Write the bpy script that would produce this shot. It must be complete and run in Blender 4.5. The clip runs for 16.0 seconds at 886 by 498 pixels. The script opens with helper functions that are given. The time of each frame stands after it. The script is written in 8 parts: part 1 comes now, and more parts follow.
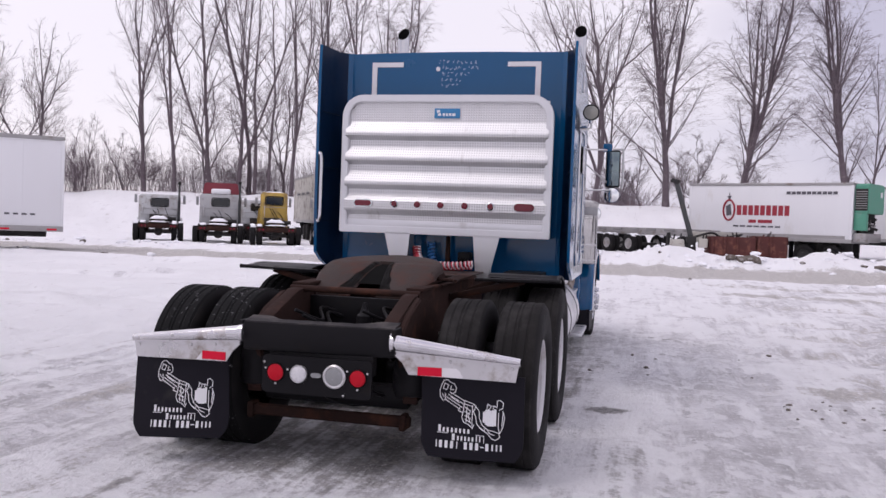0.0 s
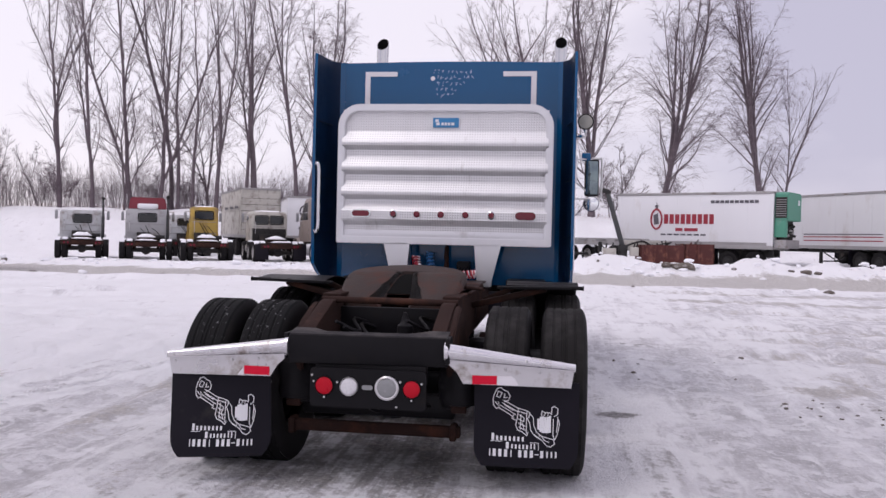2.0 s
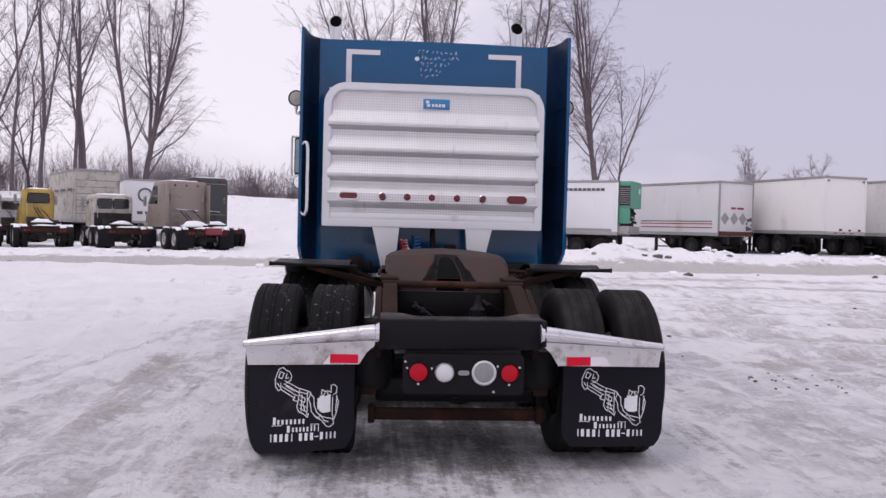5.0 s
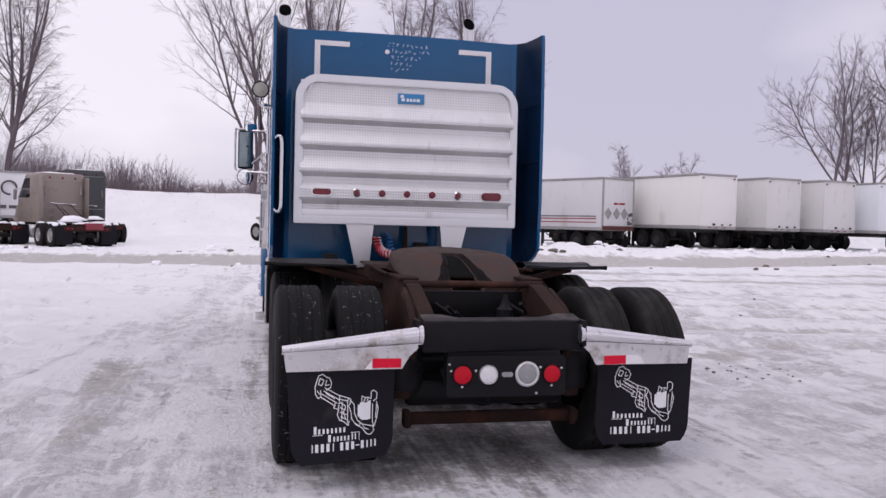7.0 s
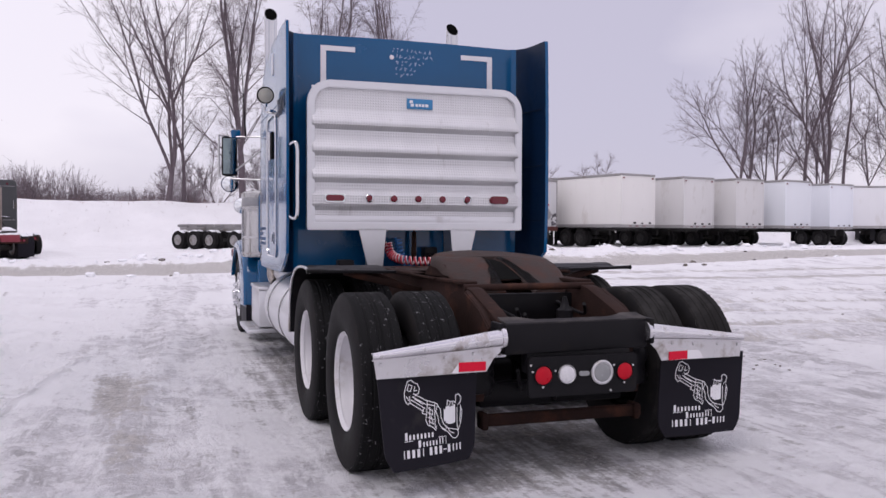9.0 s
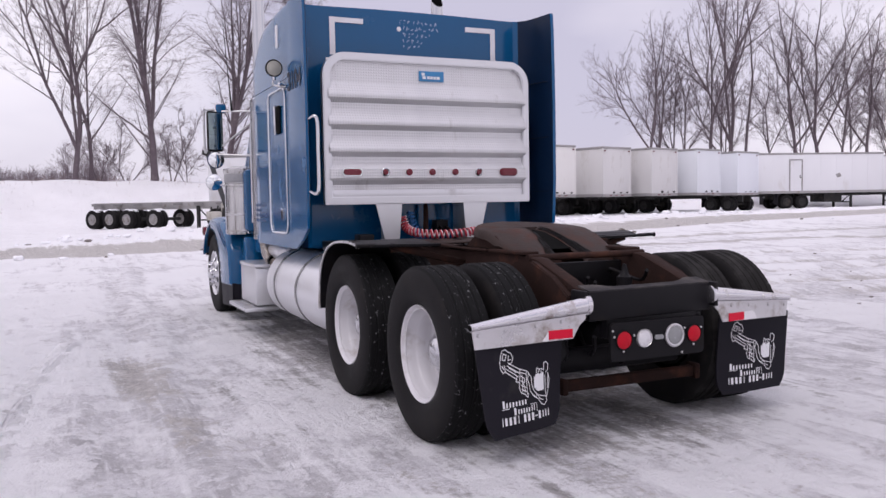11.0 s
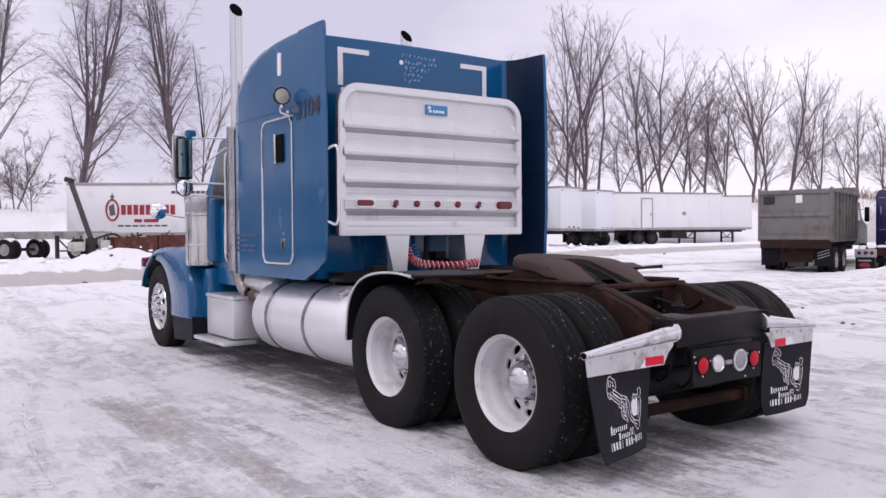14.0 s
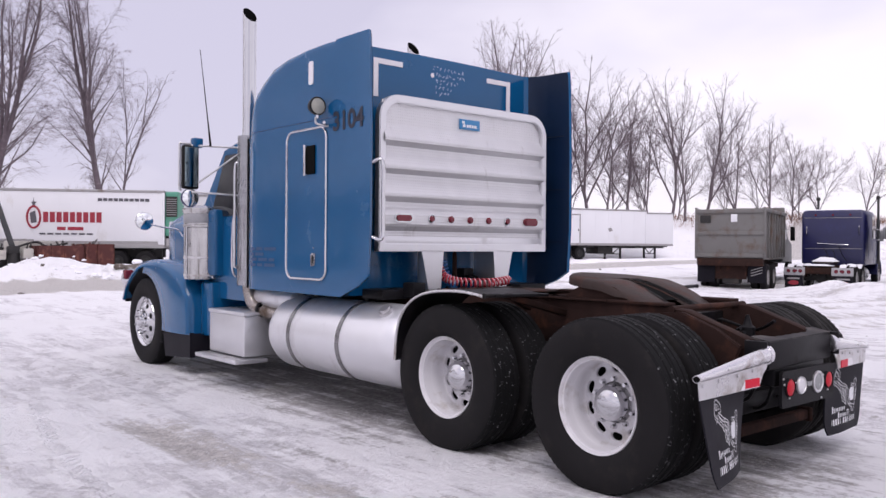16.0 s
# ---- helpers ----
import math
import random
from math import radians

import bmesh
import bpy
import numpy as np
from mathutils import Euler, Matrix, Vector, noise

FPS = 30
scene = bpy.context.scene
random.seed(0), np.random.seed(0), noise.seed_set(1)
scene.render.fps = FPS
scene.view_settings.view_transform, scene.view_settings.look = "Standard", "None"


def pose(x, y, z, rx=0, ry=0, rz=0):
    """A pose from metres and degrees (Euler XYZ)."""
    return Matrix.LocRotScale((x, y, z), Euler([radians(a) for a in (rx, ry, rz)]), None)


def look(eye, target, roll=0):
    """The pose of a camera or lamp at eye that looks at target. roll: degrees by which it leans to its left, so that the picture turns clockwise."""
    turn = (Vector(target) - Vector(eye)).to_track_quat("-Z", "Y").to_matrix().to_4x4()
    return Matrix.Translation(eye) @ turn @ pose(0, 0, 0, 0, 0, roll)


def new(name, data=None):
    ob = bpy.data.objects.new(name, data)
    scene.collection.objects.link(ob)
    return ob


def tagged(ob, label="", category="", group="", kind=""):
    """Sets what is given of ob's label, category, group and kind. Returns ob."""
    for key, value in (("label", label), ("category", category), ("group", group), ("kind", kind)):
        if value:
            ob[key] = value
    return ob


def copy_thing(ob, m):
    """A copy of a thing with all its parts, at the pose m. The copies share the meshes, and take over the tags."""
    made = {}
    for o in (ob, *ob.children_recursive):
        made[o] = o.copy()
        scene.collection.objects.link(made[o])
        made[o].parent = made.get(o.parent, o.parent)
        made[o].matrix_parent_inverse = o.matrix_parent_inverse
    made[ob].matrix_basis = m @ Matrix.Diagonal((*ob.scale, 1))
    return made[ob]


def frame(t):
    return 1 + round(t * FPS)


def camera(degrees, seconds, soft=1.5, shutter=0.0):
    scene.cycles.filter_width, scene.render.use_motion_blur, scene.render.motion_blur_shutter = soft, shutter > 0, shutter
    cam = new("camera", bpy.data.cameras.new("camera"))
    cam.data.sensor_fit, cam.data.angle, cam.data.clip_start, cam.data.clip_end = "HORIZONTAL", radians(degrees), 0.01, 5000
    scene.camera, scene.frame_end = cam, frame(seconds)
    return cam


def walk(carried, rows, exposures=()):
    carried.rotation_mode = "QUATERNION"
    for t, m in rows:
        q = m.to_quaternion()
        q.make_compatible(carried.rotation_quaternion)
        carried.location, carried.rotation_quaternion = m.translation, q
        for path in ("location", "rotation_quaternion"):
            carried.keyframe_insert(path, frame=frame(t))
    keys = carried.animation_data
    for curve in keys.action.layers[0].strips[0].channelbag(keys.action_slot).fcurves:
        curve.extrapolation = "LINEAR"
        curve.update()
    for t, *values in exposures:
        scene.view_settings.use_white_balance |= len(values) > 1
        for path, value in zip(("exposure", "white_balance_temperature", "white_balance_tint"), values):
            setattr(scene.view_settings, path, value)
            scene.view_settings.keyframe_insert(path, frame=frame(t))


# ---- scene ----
cam = camera(56.0, 16.0)
PATH = [
    (0, (1.767, 1.006, 1.496), (1.314, 2.953, 1.432), 2.1),
    (0.5, (1.629, 0.922, 1.504), (1.242, 2.884, 1.446), 1.0),
    (1, (1.455, 0.936, 1.477), (1.109, 2.905, 1.442), -0.0),
    (1.5, (1.278, 0.963, 1.468), (0.978, 2.94, 1.445), 0.0),
    (2, (1.041, 0.905, 1.445), (0.773, 2.887, 1.417), 1.3),
    (2.5, (0.822, 0.844, 1.457), (0.624, 2.834, 1.409), 0.6),
    (3, (0.594, 0.89, 1.436), (0.454, 2.884, 1.378), 0.5),
    (3.5, (0.389, 0.942, 1.444), (0.306, 2.94, 1.38), 0.6),
    (4, (0.108, 0.933, 1.426), (0.1, 2.932, 1.366), 0.9),
    (6.5, (-1.085, 1.116, 1.366), (-0.729, 3.084, 1.322), 1.4),
    (7, (-1.299, 1.19, 1.39), (-0.864, 3.141, 1.332), 1.4),
    (7.5, (-1.535, 1.184, 1.388), (-1.023, 3.117, 1.339), 2.0),
    (8, (-1.744, 1.188, 1.398), (-1.171, 3.103, 1.367), 1.3),
    (8.5, (-1.95, 1.285, 1.37), (-1.345, 3.191, 1.335), -0.2),
    (9, (-2.171, 1.374, 1.387), (-1.533, 3.269, 1.339), 0.2),
    (11.5, (-3.288, 1.742, 1.389), (-2.411, 3.536, 1.273), -0.8),
    (12, (-3.505, 1.818, 1.403), (-2.592, 3.595, 1.304), -0.1),
    (12.5, (-3.706, 1.993, 1.403), (-2.73, 3.737, 1.325), 0.2),
    (13, (-3.912, 2.079, 1.394), (-2.856, 3.776, 1.32), 1.5),
    (13.5, (-4.108, 2.138, 1.445), (-2.988, 3.794, 1.387), 0.7),
    (14, (-4.297, 2.317, 1.391), (-3.146, 3.951, 1.353), -0.4),
    (14.5, (-4.511, 2.493, 1.428), (-3.325, 4.103, 1.38), -0.9),
    (15, (-4.783, 2.659, 1.424), (-3.538, 4.224, 1.391), -0.5),
    (15.5, (-4.93, 2.833, 1.426), (-3.643, 4.363, 1.409), -0.4),
    (16, (-5.016, 3.057, 1.426), (-3.708, 4.57, 1.418), 0.4),
]
walk(cam, [(t, look(eye, target, roll)) for t, eye, target, roll in PATH],
     exposures=[(0.0, -0.07, 6440, 16), (6.5, -0.07, 6440, 16), (9.0, -0.06, 6440, 16), (12.5, 0.09, 6440, 16), (16.0, 0.17, 6440, 16)])

# ---- world: high overcast over snow, with a weak wide sun behind the cloud ----
world = bpy.data.worlds.new("overcast")
scene.world = world
world.use_nodes = True
wn, wl = world.node_tree.nodes, world.node_tree.links
wn.clear()
sky = wn.new("ShaderNodeTexSky")
sky.sky_type, sky.sun_disc = "NISHITA", False
sky.sun_elevation, sky.sun_rotation = radians(32), radians(-60)
bg_sky = wn.new("ShaderNodeBackground")
bg_sky.inputs["Strength"].default_value = 0.1
wl.new(sky.outputs["Color"], bg_sky.inputs["Color"])
tc = wn.new("ShaderNodeTexCoord")
mp = wn.new("ShaderNodeMapping")
mp.inputs["Scale"].default_value = (1.0, 1.0, 2.6)
mp.inputs["Location"].default_value = (0.35, 0.1, 0.2)
wl.new(tc.outputs["Generated"], mp.inputs["Vector"])
cloud = wn.new("ShaderNodeTexNoise")
cloud.inputs["Scale"].default_value, cloud.inputs["Detail"].default_value = 1.7, 5
cloud.inputs["Roughness"].default_value = 0.45
wl.new(mp.outputs["Vector"], cloud.inputs["Vector"])
cr = wn.new("ShaderNodeValToRGB")
cr.color_ramp.elements[0].position, cr.color_ramp.elements[1].position = 0.34, 0.6
cr.color_ramp.elements[0].color = (0.625, 0.605, 0.73, 1)
cr.color_ramp.elements[1].color = (0.99, 0.95, 1.02, 1)


def toward(azimuth, elevation, lo, hi, gain):
    """A soft swell of the cloud cover round one direction."""
    a, e = radians(azimuth), radians(elevation)
    d = wn.new("ShaderNodeVectorMath")
    d.operation = "DOT_PRODUCT"
    d.inputs[1].default_value = (math.sin(a) * math.cos(e), math.cos(a) * math.cos(e), math.sin(e))
    wl.new(tc.outputs["Generated"], d.inputs[0])
    r = wn.new("ShaderNodeMapRange")
    r.interpolation_type = "SMOOTHSTEP"
    r.inputs["From Min"].default_value, r.inputs["From Max"].default_value = lo, hi
    r.inputs["To Max"].default_value = gain
    wl.new(d.outputs["Value"], r.inputs["Value"])
    return r.outputs["Result"]


level = cloud.outputs["Fac"]
for swell in (toward(16, 4, 0.91, 1.0, -0.19), toward(-21, -6, 0.955, 0.995, -0.24), toward(70, 25, 0.75, 0.98, 0.09), toward(-25, 25, 0.85, 1.0, 0.22), toward(-4, 24, 0.93, 1.0, 0.12), toward(5, 14, 0.975, 1.0, 0.14)):
    ad = wn.new("ShaderNodeMath")
    wl.new(level, ad.inputs[0])
    wl.new(swell, ad.inputs[1])
    level = ad.outputs[0]
wl.new(level, cr.inputs["Fac"])
bg_cloud = wn.new("ShaderNodeBackground")
rise = wn.new("ShaderNodeSeparateXYZ")
wl.new(tc.outputs["Generated"], rise.inputs["Vector"])
zenith = wn.new("ShaderNodeMapRange")
zenith.interpolation_type = "SMOOTHSTEP"
zenith.inputs["From Min"].default_value, zenith.inputs["From Max"].default_value = 0.42, 0.95
zenith.inputs["To Min"].default_value, zenith.inputs["To Max"].default_value = 1.0, 1.36
wl.new(rise.outputs["Z"], zenith.inputs["Value"])
wl.new(zenith.outputs["Result"], bg_cloud.inputs["Strength"])
wl.new(cr.outputs["Color"], bg_cloud.inputs["Color"])
mixw = wn.new("ShaderNodeMixShader")
mixw.inputs["Fac"].default_value = 0.9
wl.new(bg_sky.outputs["Background"], mixw.inputs[1])
wl.new(bg_cloud.outputs["Background"], mixw.inputs[2])
wo = wn.new("ShaderNodeOutputWorld")
wl.new(mixw.outputs["Shader"], wo.inputs["Surface"])

sun_data = bpy.data.lights.new("sun", "SUN")
sun_data.energy, sun_data.angle, sun_data.color = 0.85, radians(25), (1.0, 0.96, 0.92)
sun = new("sun", sun_data)
sun.matrix_world = look((-10, -9, 20), (0, 0, 0))


# ---- materials ----
def surface(name, base, rough=0.5, metal=0.0, var=0.12, scale=4.0, bump=0.05, bscale=80.0,
            dirt=None, dirt_at=0.6, dscale=3.0, coat=0.0, rvar=0.1, stretch=(1, 1, 1)):
    m = bpy.data.materials.new(name)
    m.use_nodes = True
    n, l = m.node_tree.nodes, m.node_tree.links
    b = n["Principled BSDF"]
    t = n.new("ShaderNodeTexCoord")
    mapping = n.new("ShaderNodeMapping")
    mapping.inputs["Scale"].default_value = stretch
    l.new(t.outputs["Object"], mapping.inputs["Vector"])
    v = mapping.outputs["Vector"]
    n1 = n.new("ShaderNodeTexNoise")
    n1.inputs["Scale"].default_value, n1.inputs["Detail"].default_value = scale, 6
    l.new(v, n1.inputs["Vector"])
    n2 = n.new("ShaderNodeTexNoise")
    n2.inputs["Scale"].default_value, n2.inputs["Detail"].default_value = bscale, 4
    l.new(v, n2.inputs["Vector"])
    mx = n.new("ShaderNodeMix")
    mx.data_type = "RGBA"
    mx.inputs["A"].default_value = (*[max(0.0, c * (1 - var)) for c in base], 1)
    mx.inputs["B"].default_value = (*[min(1.0, c * (1 + var)) for c in base], 1)
    l.new(n1.outputs["Fac"], mx.inputs["Factor"])
    col = mx.outputs["Result"]
    rr = n.new("ShaderNodeMapRange")
    rr.inputs["To Min"].default_value, rr.inputs["To Max"].default_value = max(0.03, rough - rvar), min(1, rough + rvar)
    l.new(n1.outputs["Fac"], rr.inputs["Value"])
    rout = rr.outputs["Result"]
    if dirt:
        n3 = n.new("ShaderNodeTexNoise")
        n3.inputs["Scale"].default_value, n3.inputs["Detail"].default_value = dscale, 9
        n3.inputs["Roughness"].default_value = 0.65
        l.new(v, n3.inputs["Vector"])
        mr = n.new("ShaderNodeMapRange")
        mr.inputs["From Min"].default_value, mr.inputs["From Max"].default_value = dirt_at - 0.07, dirt_at + 0.09
        l.new(n3.outputs["Fac"], mr.inputs["Value"])
        m2 = n.new("ShaderNodeMix")
        m2.data_type = "RGBA"
        m2.inputs["B"].default_value = (*dirt, 1)
        l.new(mr.outputs["Result"], m2.inputs["Factor"])
        l.new(col, m2.inputs["A"])
        col = m2.outputs["Result"]
        m3 = n.new("ShaderNodeMix")
        m3.inputs["B"].default_value = 0.75
        l.new(mr.outputs["Result"], m3.inputs["Factor"])
        l.new(rout, m3.inputs["A"])
        rout = m3.outputs["Result"]
    l.new(col, b.inputs["Base Color"])
    l.new(rout, b.inputs["Roughness"])
    b.inputs["Metallic"].default_value = metal
    b.inputs["Coat Weight"].default_value = coat
    b.inputs["Coat Roughness"].default_value = 0.06
    if bump:
        bp = n.new("ShaderNodeBump")
        bp.inputs["Strength"].default_value, bp.inputs["Distance"].default_value = bump, 0.01
        l.new(n2.outputs["Fac"], bp.inputs["Height"])
        l.new(bp.outputs["Normal"], b.inputs["Normal"])
    return m


BLUE = surface("blue_paint", (0.002, 0.078, 0.200), 0.13, 0.0, 0.10, 1.2, 0.004, 22, (0.008, 0.088, 0.205), 0.68, 2.5, coat=0.1, rvar=0.05)
NAVY = surface("navy_paint", (0.005, 0.006, 0.058), 0.32, 0.0, 0.15, 2, 0.02, 30, (0.012, 0.016, 0.09), 0.62, 3, coat=0.1)
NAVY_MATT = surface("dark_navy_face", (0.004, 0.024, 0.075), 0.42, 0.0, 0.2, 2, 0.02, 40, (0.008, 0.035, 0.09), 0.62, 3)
ALU = surface("brushed_aluminium", (0.66, 0.66, 0.68), 0.34, 0.85, 0.08, 3, 0.03, 90, (0.42, 0.40, 0.39), 0.68, 2.2)
CHROME = surface("chrome", (0.60, 0.60, 0.62), 0.10, 1.0, 0.05, 6, 0.015, 30, (0.40, 0.38, 0.36), 0.72, 9, rvar=0.05)
STEEL = surface("stainless_strip", (0.60, 0.59, 0.60), 0.3, 0.8, 0.12, 5, 0.04, 60, (0.36, 0.32, 0.29), 0.6, 7)
TANK = surface("polished_tank", (0.72, 0.72, 0.745), 0.34, 0.65, 0.06, 2, 0.012, 40, (0.58, 0.57, 0.58), 0.62, 2.6, stretch=(1, 1, 0.5), rvar=0.06)
POLISHED = surface("polished_hanger", (0.66, 0.65, 0.67), 0.16, 0.95, 0.1, 5, 0.03, 40, (0.30, 0.25, 0.22), 0.64, 6, rvar=0.08)
STRAP = surface("dark_strap", (0.22, 0.215, 0.22), 0.25, 0.8, 0.2, 6, 0.03, 40)
RUST = surface("rusty_steel", (0.030, 0.0165, 0.0140), 0.82, 0.0, 0.45, 6, 0.3, 60, (0.068, 0.029, 0.019), 0.6, 4)
# darker copy of the rust, with shade put into the colour
RUST_DARK = surface("grimy_shaded_rust", (0.017, 0.009, 0.0075), 0.85, 0.0, 0.4, 6, 0.3, 60, (0.045, 0.017, 0.010), 0.6, 4)
GREASE = surface("greasy_plate", (0.042, 0.030, 0.027), 0.62, 0.05, 0.4, 6, 0.3, 45, (0.075, 0.034, 0.026), 0.56, 4.0)
BLACK = surface("black_paint", (0.0095, 0.009, 0.0105), 0.4, 0.0, 0.3, 5, 0.08, 60, (0.016, 0.0135, 0.0125), 0.64, 4)
RUBBER = surface("mud_flap_rubber", (0.0115, 0.0105, 0.0150), 0.5, 0.0, 0.2, 4, 0.06, 70, (0.03, 0.028, 0.028), 0.68, 3)
TYRE = surface("tyre_rubber", (0.0130, 0.0122, 0.0130), 0.66, 0.0, 0.25, 6, 0.15, 90, (0.022, 0.020, 0.019), 0.60, 5)
TREAD = surface("tyre_tread_snowy", (0.009, 0.009, 0.0095), 0.75, 0.0, 0.3, 8, 0.25, 80, (0.5, 0.5, 0.52), 0.685, 40)
TREAD_DRY = surface("tyre_tread_dusty", (0.016, 0.015, 0.015), 0.8, 0.0, 0.3, 8, 0.25, 80, (0.030, 0.0285, 0.0280), 0.54, 5)
WHEELW = surface("white_wheel_paint", (0.60, 0.59, 0.61), 0.36, 0.0, 0.08, 7, 0.03, 60, (0.42, 0.39, 0.37), 0.60, 6)
RED_LENS = surface("red_lens", (0.44, 0.004, 0.016), 0.3, 0.0, 0.1, 20, 0.12, 160)
DARK_RED = surface("dark_red_lens", (0.14, 0.008, 0.02), 0.2, 0.0, 0.1, 20, 0.1, 150)
CLEAR_LENS = surface("clear_lens", (0.66, 0.65, 0.67), 0.3, 0.0, 0.25, 90, 0.6, 160)
WARM_LENS = surface("yellowed_lens", (0.40, 0.385, 0.33), 0.2, 0.0, 0.15, 30, 0.3, 120)
GREY_LENS = surface("grey_lens", (0.24, 0.245, 0.25), 0.25, 0.0, 0.1, 30, 0.3, 120)
TAPE = surface("white_reflective_tape", (0.72, 0.70, 0.72), 0.4, 0.0, 0.06, 8, 0.02, 60)
RED_TAPE = surface("red_reflective_tape", (0.60, 0.010, 0.035), 0.35, 0.0, 0.06, 8, 0.02, 60)
WHITE_INK = surface("white_print", (0.72, 0.72, 0.74), 0.55, 0.0, 0.1, 12, 0.0)
INK = surface("black_decal", (0.012, 0.014, 0.03), 0.5, 0.0, 0.15, 12, 0.0)
FADED = surface("faded_decal", (0.010, 0.045, 0.125), 0.5, 0.0, 0.2, 9, 0.0)
CHALK = surface("chalk_marks", (0.34, 0.42, 0.55), 0.8, 0.0, 0.25, 20, 0.0)
PLATE_BLUE = surface("blue_badge", (0.03, 0.20, 0.42), 0.35, 0.0, 0.1, 9, 0.0)
RED_HOSE = surface("red_coil_hose", (0.42, 0.03, 0.05), 0.4, 0.0, 0.15, 9, 0.03, 50)
PALE_HOSE = surface("pale_hose", (0.62, 0.58, 0.60), 0.5, 0.0, 0.15, 9, 0.03, 50)
BLUE_HOSE = surface("blue_coil_hose", (0.03, 0.16, 0.42), 0.4, 0.0, 0.15, 9, 0.03, 50)
# door mirror tint darkened, in place of a reflection of the dark cab
MIRROR_DARKENED = surface("dark_reflection_mirror_glass", (0.20, 0.25, 0.26), 0.05, 1.0, 0.1, 3, 0.0, rvar=0.02)
MIRROR = surface("mirror_glass", (0.86, 0.88, 0.88), 0.04, 1.0, 0.0, 1, 0.0, rvar=0.0)
GLASS = surface("dark_window", (0.015, 0.018, 0.022), 0.06, 0.0, 0.1, 2, 0.0, rvar=0.02)
SNOW = surface("settled_snow", (0.84, 0.84, 0.87), 0.75, 0.0, 0.04, 3, 0.35, 18)
# soot, and the black that paints shade into the throat and tube ends
INSIDE = surface("soot_and_shade_black", (0.006, 0.006, 0.006), 0.9, 0.0, 0.1, 4, 0.0)

# upright dark streaks in the colour imitate reflections in the polished canister
CAN = surface("stainless_painted_reflections", (0.50, 0.495, 0.49), 0.13, 1.0, 0.30, 5, 0.01, 30, (0.22, 0.20, 0.18), 0.60, 4, rvar=0.05, stretch=(5, 5, 0.35))
TRIM_GREY = surface("grey_screen", (0.33, 0.33, 0.34), 0.45, 0.6, 0.15, 30, 0.3, 120)
SMEAR = surface("black_grease", (0.008, 0.007, 0.007), 0.4, 0.0, 0.3, 9, 0.3, 60, (0.02, 0.014, 0.011), 0.6, 8)
HEATED = surface("heat_stained_pipe", (0.34, 0.31, 0.29), 0.25, 0.9, 0.2, 7, 0.03, 40, (0.16, 0.12, 0.09), 0.56, 5)
DUSTY = surface("dusty_black_steel", (0.030, 0.028, 0.030), 0.7, 0.0, 0.3, 6, 0.15, 50, (0.075, 0.068, 0.066), 0.56, 5)
for m, level in ((RUST, 0.1), (RUST_DARK, 0.08), (GREASE, 0.15), (SMEAR, 0.06), (INSIDE, 0.05), (BLACK, 0.1), (RUBBER, 0.1), (TYRE, 0.1), (TREAD, 0.1), (TREAD_DRY, 0.1), (DUSTY, 0.1), (RED_LENS, 0.2), (RED_TAPE, 0.15), (BLUE, 0.4)):
    m.node_tree.nodes["Principled BSDF"].inputs["Specular IOR Level"].default_value = level


def diamond_plate():
    m = surface("diamond_plate", (0.67, 0.665, 0.675), 0.42, 0.85, 0.10, 3, 0.0, 90, (0.46, 0.44, 0.43), 0.68, 2.6, stretch=(1.8, 1.8, 0.35))
    n, l = m.node_tree.nodes, m.node_tree.links
    b = n["Principled BSDF"]
    t = n.new("ShaderNodeTexCoord")
    s = n.new("ShaderNodeSeparateXYZ")
    l.new(t.outputs["Object"], s.inputs["Vector"])

    def op(kind, a, c):
        q = n.new("ShaderNodeMath")
        q.operation = kind
        for i, x in enumerate((a, c)):
            if x is None:
                continue
            if isinstance(x, (int, float)):
                q.inputs[i].default_value = x
            else:
                l.new(x, q.inputs[i])
        return q.outputs[0]
    u = op("MULTIPLY", op("ADD", s.outputs["X"], s.outputs["Z"]), 135.0)
    w = op("MULTIPLY", op("SUBTRACT", s.outputs["X"], s.outputs["Z"]), 135.0)
    h = op("MAXIMUM", op("MULTIPLY", op("SINE", u, None), op("SINE", w, None)), 0.1)
    bp = n.new("ShaderNodeBump")
    bp.inputs["Strength"].default_value, bp.inputs["Distance"].default_value = 1.0, 0.0028
    l.new(h, bp.inputs["Height"])
    l.new(bp.outputs["Normal"], b.inputs["Normal"])
    b.inputs["Metallic"].default_value = 0.75
    return m


DIAMOND = diamond_plate()


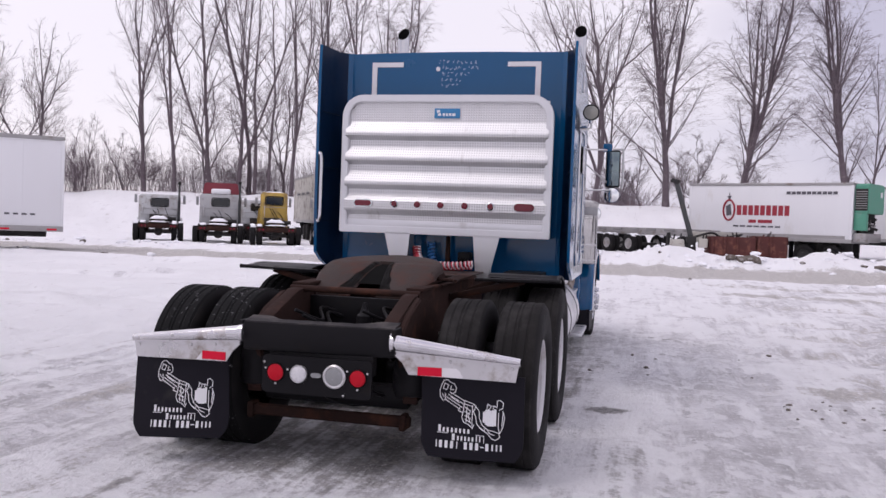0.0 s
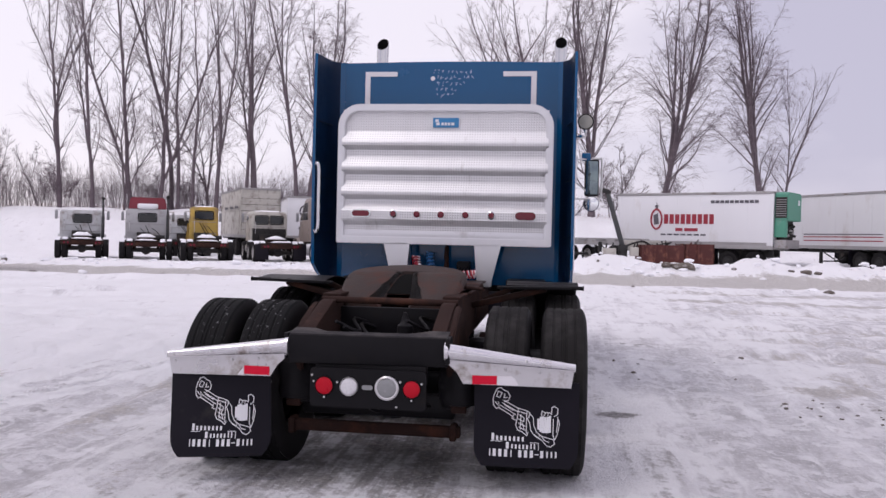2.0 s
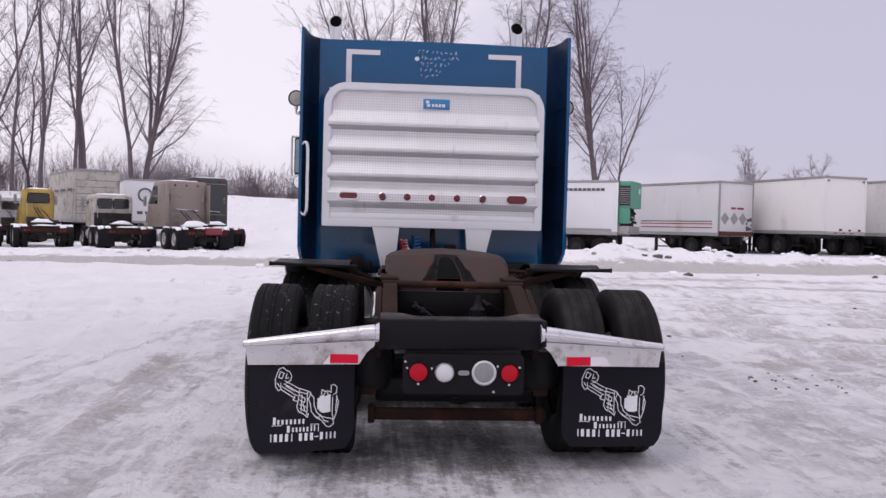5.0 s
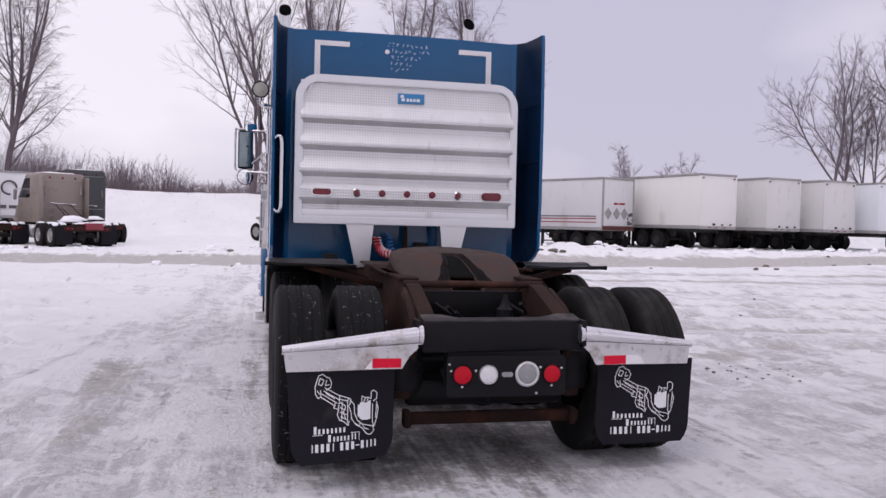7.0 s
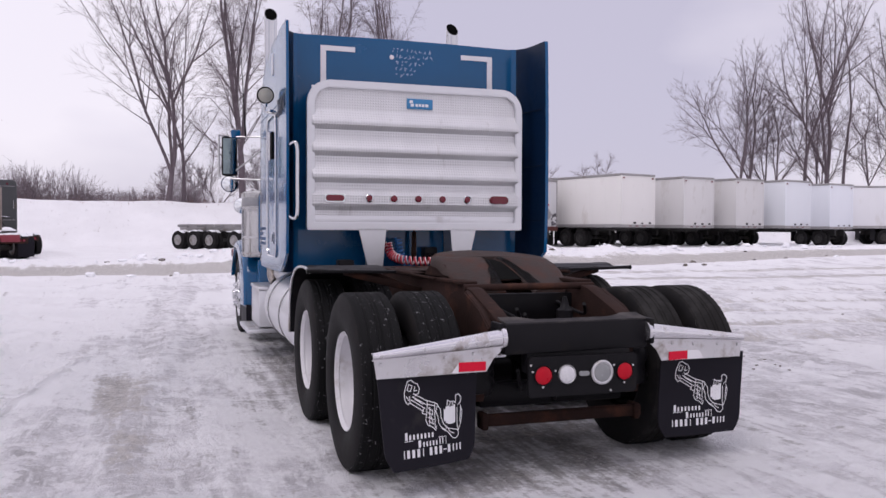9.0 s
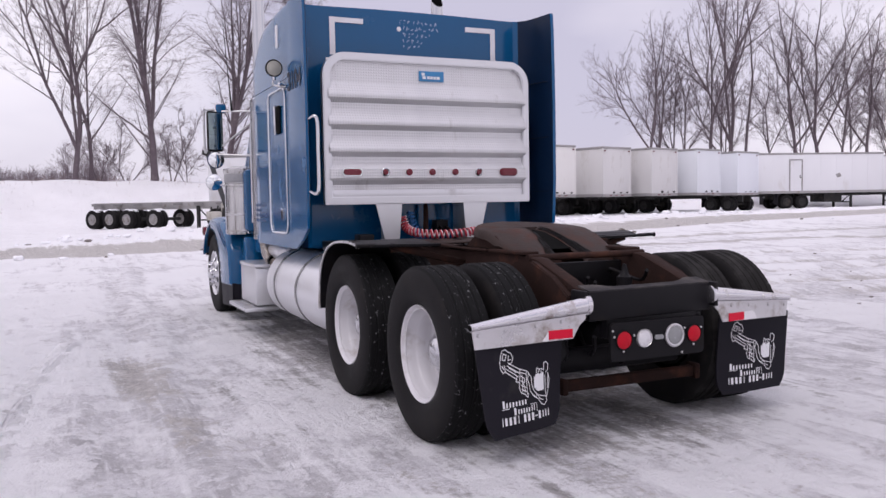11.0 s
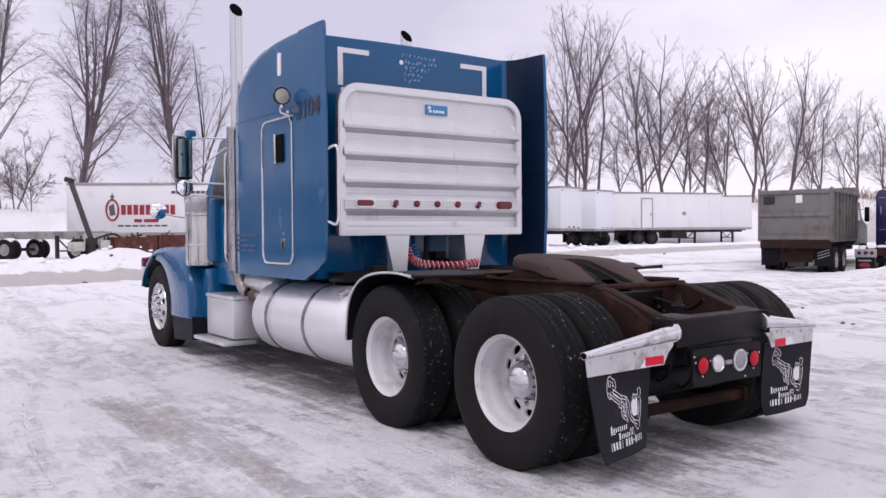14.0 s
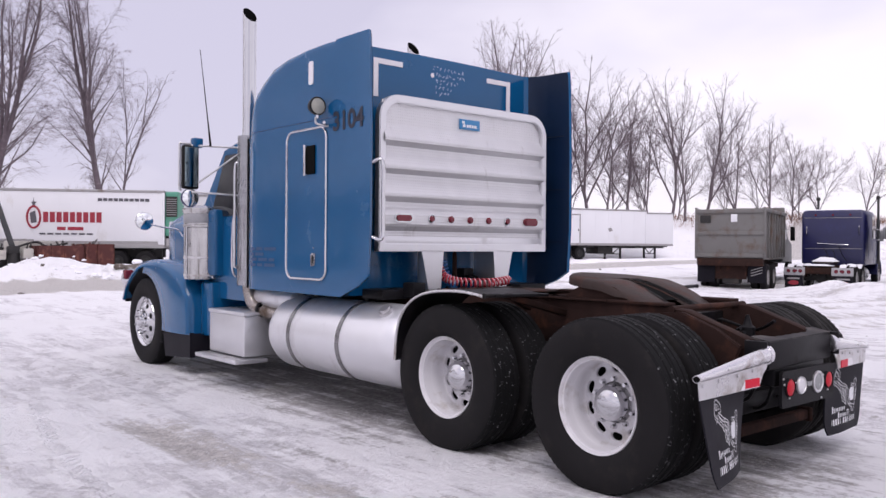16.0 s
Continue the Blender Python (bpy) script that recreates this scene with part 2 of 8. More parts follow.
def ground_material():
    m = bpy.data.materials.new("packed_snow_and_ice")
    m.use_nodes = True
    n, l = m.node_tree.nodes, m.node_tree.links
    b = n["Principled BSDF"]
    t = n.new("ShaderNodeTexCoord")
    at = n.new("ShaderNodeAttribute")
    at.attribute_name = "wear_and_shade"
    sp = n.new("ShaderNodeSeparateColor")
    l.new(at.outputs["Color"], sp.inputs["Color"])

    def noise_tex(scale, detail=6, rough=0.6, stretch=None, turn=0.0):
        q = n.new("ShaderNodeTexNoise")
        q.inputs["Scale"].default_value, q.inputs["Detail"].default_value, q.inputs["Roughness"].default_value = scale, detail, rough
        if stretch:
            mm = n.new("ShaderNodeMapping")
            mm.inputs["Scale"].default_value = stretch
            mm.inputs["Rotation"].default_value = (0, 0, turn)
            l.new(t.outputs["Object"], mm.inputs["Vector"])
            l.new(mm.outputs["Vector"], q.inputs["Vector"])
        else:
            l.new(t.outputs["Object"], q.inputs["Vector"])
        return q.outputs["Fac"]

    def math_op(kind, a, c=None):
        q = n.new("ShaderNodeMath")
        q.operation = kind
        for i, x in enumerate((a, c)):
            if x is None:
                continue
            if isinstance(x, (int, float)):
                q.inputs[i].default_value = x
            else:
                l.new(x, q.inputs[i])
        return q.outputs[0]

    def ramp(v, lo, hi):
        q = n.new("ShaderNodeMapRange")
        q.interpolation_type = "SMOOTHSTEP"
        q.inputs["From Min"].default_value, q.inputs["From Max"].default_value = lo, hi
        l.new(v, q.inputs["Value"])
        return q.outputs["Result"]

    def blend(f, a, c):
        q = n.new("ShaderNodeMix")
        q.data_type = "RGBA"
        l.new(f, q.inputs["Factor"])
        for key, x in (("A", a), ("B", c)):
            if isinstance(x, tuple):
                q.inputs[key].default_value = (*x, 1)
            else:
                l.new(x, q.inputs[key])
        return q.outputs["Result"]
    big = noise_tex(0.45, 7, 0.62)
    mid = noise_tex(2.4, 9, 0.7)
    streak = noise_tex(1.0, 7, 0.68, (3.4, 0.42, 1.0), 0.12)
    ruts = noise_tex(1.0, 5, 0.6, (9.0, 0.8, 1.0), -0.06)
    crumb = noise_tex(4.2, 8, 0.66, (1.0, 0.75, 1.0), 0.2)
    scrape = noise_tex(1.0, 6, 0.7, (26.0, 2.2, 1.0), 0.05)
    fine = noise_tex(15, 8, 0.74)
    grit = noise_tex(60, 4, 0.6)
    crisp = noise_tex(30, 7, 0.78, (1.0, 0.8, 1.0), 0.3)
    patch = math_op("ADD", math_op("ADD", math_op("MULTIPLY", big, 1.4), math_op("MULTIPLY", streak, 1.2)), math_op("ADD", math_op("MULTIPLY", mid, 1.1), math_op("MULTIPLY", ruts, 0.4)))
    icev = math_op("ADD", sp.outputs["Red"], math_op("MULTIPLY", math_op("ADD", patch, -2.05), 2.7))
    ice = ramp(icev, 0.26, 0.84)
    dirtv = math_op("ADD", sp.outputs["Green"], math_op("MULTIPLY", math_op("ADD", math_op("ADD", mid, fine), math_op("ADD", streak, -1.5)), 1.9))
    dirt = ramp(dirtv, 0.34, 0.85)
    snowc = blend(ramp(big, 0.3, 0.7), (0.88, 0.875, 0.895), (0.94, 0.935, 0.955))
    snowc = blend(ramp(fine, 0.54, 0.80), snowc, (0.80, 0.79, 0.81))
    icec = blend(ramp(mid, 0.35, 0.64), (0.42, 0.405, 0.42), (0.82, 0.81, 0.84))
    icec = blend(math_op("MULTIPLY", ramp(fine, 0.52, 0.70), 0.7), icec, (0.44, 0.425, 0.43))
    icec = blend(ramp(ruts, 0.53, 0.66), icec, (0.84, 0.83, 0.855))
    icec = blend(math_op("MULTIPLY", ramp(scrape, 0.56, 0.70), 0.6), icec, (0.50, 0.485, 0.50))
    dirtc = blend(ramp(math_op("ADD", math_op("MULTIPLY", fine, 0.5), math_op("MULTIPLY", crisp, 0.5)), 0.40, 0.60), (0.17, 0.148, 0.128), (0.66, 0.625, 0.59))
    # blue channel: wet spots, and shade painted on the snow under the truck
    wet_shade_v = math_op("ADD", sp.outputs["Blue"], math_op("MULTIPLY", math_op("ADD", math_op("ADD", mid, ruts), math_op("ADD", fine, -1.5)), 1.5))
    wet_and_shade = ramp(wet_shade_v, 0.25, 0.75)
    wet_shade_c = blend(ramp(fine, 0.42, 0.60), (0.13, 0.12, 0.115), (0.36, 0.34, 0.335))
    crust = math_op("MULTIPLY", ramp(crumb, 0.515, 0.565), 0.92)
    icec = blend(crust, icec, (0.87, 0.86, 0.885))
    col = blend(ice, snowc, icec)
    col = blend(math_op("MULTIPLY", wet_and_shade, 0.9), col, wet_shade_c)
    col = blend(math_op("MULTIPLY", dirt, 0.8), col, dirtc)
    col = blend(math_op("MULTIPLY", ramp(crisp, 0.54, 0.66), math_op("ADD", math_op("MULTIPLY", ice, 0.45), 0.04)), col, (0.42, 0.405, 0.41))
    col = blend(math_op("MULTIPLY", ramp(crisp, 0.46, 0.36), math_op("ADD", math_op("MULTIPLY", ice, 0.6), 0.2)), col, (0.92, 0.915, 0.94))
    speck = ramp(grit, 0.70, 0.78)
    col = blend(math_op("MULTIPLY", speck, math_op("ADD", math_op("MULTIPLY", ice, 0.35), 0.03)), col, (0.16, 0.14, 0.12))
    l.new(col, b.inputs["Base Color"])
    rg = n.new("ShaderNodeMix")
    rg.inputs["A"].default_value, rg.inputs["B"].default_value = 0.85, 0.30
    l.new(math_op("MULTIPLY", ice, ramp(mid, 0.6, 0.35)), rg.inputs["Factor"])
    l.new(rg.outputs["Result"], b.inputs["Roughness"])
    hgt = math_op("ADD", math_op("ADD", math_op("MULTIPLY", mid, 1.1), math_op("MULTIPLY", crust, 0.30)), math_op("ADD", math_op("MULTIPLY", fine, 1.0), math_op("ADD", math_op("MULTIPLY", crisp, 0.45), math_op("ADD", math_op("MULTIPLY", ruts, 0.5), math_op("MULTIPLY", scrape, 0.35)))))
    bp = n.new("ShaderNodeBump")
    bp.inputs["Strength"].default_value, bp.inputs["Distance"].default_value = 0.85, 0.06
    l.new(hgt, bp.inputs["Height"])
    l.new(bp.outputs["Normal"], b.inputs["Normal"])
    return m


GROUND = ground_material()


# ---- mesh helpers ----
ORIGIN = {}


def thing(name, at, label, category, group="", kind="", turn=0.0):
    """An Empty at the base of a thing; parts are written in the thing's own metres, from that base."""
    ob = new(name)
    ob.empty_display_size = 0.3
    ob.matrix_world = pose(*at, 0, 0, turn)
    ORIGIN[ob] = Vector((0, 0, 0))
    return tagged(ob, label, category, group, kind)


def part(name, bm, material, parent=None, label="", sharp=38):
    root = parent
    while root is not None and root.parent is not None:
        root = root.parent
    if root is not None and ORIGIN.get(root, Vector()).length > 0:
        bmesh.ops.translate(bm, verts=bm.verts, vec=-ORIGIN[root])
    bmesh.ops.recalc_face_normals(bm, faces=bm.faces)
    me = bpy.data.meshes.new(name)
    bm.to_mesh(me)
    bm.free()
    for p in me.polygons:
        p.use_smooth = True
    me.set_sharp_from_angle(angle=radians(sharp))
    me.materials.append(material)
    ob = new(name, me)
    ob.parent = parent
    if label:
        ob["label"] = label
    return ob


def B():
    return bmesh.new()


def box(bm, x0, x1, y0, y1, z0, z1, b=0.0):
    vs = [bm.verts.new((x, y, z)) for x in (x0, x1) for y in (y0, y1) for z in (z0, z1)]
    fs = [bm.faces.new([vs[i] for i in q]) for q in ((0, 1, 3, 2), (4, 6, 7, 5), (0, 4, 5, 1), (2, 3, 7, 6), (0, 2, 6, 4), (1, 5, 7, 3))]
    if b:
        bmesh.ops.bevel(bm, geom=list({e for f in fs for e in f.edges}), offset=b, segments=2, affect="EDGES", profile=0.5)
    return bm


def obox(bm, p0, p1, w, h, b=0.0):
    """A bar of width w and height h from p0 to p1."""
    p0, p1 = Vector(p0), Vector(p1)
    d = (p1 - p0).normalized()
    side = d.cross(Vector((0, 0, 1)))
    side = side.normalized() if side.length > 1e-4 else Vector((1, 0, 0))
    up = side.cross(d)
    vs = [bm.verts.new(p + side * sx * w / 2 + up * sz * h / 2) for p in (p0, p1) for sx, sz in ((-1, -1), (1, -1), (1, 1), (-1, 1))]
    fs = [bm.faces.new([vs[i] for i in q]) for q in ((0, 1, 2, 3), (4, 7, 6, 5), (0, 4, 5, 1), (1, 5, 6, 2), (2, 6, 7, 3), (3, 7, 4, 0))]
    if b:
        bmesh.ops.bevel(bm, geom=list({e for f in fs for e in f.edges}), offset=b, segments=2, affect="EDGES", profile=0.5)
    return bm


def loft(bm, rings, caps=True, closed=True):
    made = [[bm.verts.new(p) for p in r] for r in rings]
    n = len(made[0])
    for a, c in zip(made, made[1:]):
        for i in range(n if closed else n - 1):
            j = (i + 1) % n
            bm.faces.new((a[i], a[j], c[j], c[i]))
    if caps:
        bm.faces.new(made[0])
        bm.faces.new(made[-1])
    return bm


def rev(bm, prof, c, axis="x", n=32, mod=None, caps=False, sign=1):
    """A turned shape: prof rows are (radius, place along the axis from c)."""
    c = Vector(c)
    rings = []
    for r, h in prof:
        ring = []
        for i in range(n):
            q = mod(i, r, h) if mod else r
            a = 2 * math.pi * i / n
            u, v = q * math.cos(a), q * math.sin(a)
            ring.append(c + {"x": Vector((sign * h, u, v)), "y": Vector((u, sign * h, v)), "z": Vector((u, v, sign * h))}[axis])
        rings.append(ring)
    return loft(bm, rings, caps)


def cyl(bm, p0, p1, r0, r1=None, n=16, caps=True):
    return tube(bm, [p0, p1], [r0, r0 if r1 is None else r1], n, caps)


def tube(bm, pts, r, n=8, caps=True):
    pts = [Vector(p) for p in pts]
    rs = r if isinstance(r, (list, tuple)) else [r] * len(pts)
    rings, u = [], None
    for i, p in enumerate(pts):
        d = (pts[min(i + 1, len(pts) - 1)] - pts[max(i - 1, 0)]).normalized()
        if u is None:
            u = d.orthogonal().normalized()
        else:
            u = (u - d * u.dot(d))
            u = u.normalized() if u.length > 1e-6 else d.orthogonal().normalized()
        w = d.cross(u)
        rings.append([p + (u * math.cos(2 * math.pi * k / n) + w * math.sin(2 * math.pi * k / n)) * rs[i] for k in range(n)])
    return loft(bm, rings, caps)


def prism(bm, poly, axis, a, c):
    """A flat outline drawn out from a to c along an axis: axis x takes (y, z), y takes (x, z), z takes (x, y)."""
    f = {"x": lambda p, h: (h, p[0], p[1]), "y": lambda p, h: (p[0], h, p[1]), "z": lambda p, h: (p[0], p[1], h)}[axis]
    return loft(bm, [[f(p, a) for p in poly], [f(p, c) for p in poly]])


def smooth_path(pts, k=6):
    """Points along a Catmull-Rom curve."""
    pts = [Vector(p) for p in pts]
    out = []
    for i in range(len(pts) - 1):
        p0, p1, p2, p3 = pts[max(i - 1, 0)], pts[i], pts[i + 1], pts[min(i + 2, len(pts) - 1)]
        for j in range(k):
            t = j / k
            out.append(0.5 * ((2 * p1) + (p2 - p0) * t + (2 * p0 - 5 * p1 + 4 * p2 - p3) * t * t + (3 * p1 - p0 - 3 * p2 + p3) * t ** 3))
    return out + [pts[-1]]


def rounded(x0, x1, z0, z1, r, n=5, corners=(1, 1, 1, 1)):
    """A rounded rectangle as points, from the lower left one round; corners: ll, lr, ur, ul."""
    pts = []
    for (cx, cz, a0), on in zip(((x0, z0, 180), (x1, z0, 270), (x1, z1, 0), (x0, z1, 90)), corners):
        q = r if on else 0.0
        ox, oz = cx + (q if cx == x0 else -q), cz + (q if cz == z0 else -q)
        for i in range(n + 1 if on else 1):
            a = radians(a0 + 90 * i / n)
            pts.append((ox + q * math.cos(a), oz + q * math.sin(a)))
    return pts


def smooth01(a, c, v):
    t = min(1.0, max(0.0, (v - a) / (c - a)))
    return t * t * (3 - 2 * t)


# ---- ground ----
def table(rows, v):
    if v <= rows[0][0]:
        return rows[0][1]
    for (a, p), (c, q) in zip(rows, rows[1:]):
        if v <= c:
            return p + (q - p) * (v - a) / (c - a)
    return rows[-1][1]


def n2(x, y, s, o=0.0):
    return noise.noise(Vector((x * s + o, y * s - o, 3.1 + o)))


def road_v(x, y):
    return y - road_off(x) + 0.8 * n2(x, y, 0.05, 4)


def road_off(x):
    return -4.4 + 0.11 * (x - 13 + math.sqrt((x - 13) ** 2 + 16))


def bank_r(x, y):
    return math.sqrt((x / 95) ** 2 + (y / 63) ** 2) + 0.02 * n2(x, y, 0.04, 9)


def height(x, y):
    rise = smooth01(15, 38, y + 0.15 * x) * table([(-28, -0.1), (-12, 0.05), (2, 0.3), (14, 0.25), (22, 0.4), (45, 0.42)], x)
    h = rise
    near = smooth01(1.7, 3.2, abs(x)) if 4.8 < y < 14.2 else 1.0
    h += near * (0.022 * n2(x, y, 0.7) + 0.026 * n2(x, y, 2.1, 5) + 0.018 * n2(x, y, 4.6, 7))
    left = smooth01(3.5, 8.0, -x + 0.25 * n2(x, y, 0.5, 2)) * smooth01(8, 14, y)
    h += left * (0.05 + 0.07 * n2(x, y, 0.35, 3) + 0.03 * n2(x, y, 1.6, 6))
    if -6.5 < x < 7 and y < 30:
        wob = 0.5 * n2(x, y, 0.25, 31)
        for x0, bend in ((-2.15, 0.004), (-2.75, 0.004), (-4.0, -0.010), (-4.7, -0.010), (2.1, 0.012), (2.75, 0.012), (4.0, 0.016), (4.7, 0.016)):
            d = (x - x0 - bend * (y - 6) ** 2 - wob) / 0.15
            if abs(d) < 4:
                h += (0.012 * math.exp(-(abs(d) - 1.7) ** 2) - 0.020 * math.exp(-d * d)) * smooth01(30, 22, y)
    if x < -3 and 11 < y < 32:
        for y0, slope in ((13.0, 0.22), (15.2, 0.28), (18.5, 0.18), (20.1, 0.2), (24.5, 0.1)):
            d = (y - y0 - slope * (x + 3) - 0.6 * n2(x, y, 0.2, 8)) / (0.16 + 0.008 * y)
            h += (0.07 * math.exp(-(d - 1.6) ** 2) - 0.09 * math.exp(-d * d)) * smooth01(-3, -5, x)
    if x > 3 and 9 < y < 24:
        for y0, slope in ((10.6, -0.10), (12.3, -0.14), (14.4, -0.17), (16.2, -0.2), (19.5, -0.25)):
            d = (y - y0 - slope * (x - 3) - 0.25 * n2(x, y, 0.25, 31)) / (0.2 + 0.01 * y)
            h += (0.035 * math.exp(-(d - 1.5) ** 2) - 0.05 * math.exp(-d * d)) * smooth01(2.5, 4.5, x)
    v = road_v(x, y)
    lump = 0.5 + 0.5 * n2(x, y, 0.55, 11)
    far_edge = math.exp(-((v - 35.9) / 1.5) ** 2)
    near_edge = math.exp(-((v - 29.0) / 1.0) ** 2)
    tall = 0.45 + 0.60 * smooth01(-3, 2, x) * smooth01(20, 13, x)
    h += far_edge * tall * (0.18 + 0.75 * lump * lump + 0.20 * n2(x, y, 1.7, 13)) + near_edge * (0.02 + 0.07 * lump * lump)
    if v > 37:
        h += 0.07 * n2(x, y, 0.4, 15) * smooth01(37, 40, v)
    if y > -5:
        r = bank_r(x, y)
        top = 3.2 + 0.5 * n2(x, y, 0.05, 21) + 0.5 * smooth01(28, 48, x)
        h += smooth01(0.965, 1.09, r) * top + smooth01(0.97, 1.05, r) * 0.35 * n2(x, y, 0.22, 22)
    h -= 0.26 * math.exp(-((x - 25.5) / 6.0) ** 2 - ((y - 17.5) / 5.0) ** 2)
    # a ploughed ridge beside the dump truck
    h += (0.25 + 0.45 * lump) * math.exp(-((x - 22.6 - 0.35 * (y - 16)) / 0.8) ** 2 - ((y - 14.6) / 2.6) ** 2)
    return h


def lanes(x, y):
    """How much wheels have polished the snow here, how much slush lies, and wet spots with the truck's painted shade.
    """
    ice = 0.0
    w = 0.5 * n2(x, y, 0.25, 31)
    for x0, bend, reach, amt in ((-2.5, 0.004, 30, 0.55), (-4.3, -0.010, 30, 0.4), (2.4, 0.012, 34, 0.5), (4.3, 0.016, 34, 0.55), (0.9, 0.0, 9, 0.3), (-0.9, 0.0, 9, 0.3), (6.6, 0.02, 30, 0.35)):
        d = x - (x0 + bend * (y - 6) ** 2 + w)
        ice = max(ice, amt * math.exp(-(d / 0.55) ** 2) * smooth01(reach + 6, reach, y))
    yard = 0.27 * smooth01(-5, 2, x + 2 * w) * smooth01(30, 22, road_v(x, y)) + 0.15
    if road_v(x, y) > 30:
        yard = -0.55
    ice = min(1.0, ice + yard)
    clean = smooth01(-2.7, -4.6, x + 0.6 * w)
    ice = ice * (1.0 - 0.8 * clean) - 0.30 * clean
    v = road_v(x, y)
    fresh = max(clean, smooth01(33.6, 35.2, v))
    dirt = -0.3 * fresh
    # tracks that cross the yard
    if x > 2.5 and v < 30:
        for y0, slope, amt in ((10.6, -0.10, 0.5), (12.3, -0.14, 0.6), (14.4, -0.17, 0.5), (16.2, -0.2, 0.55), (19.5, -0.25, 0.5), (21.4, -0.06, 0.75), (23.6, -0.03, 0.7)):
            d = (y - y0 - slope * (x - 3) - 0.5 * w) / (0.22 + 0.012 * y)
            k = math.exp(-d * d) * smooth01(2.5, 4.5, x)
            ice = max(ice, amt * k + 0.25 * k)
            dirt = max(dirt, 1.1 * amt * k)
    dirt = max(dirt, 1.15 * smooth01(29.5, 30.6, v) * smooth01(34.9, 33.7, v))
    for cx, cy, rx, ry, amt in ((-2.50, 8.9, 0.32, 1.15, 0.98), (-2.36, 6.9, 0.30, 0.6, 0.68), (-2.3, 10.4, 0.3, 1.0, 0.35), (3.75, 9.5, 0.55, 0.4, 1.0), (0.2, 6.8, 0.9, 2.8, 0.25), (5.5, 12.5, 2.2, 1.2, 0.2), (6.5, 9.2, 1.6, 0.6, 0.25), (-1.3, 5.0, 0.7, 0.4, 0.3)):
        d = ((x - cx + 0.3 * w) / rx) ** 2 + ((y - cy) / ry) ** 2
        dirt = max(dirt, amt * math.exp(-d))
    wet_and_shade = -0.25 * fresh
    # small wet spots; the broad ones under truck and bumper paint their shade
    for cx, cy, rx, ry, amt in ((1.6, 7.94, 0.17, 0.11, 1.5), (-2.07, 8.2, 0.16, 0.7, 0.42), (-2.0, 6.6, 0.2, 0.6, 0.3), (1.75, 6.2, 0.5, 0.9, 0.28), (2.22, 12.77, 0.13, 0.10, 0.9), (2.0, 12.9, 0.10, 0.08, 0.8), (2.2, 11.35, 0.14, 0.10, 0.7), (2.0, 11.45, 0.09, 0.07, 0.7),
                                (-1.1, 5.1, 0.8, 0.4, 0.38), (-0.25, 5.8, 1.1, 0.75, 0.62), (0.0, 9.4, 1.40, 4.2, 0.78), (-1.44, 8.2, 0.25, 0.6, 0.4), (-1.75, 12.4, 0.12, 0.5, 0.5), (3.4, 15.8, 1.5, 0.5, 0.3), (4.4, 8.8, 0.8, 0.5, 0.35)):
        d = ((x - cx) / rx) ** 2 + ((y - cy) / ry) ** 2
        wet_and_shade = max(wet_and_shade, amt * math.exp(-d * d if ry > 4 else -d))
    r = bank_r(x, y)
    if r > 1.04 and y > -5:
        dirt = max(dirt, 0.40 * smooth01(1.06, 1.14, r) * smooth01(15, 40, x))
    return ice, dirt, wet_and_shade


def axis_lines(lo, hi, fine, steps):
    xs = list(np.arange(lo, hi + 1e-6, fine))
    for sgn, end in ((1, hi), (-1, lo)):
        v, st = end, fine
        while abs(v) < 2600:
            st = min(st * steps, 260.0)
            v += sgn * st
            xs.append(v)
    return sorted(xs)


def build_ground():
    xs = axis_lines(-7.0, 9.0, 0.11, 1.034)
    ys = axis_lines(3.0, 15.0, 0.11, 1.034)
    ys = [y for y in ys if y > -300]
    verts, wear_and_shade = [], []
    for y in ys:
        for x in xs:
            far = math.hypot(x, y) > 220
            verts.append((x, y, 3.4 if far and y > 0 else height(x, y)))
            wear_and_shade.append((0.0, 0.25, 0.0) if far else lanes(x, y))
    nx = len(xs)
    faces = [(j * nx + i, j * nx + i + 1, (j + 1) * nx + i + 1, (j + 1) * nx + i) for j in range(len(ys) - 1) for i in range(nx - 1)]
    me = bpy.data.meshes.new("ground")
    me.from_pydata(verts, [], faces)
    at = me.color_attributes.new("wear_and_shade", "FLOAT_COLOR", "POINT")
    at.data.foreach_set("color", [c for a, d, e in wear_and_shade for c in (a, d, e, 1.0)])
    for p in me.polygons:
        p.use_smooth = True
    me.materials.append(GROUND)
    return tagged(new("ground", me), "trampled white snow and grey ice with tyre tracks and slush", "ground", kind="structure")


build_ground()


# ---- the blue tractor ----
AXLES = (6.11, 7.45)
STEER_Y = 12.91
TRUCK = thing("semi_truck", (0, 9, 0), "blue long-nose sleeper tractor with aluminium headache rack, parked on ice", "truck")
ORIGIN[TRUCK] = Vector((0, 9, 0))


def tread_mod(n, depth):
    def f(i, r, h):
        if r > 0.508 and abs(h) > 0.075 and i % 2:
            return r - depth
        return r
    return f


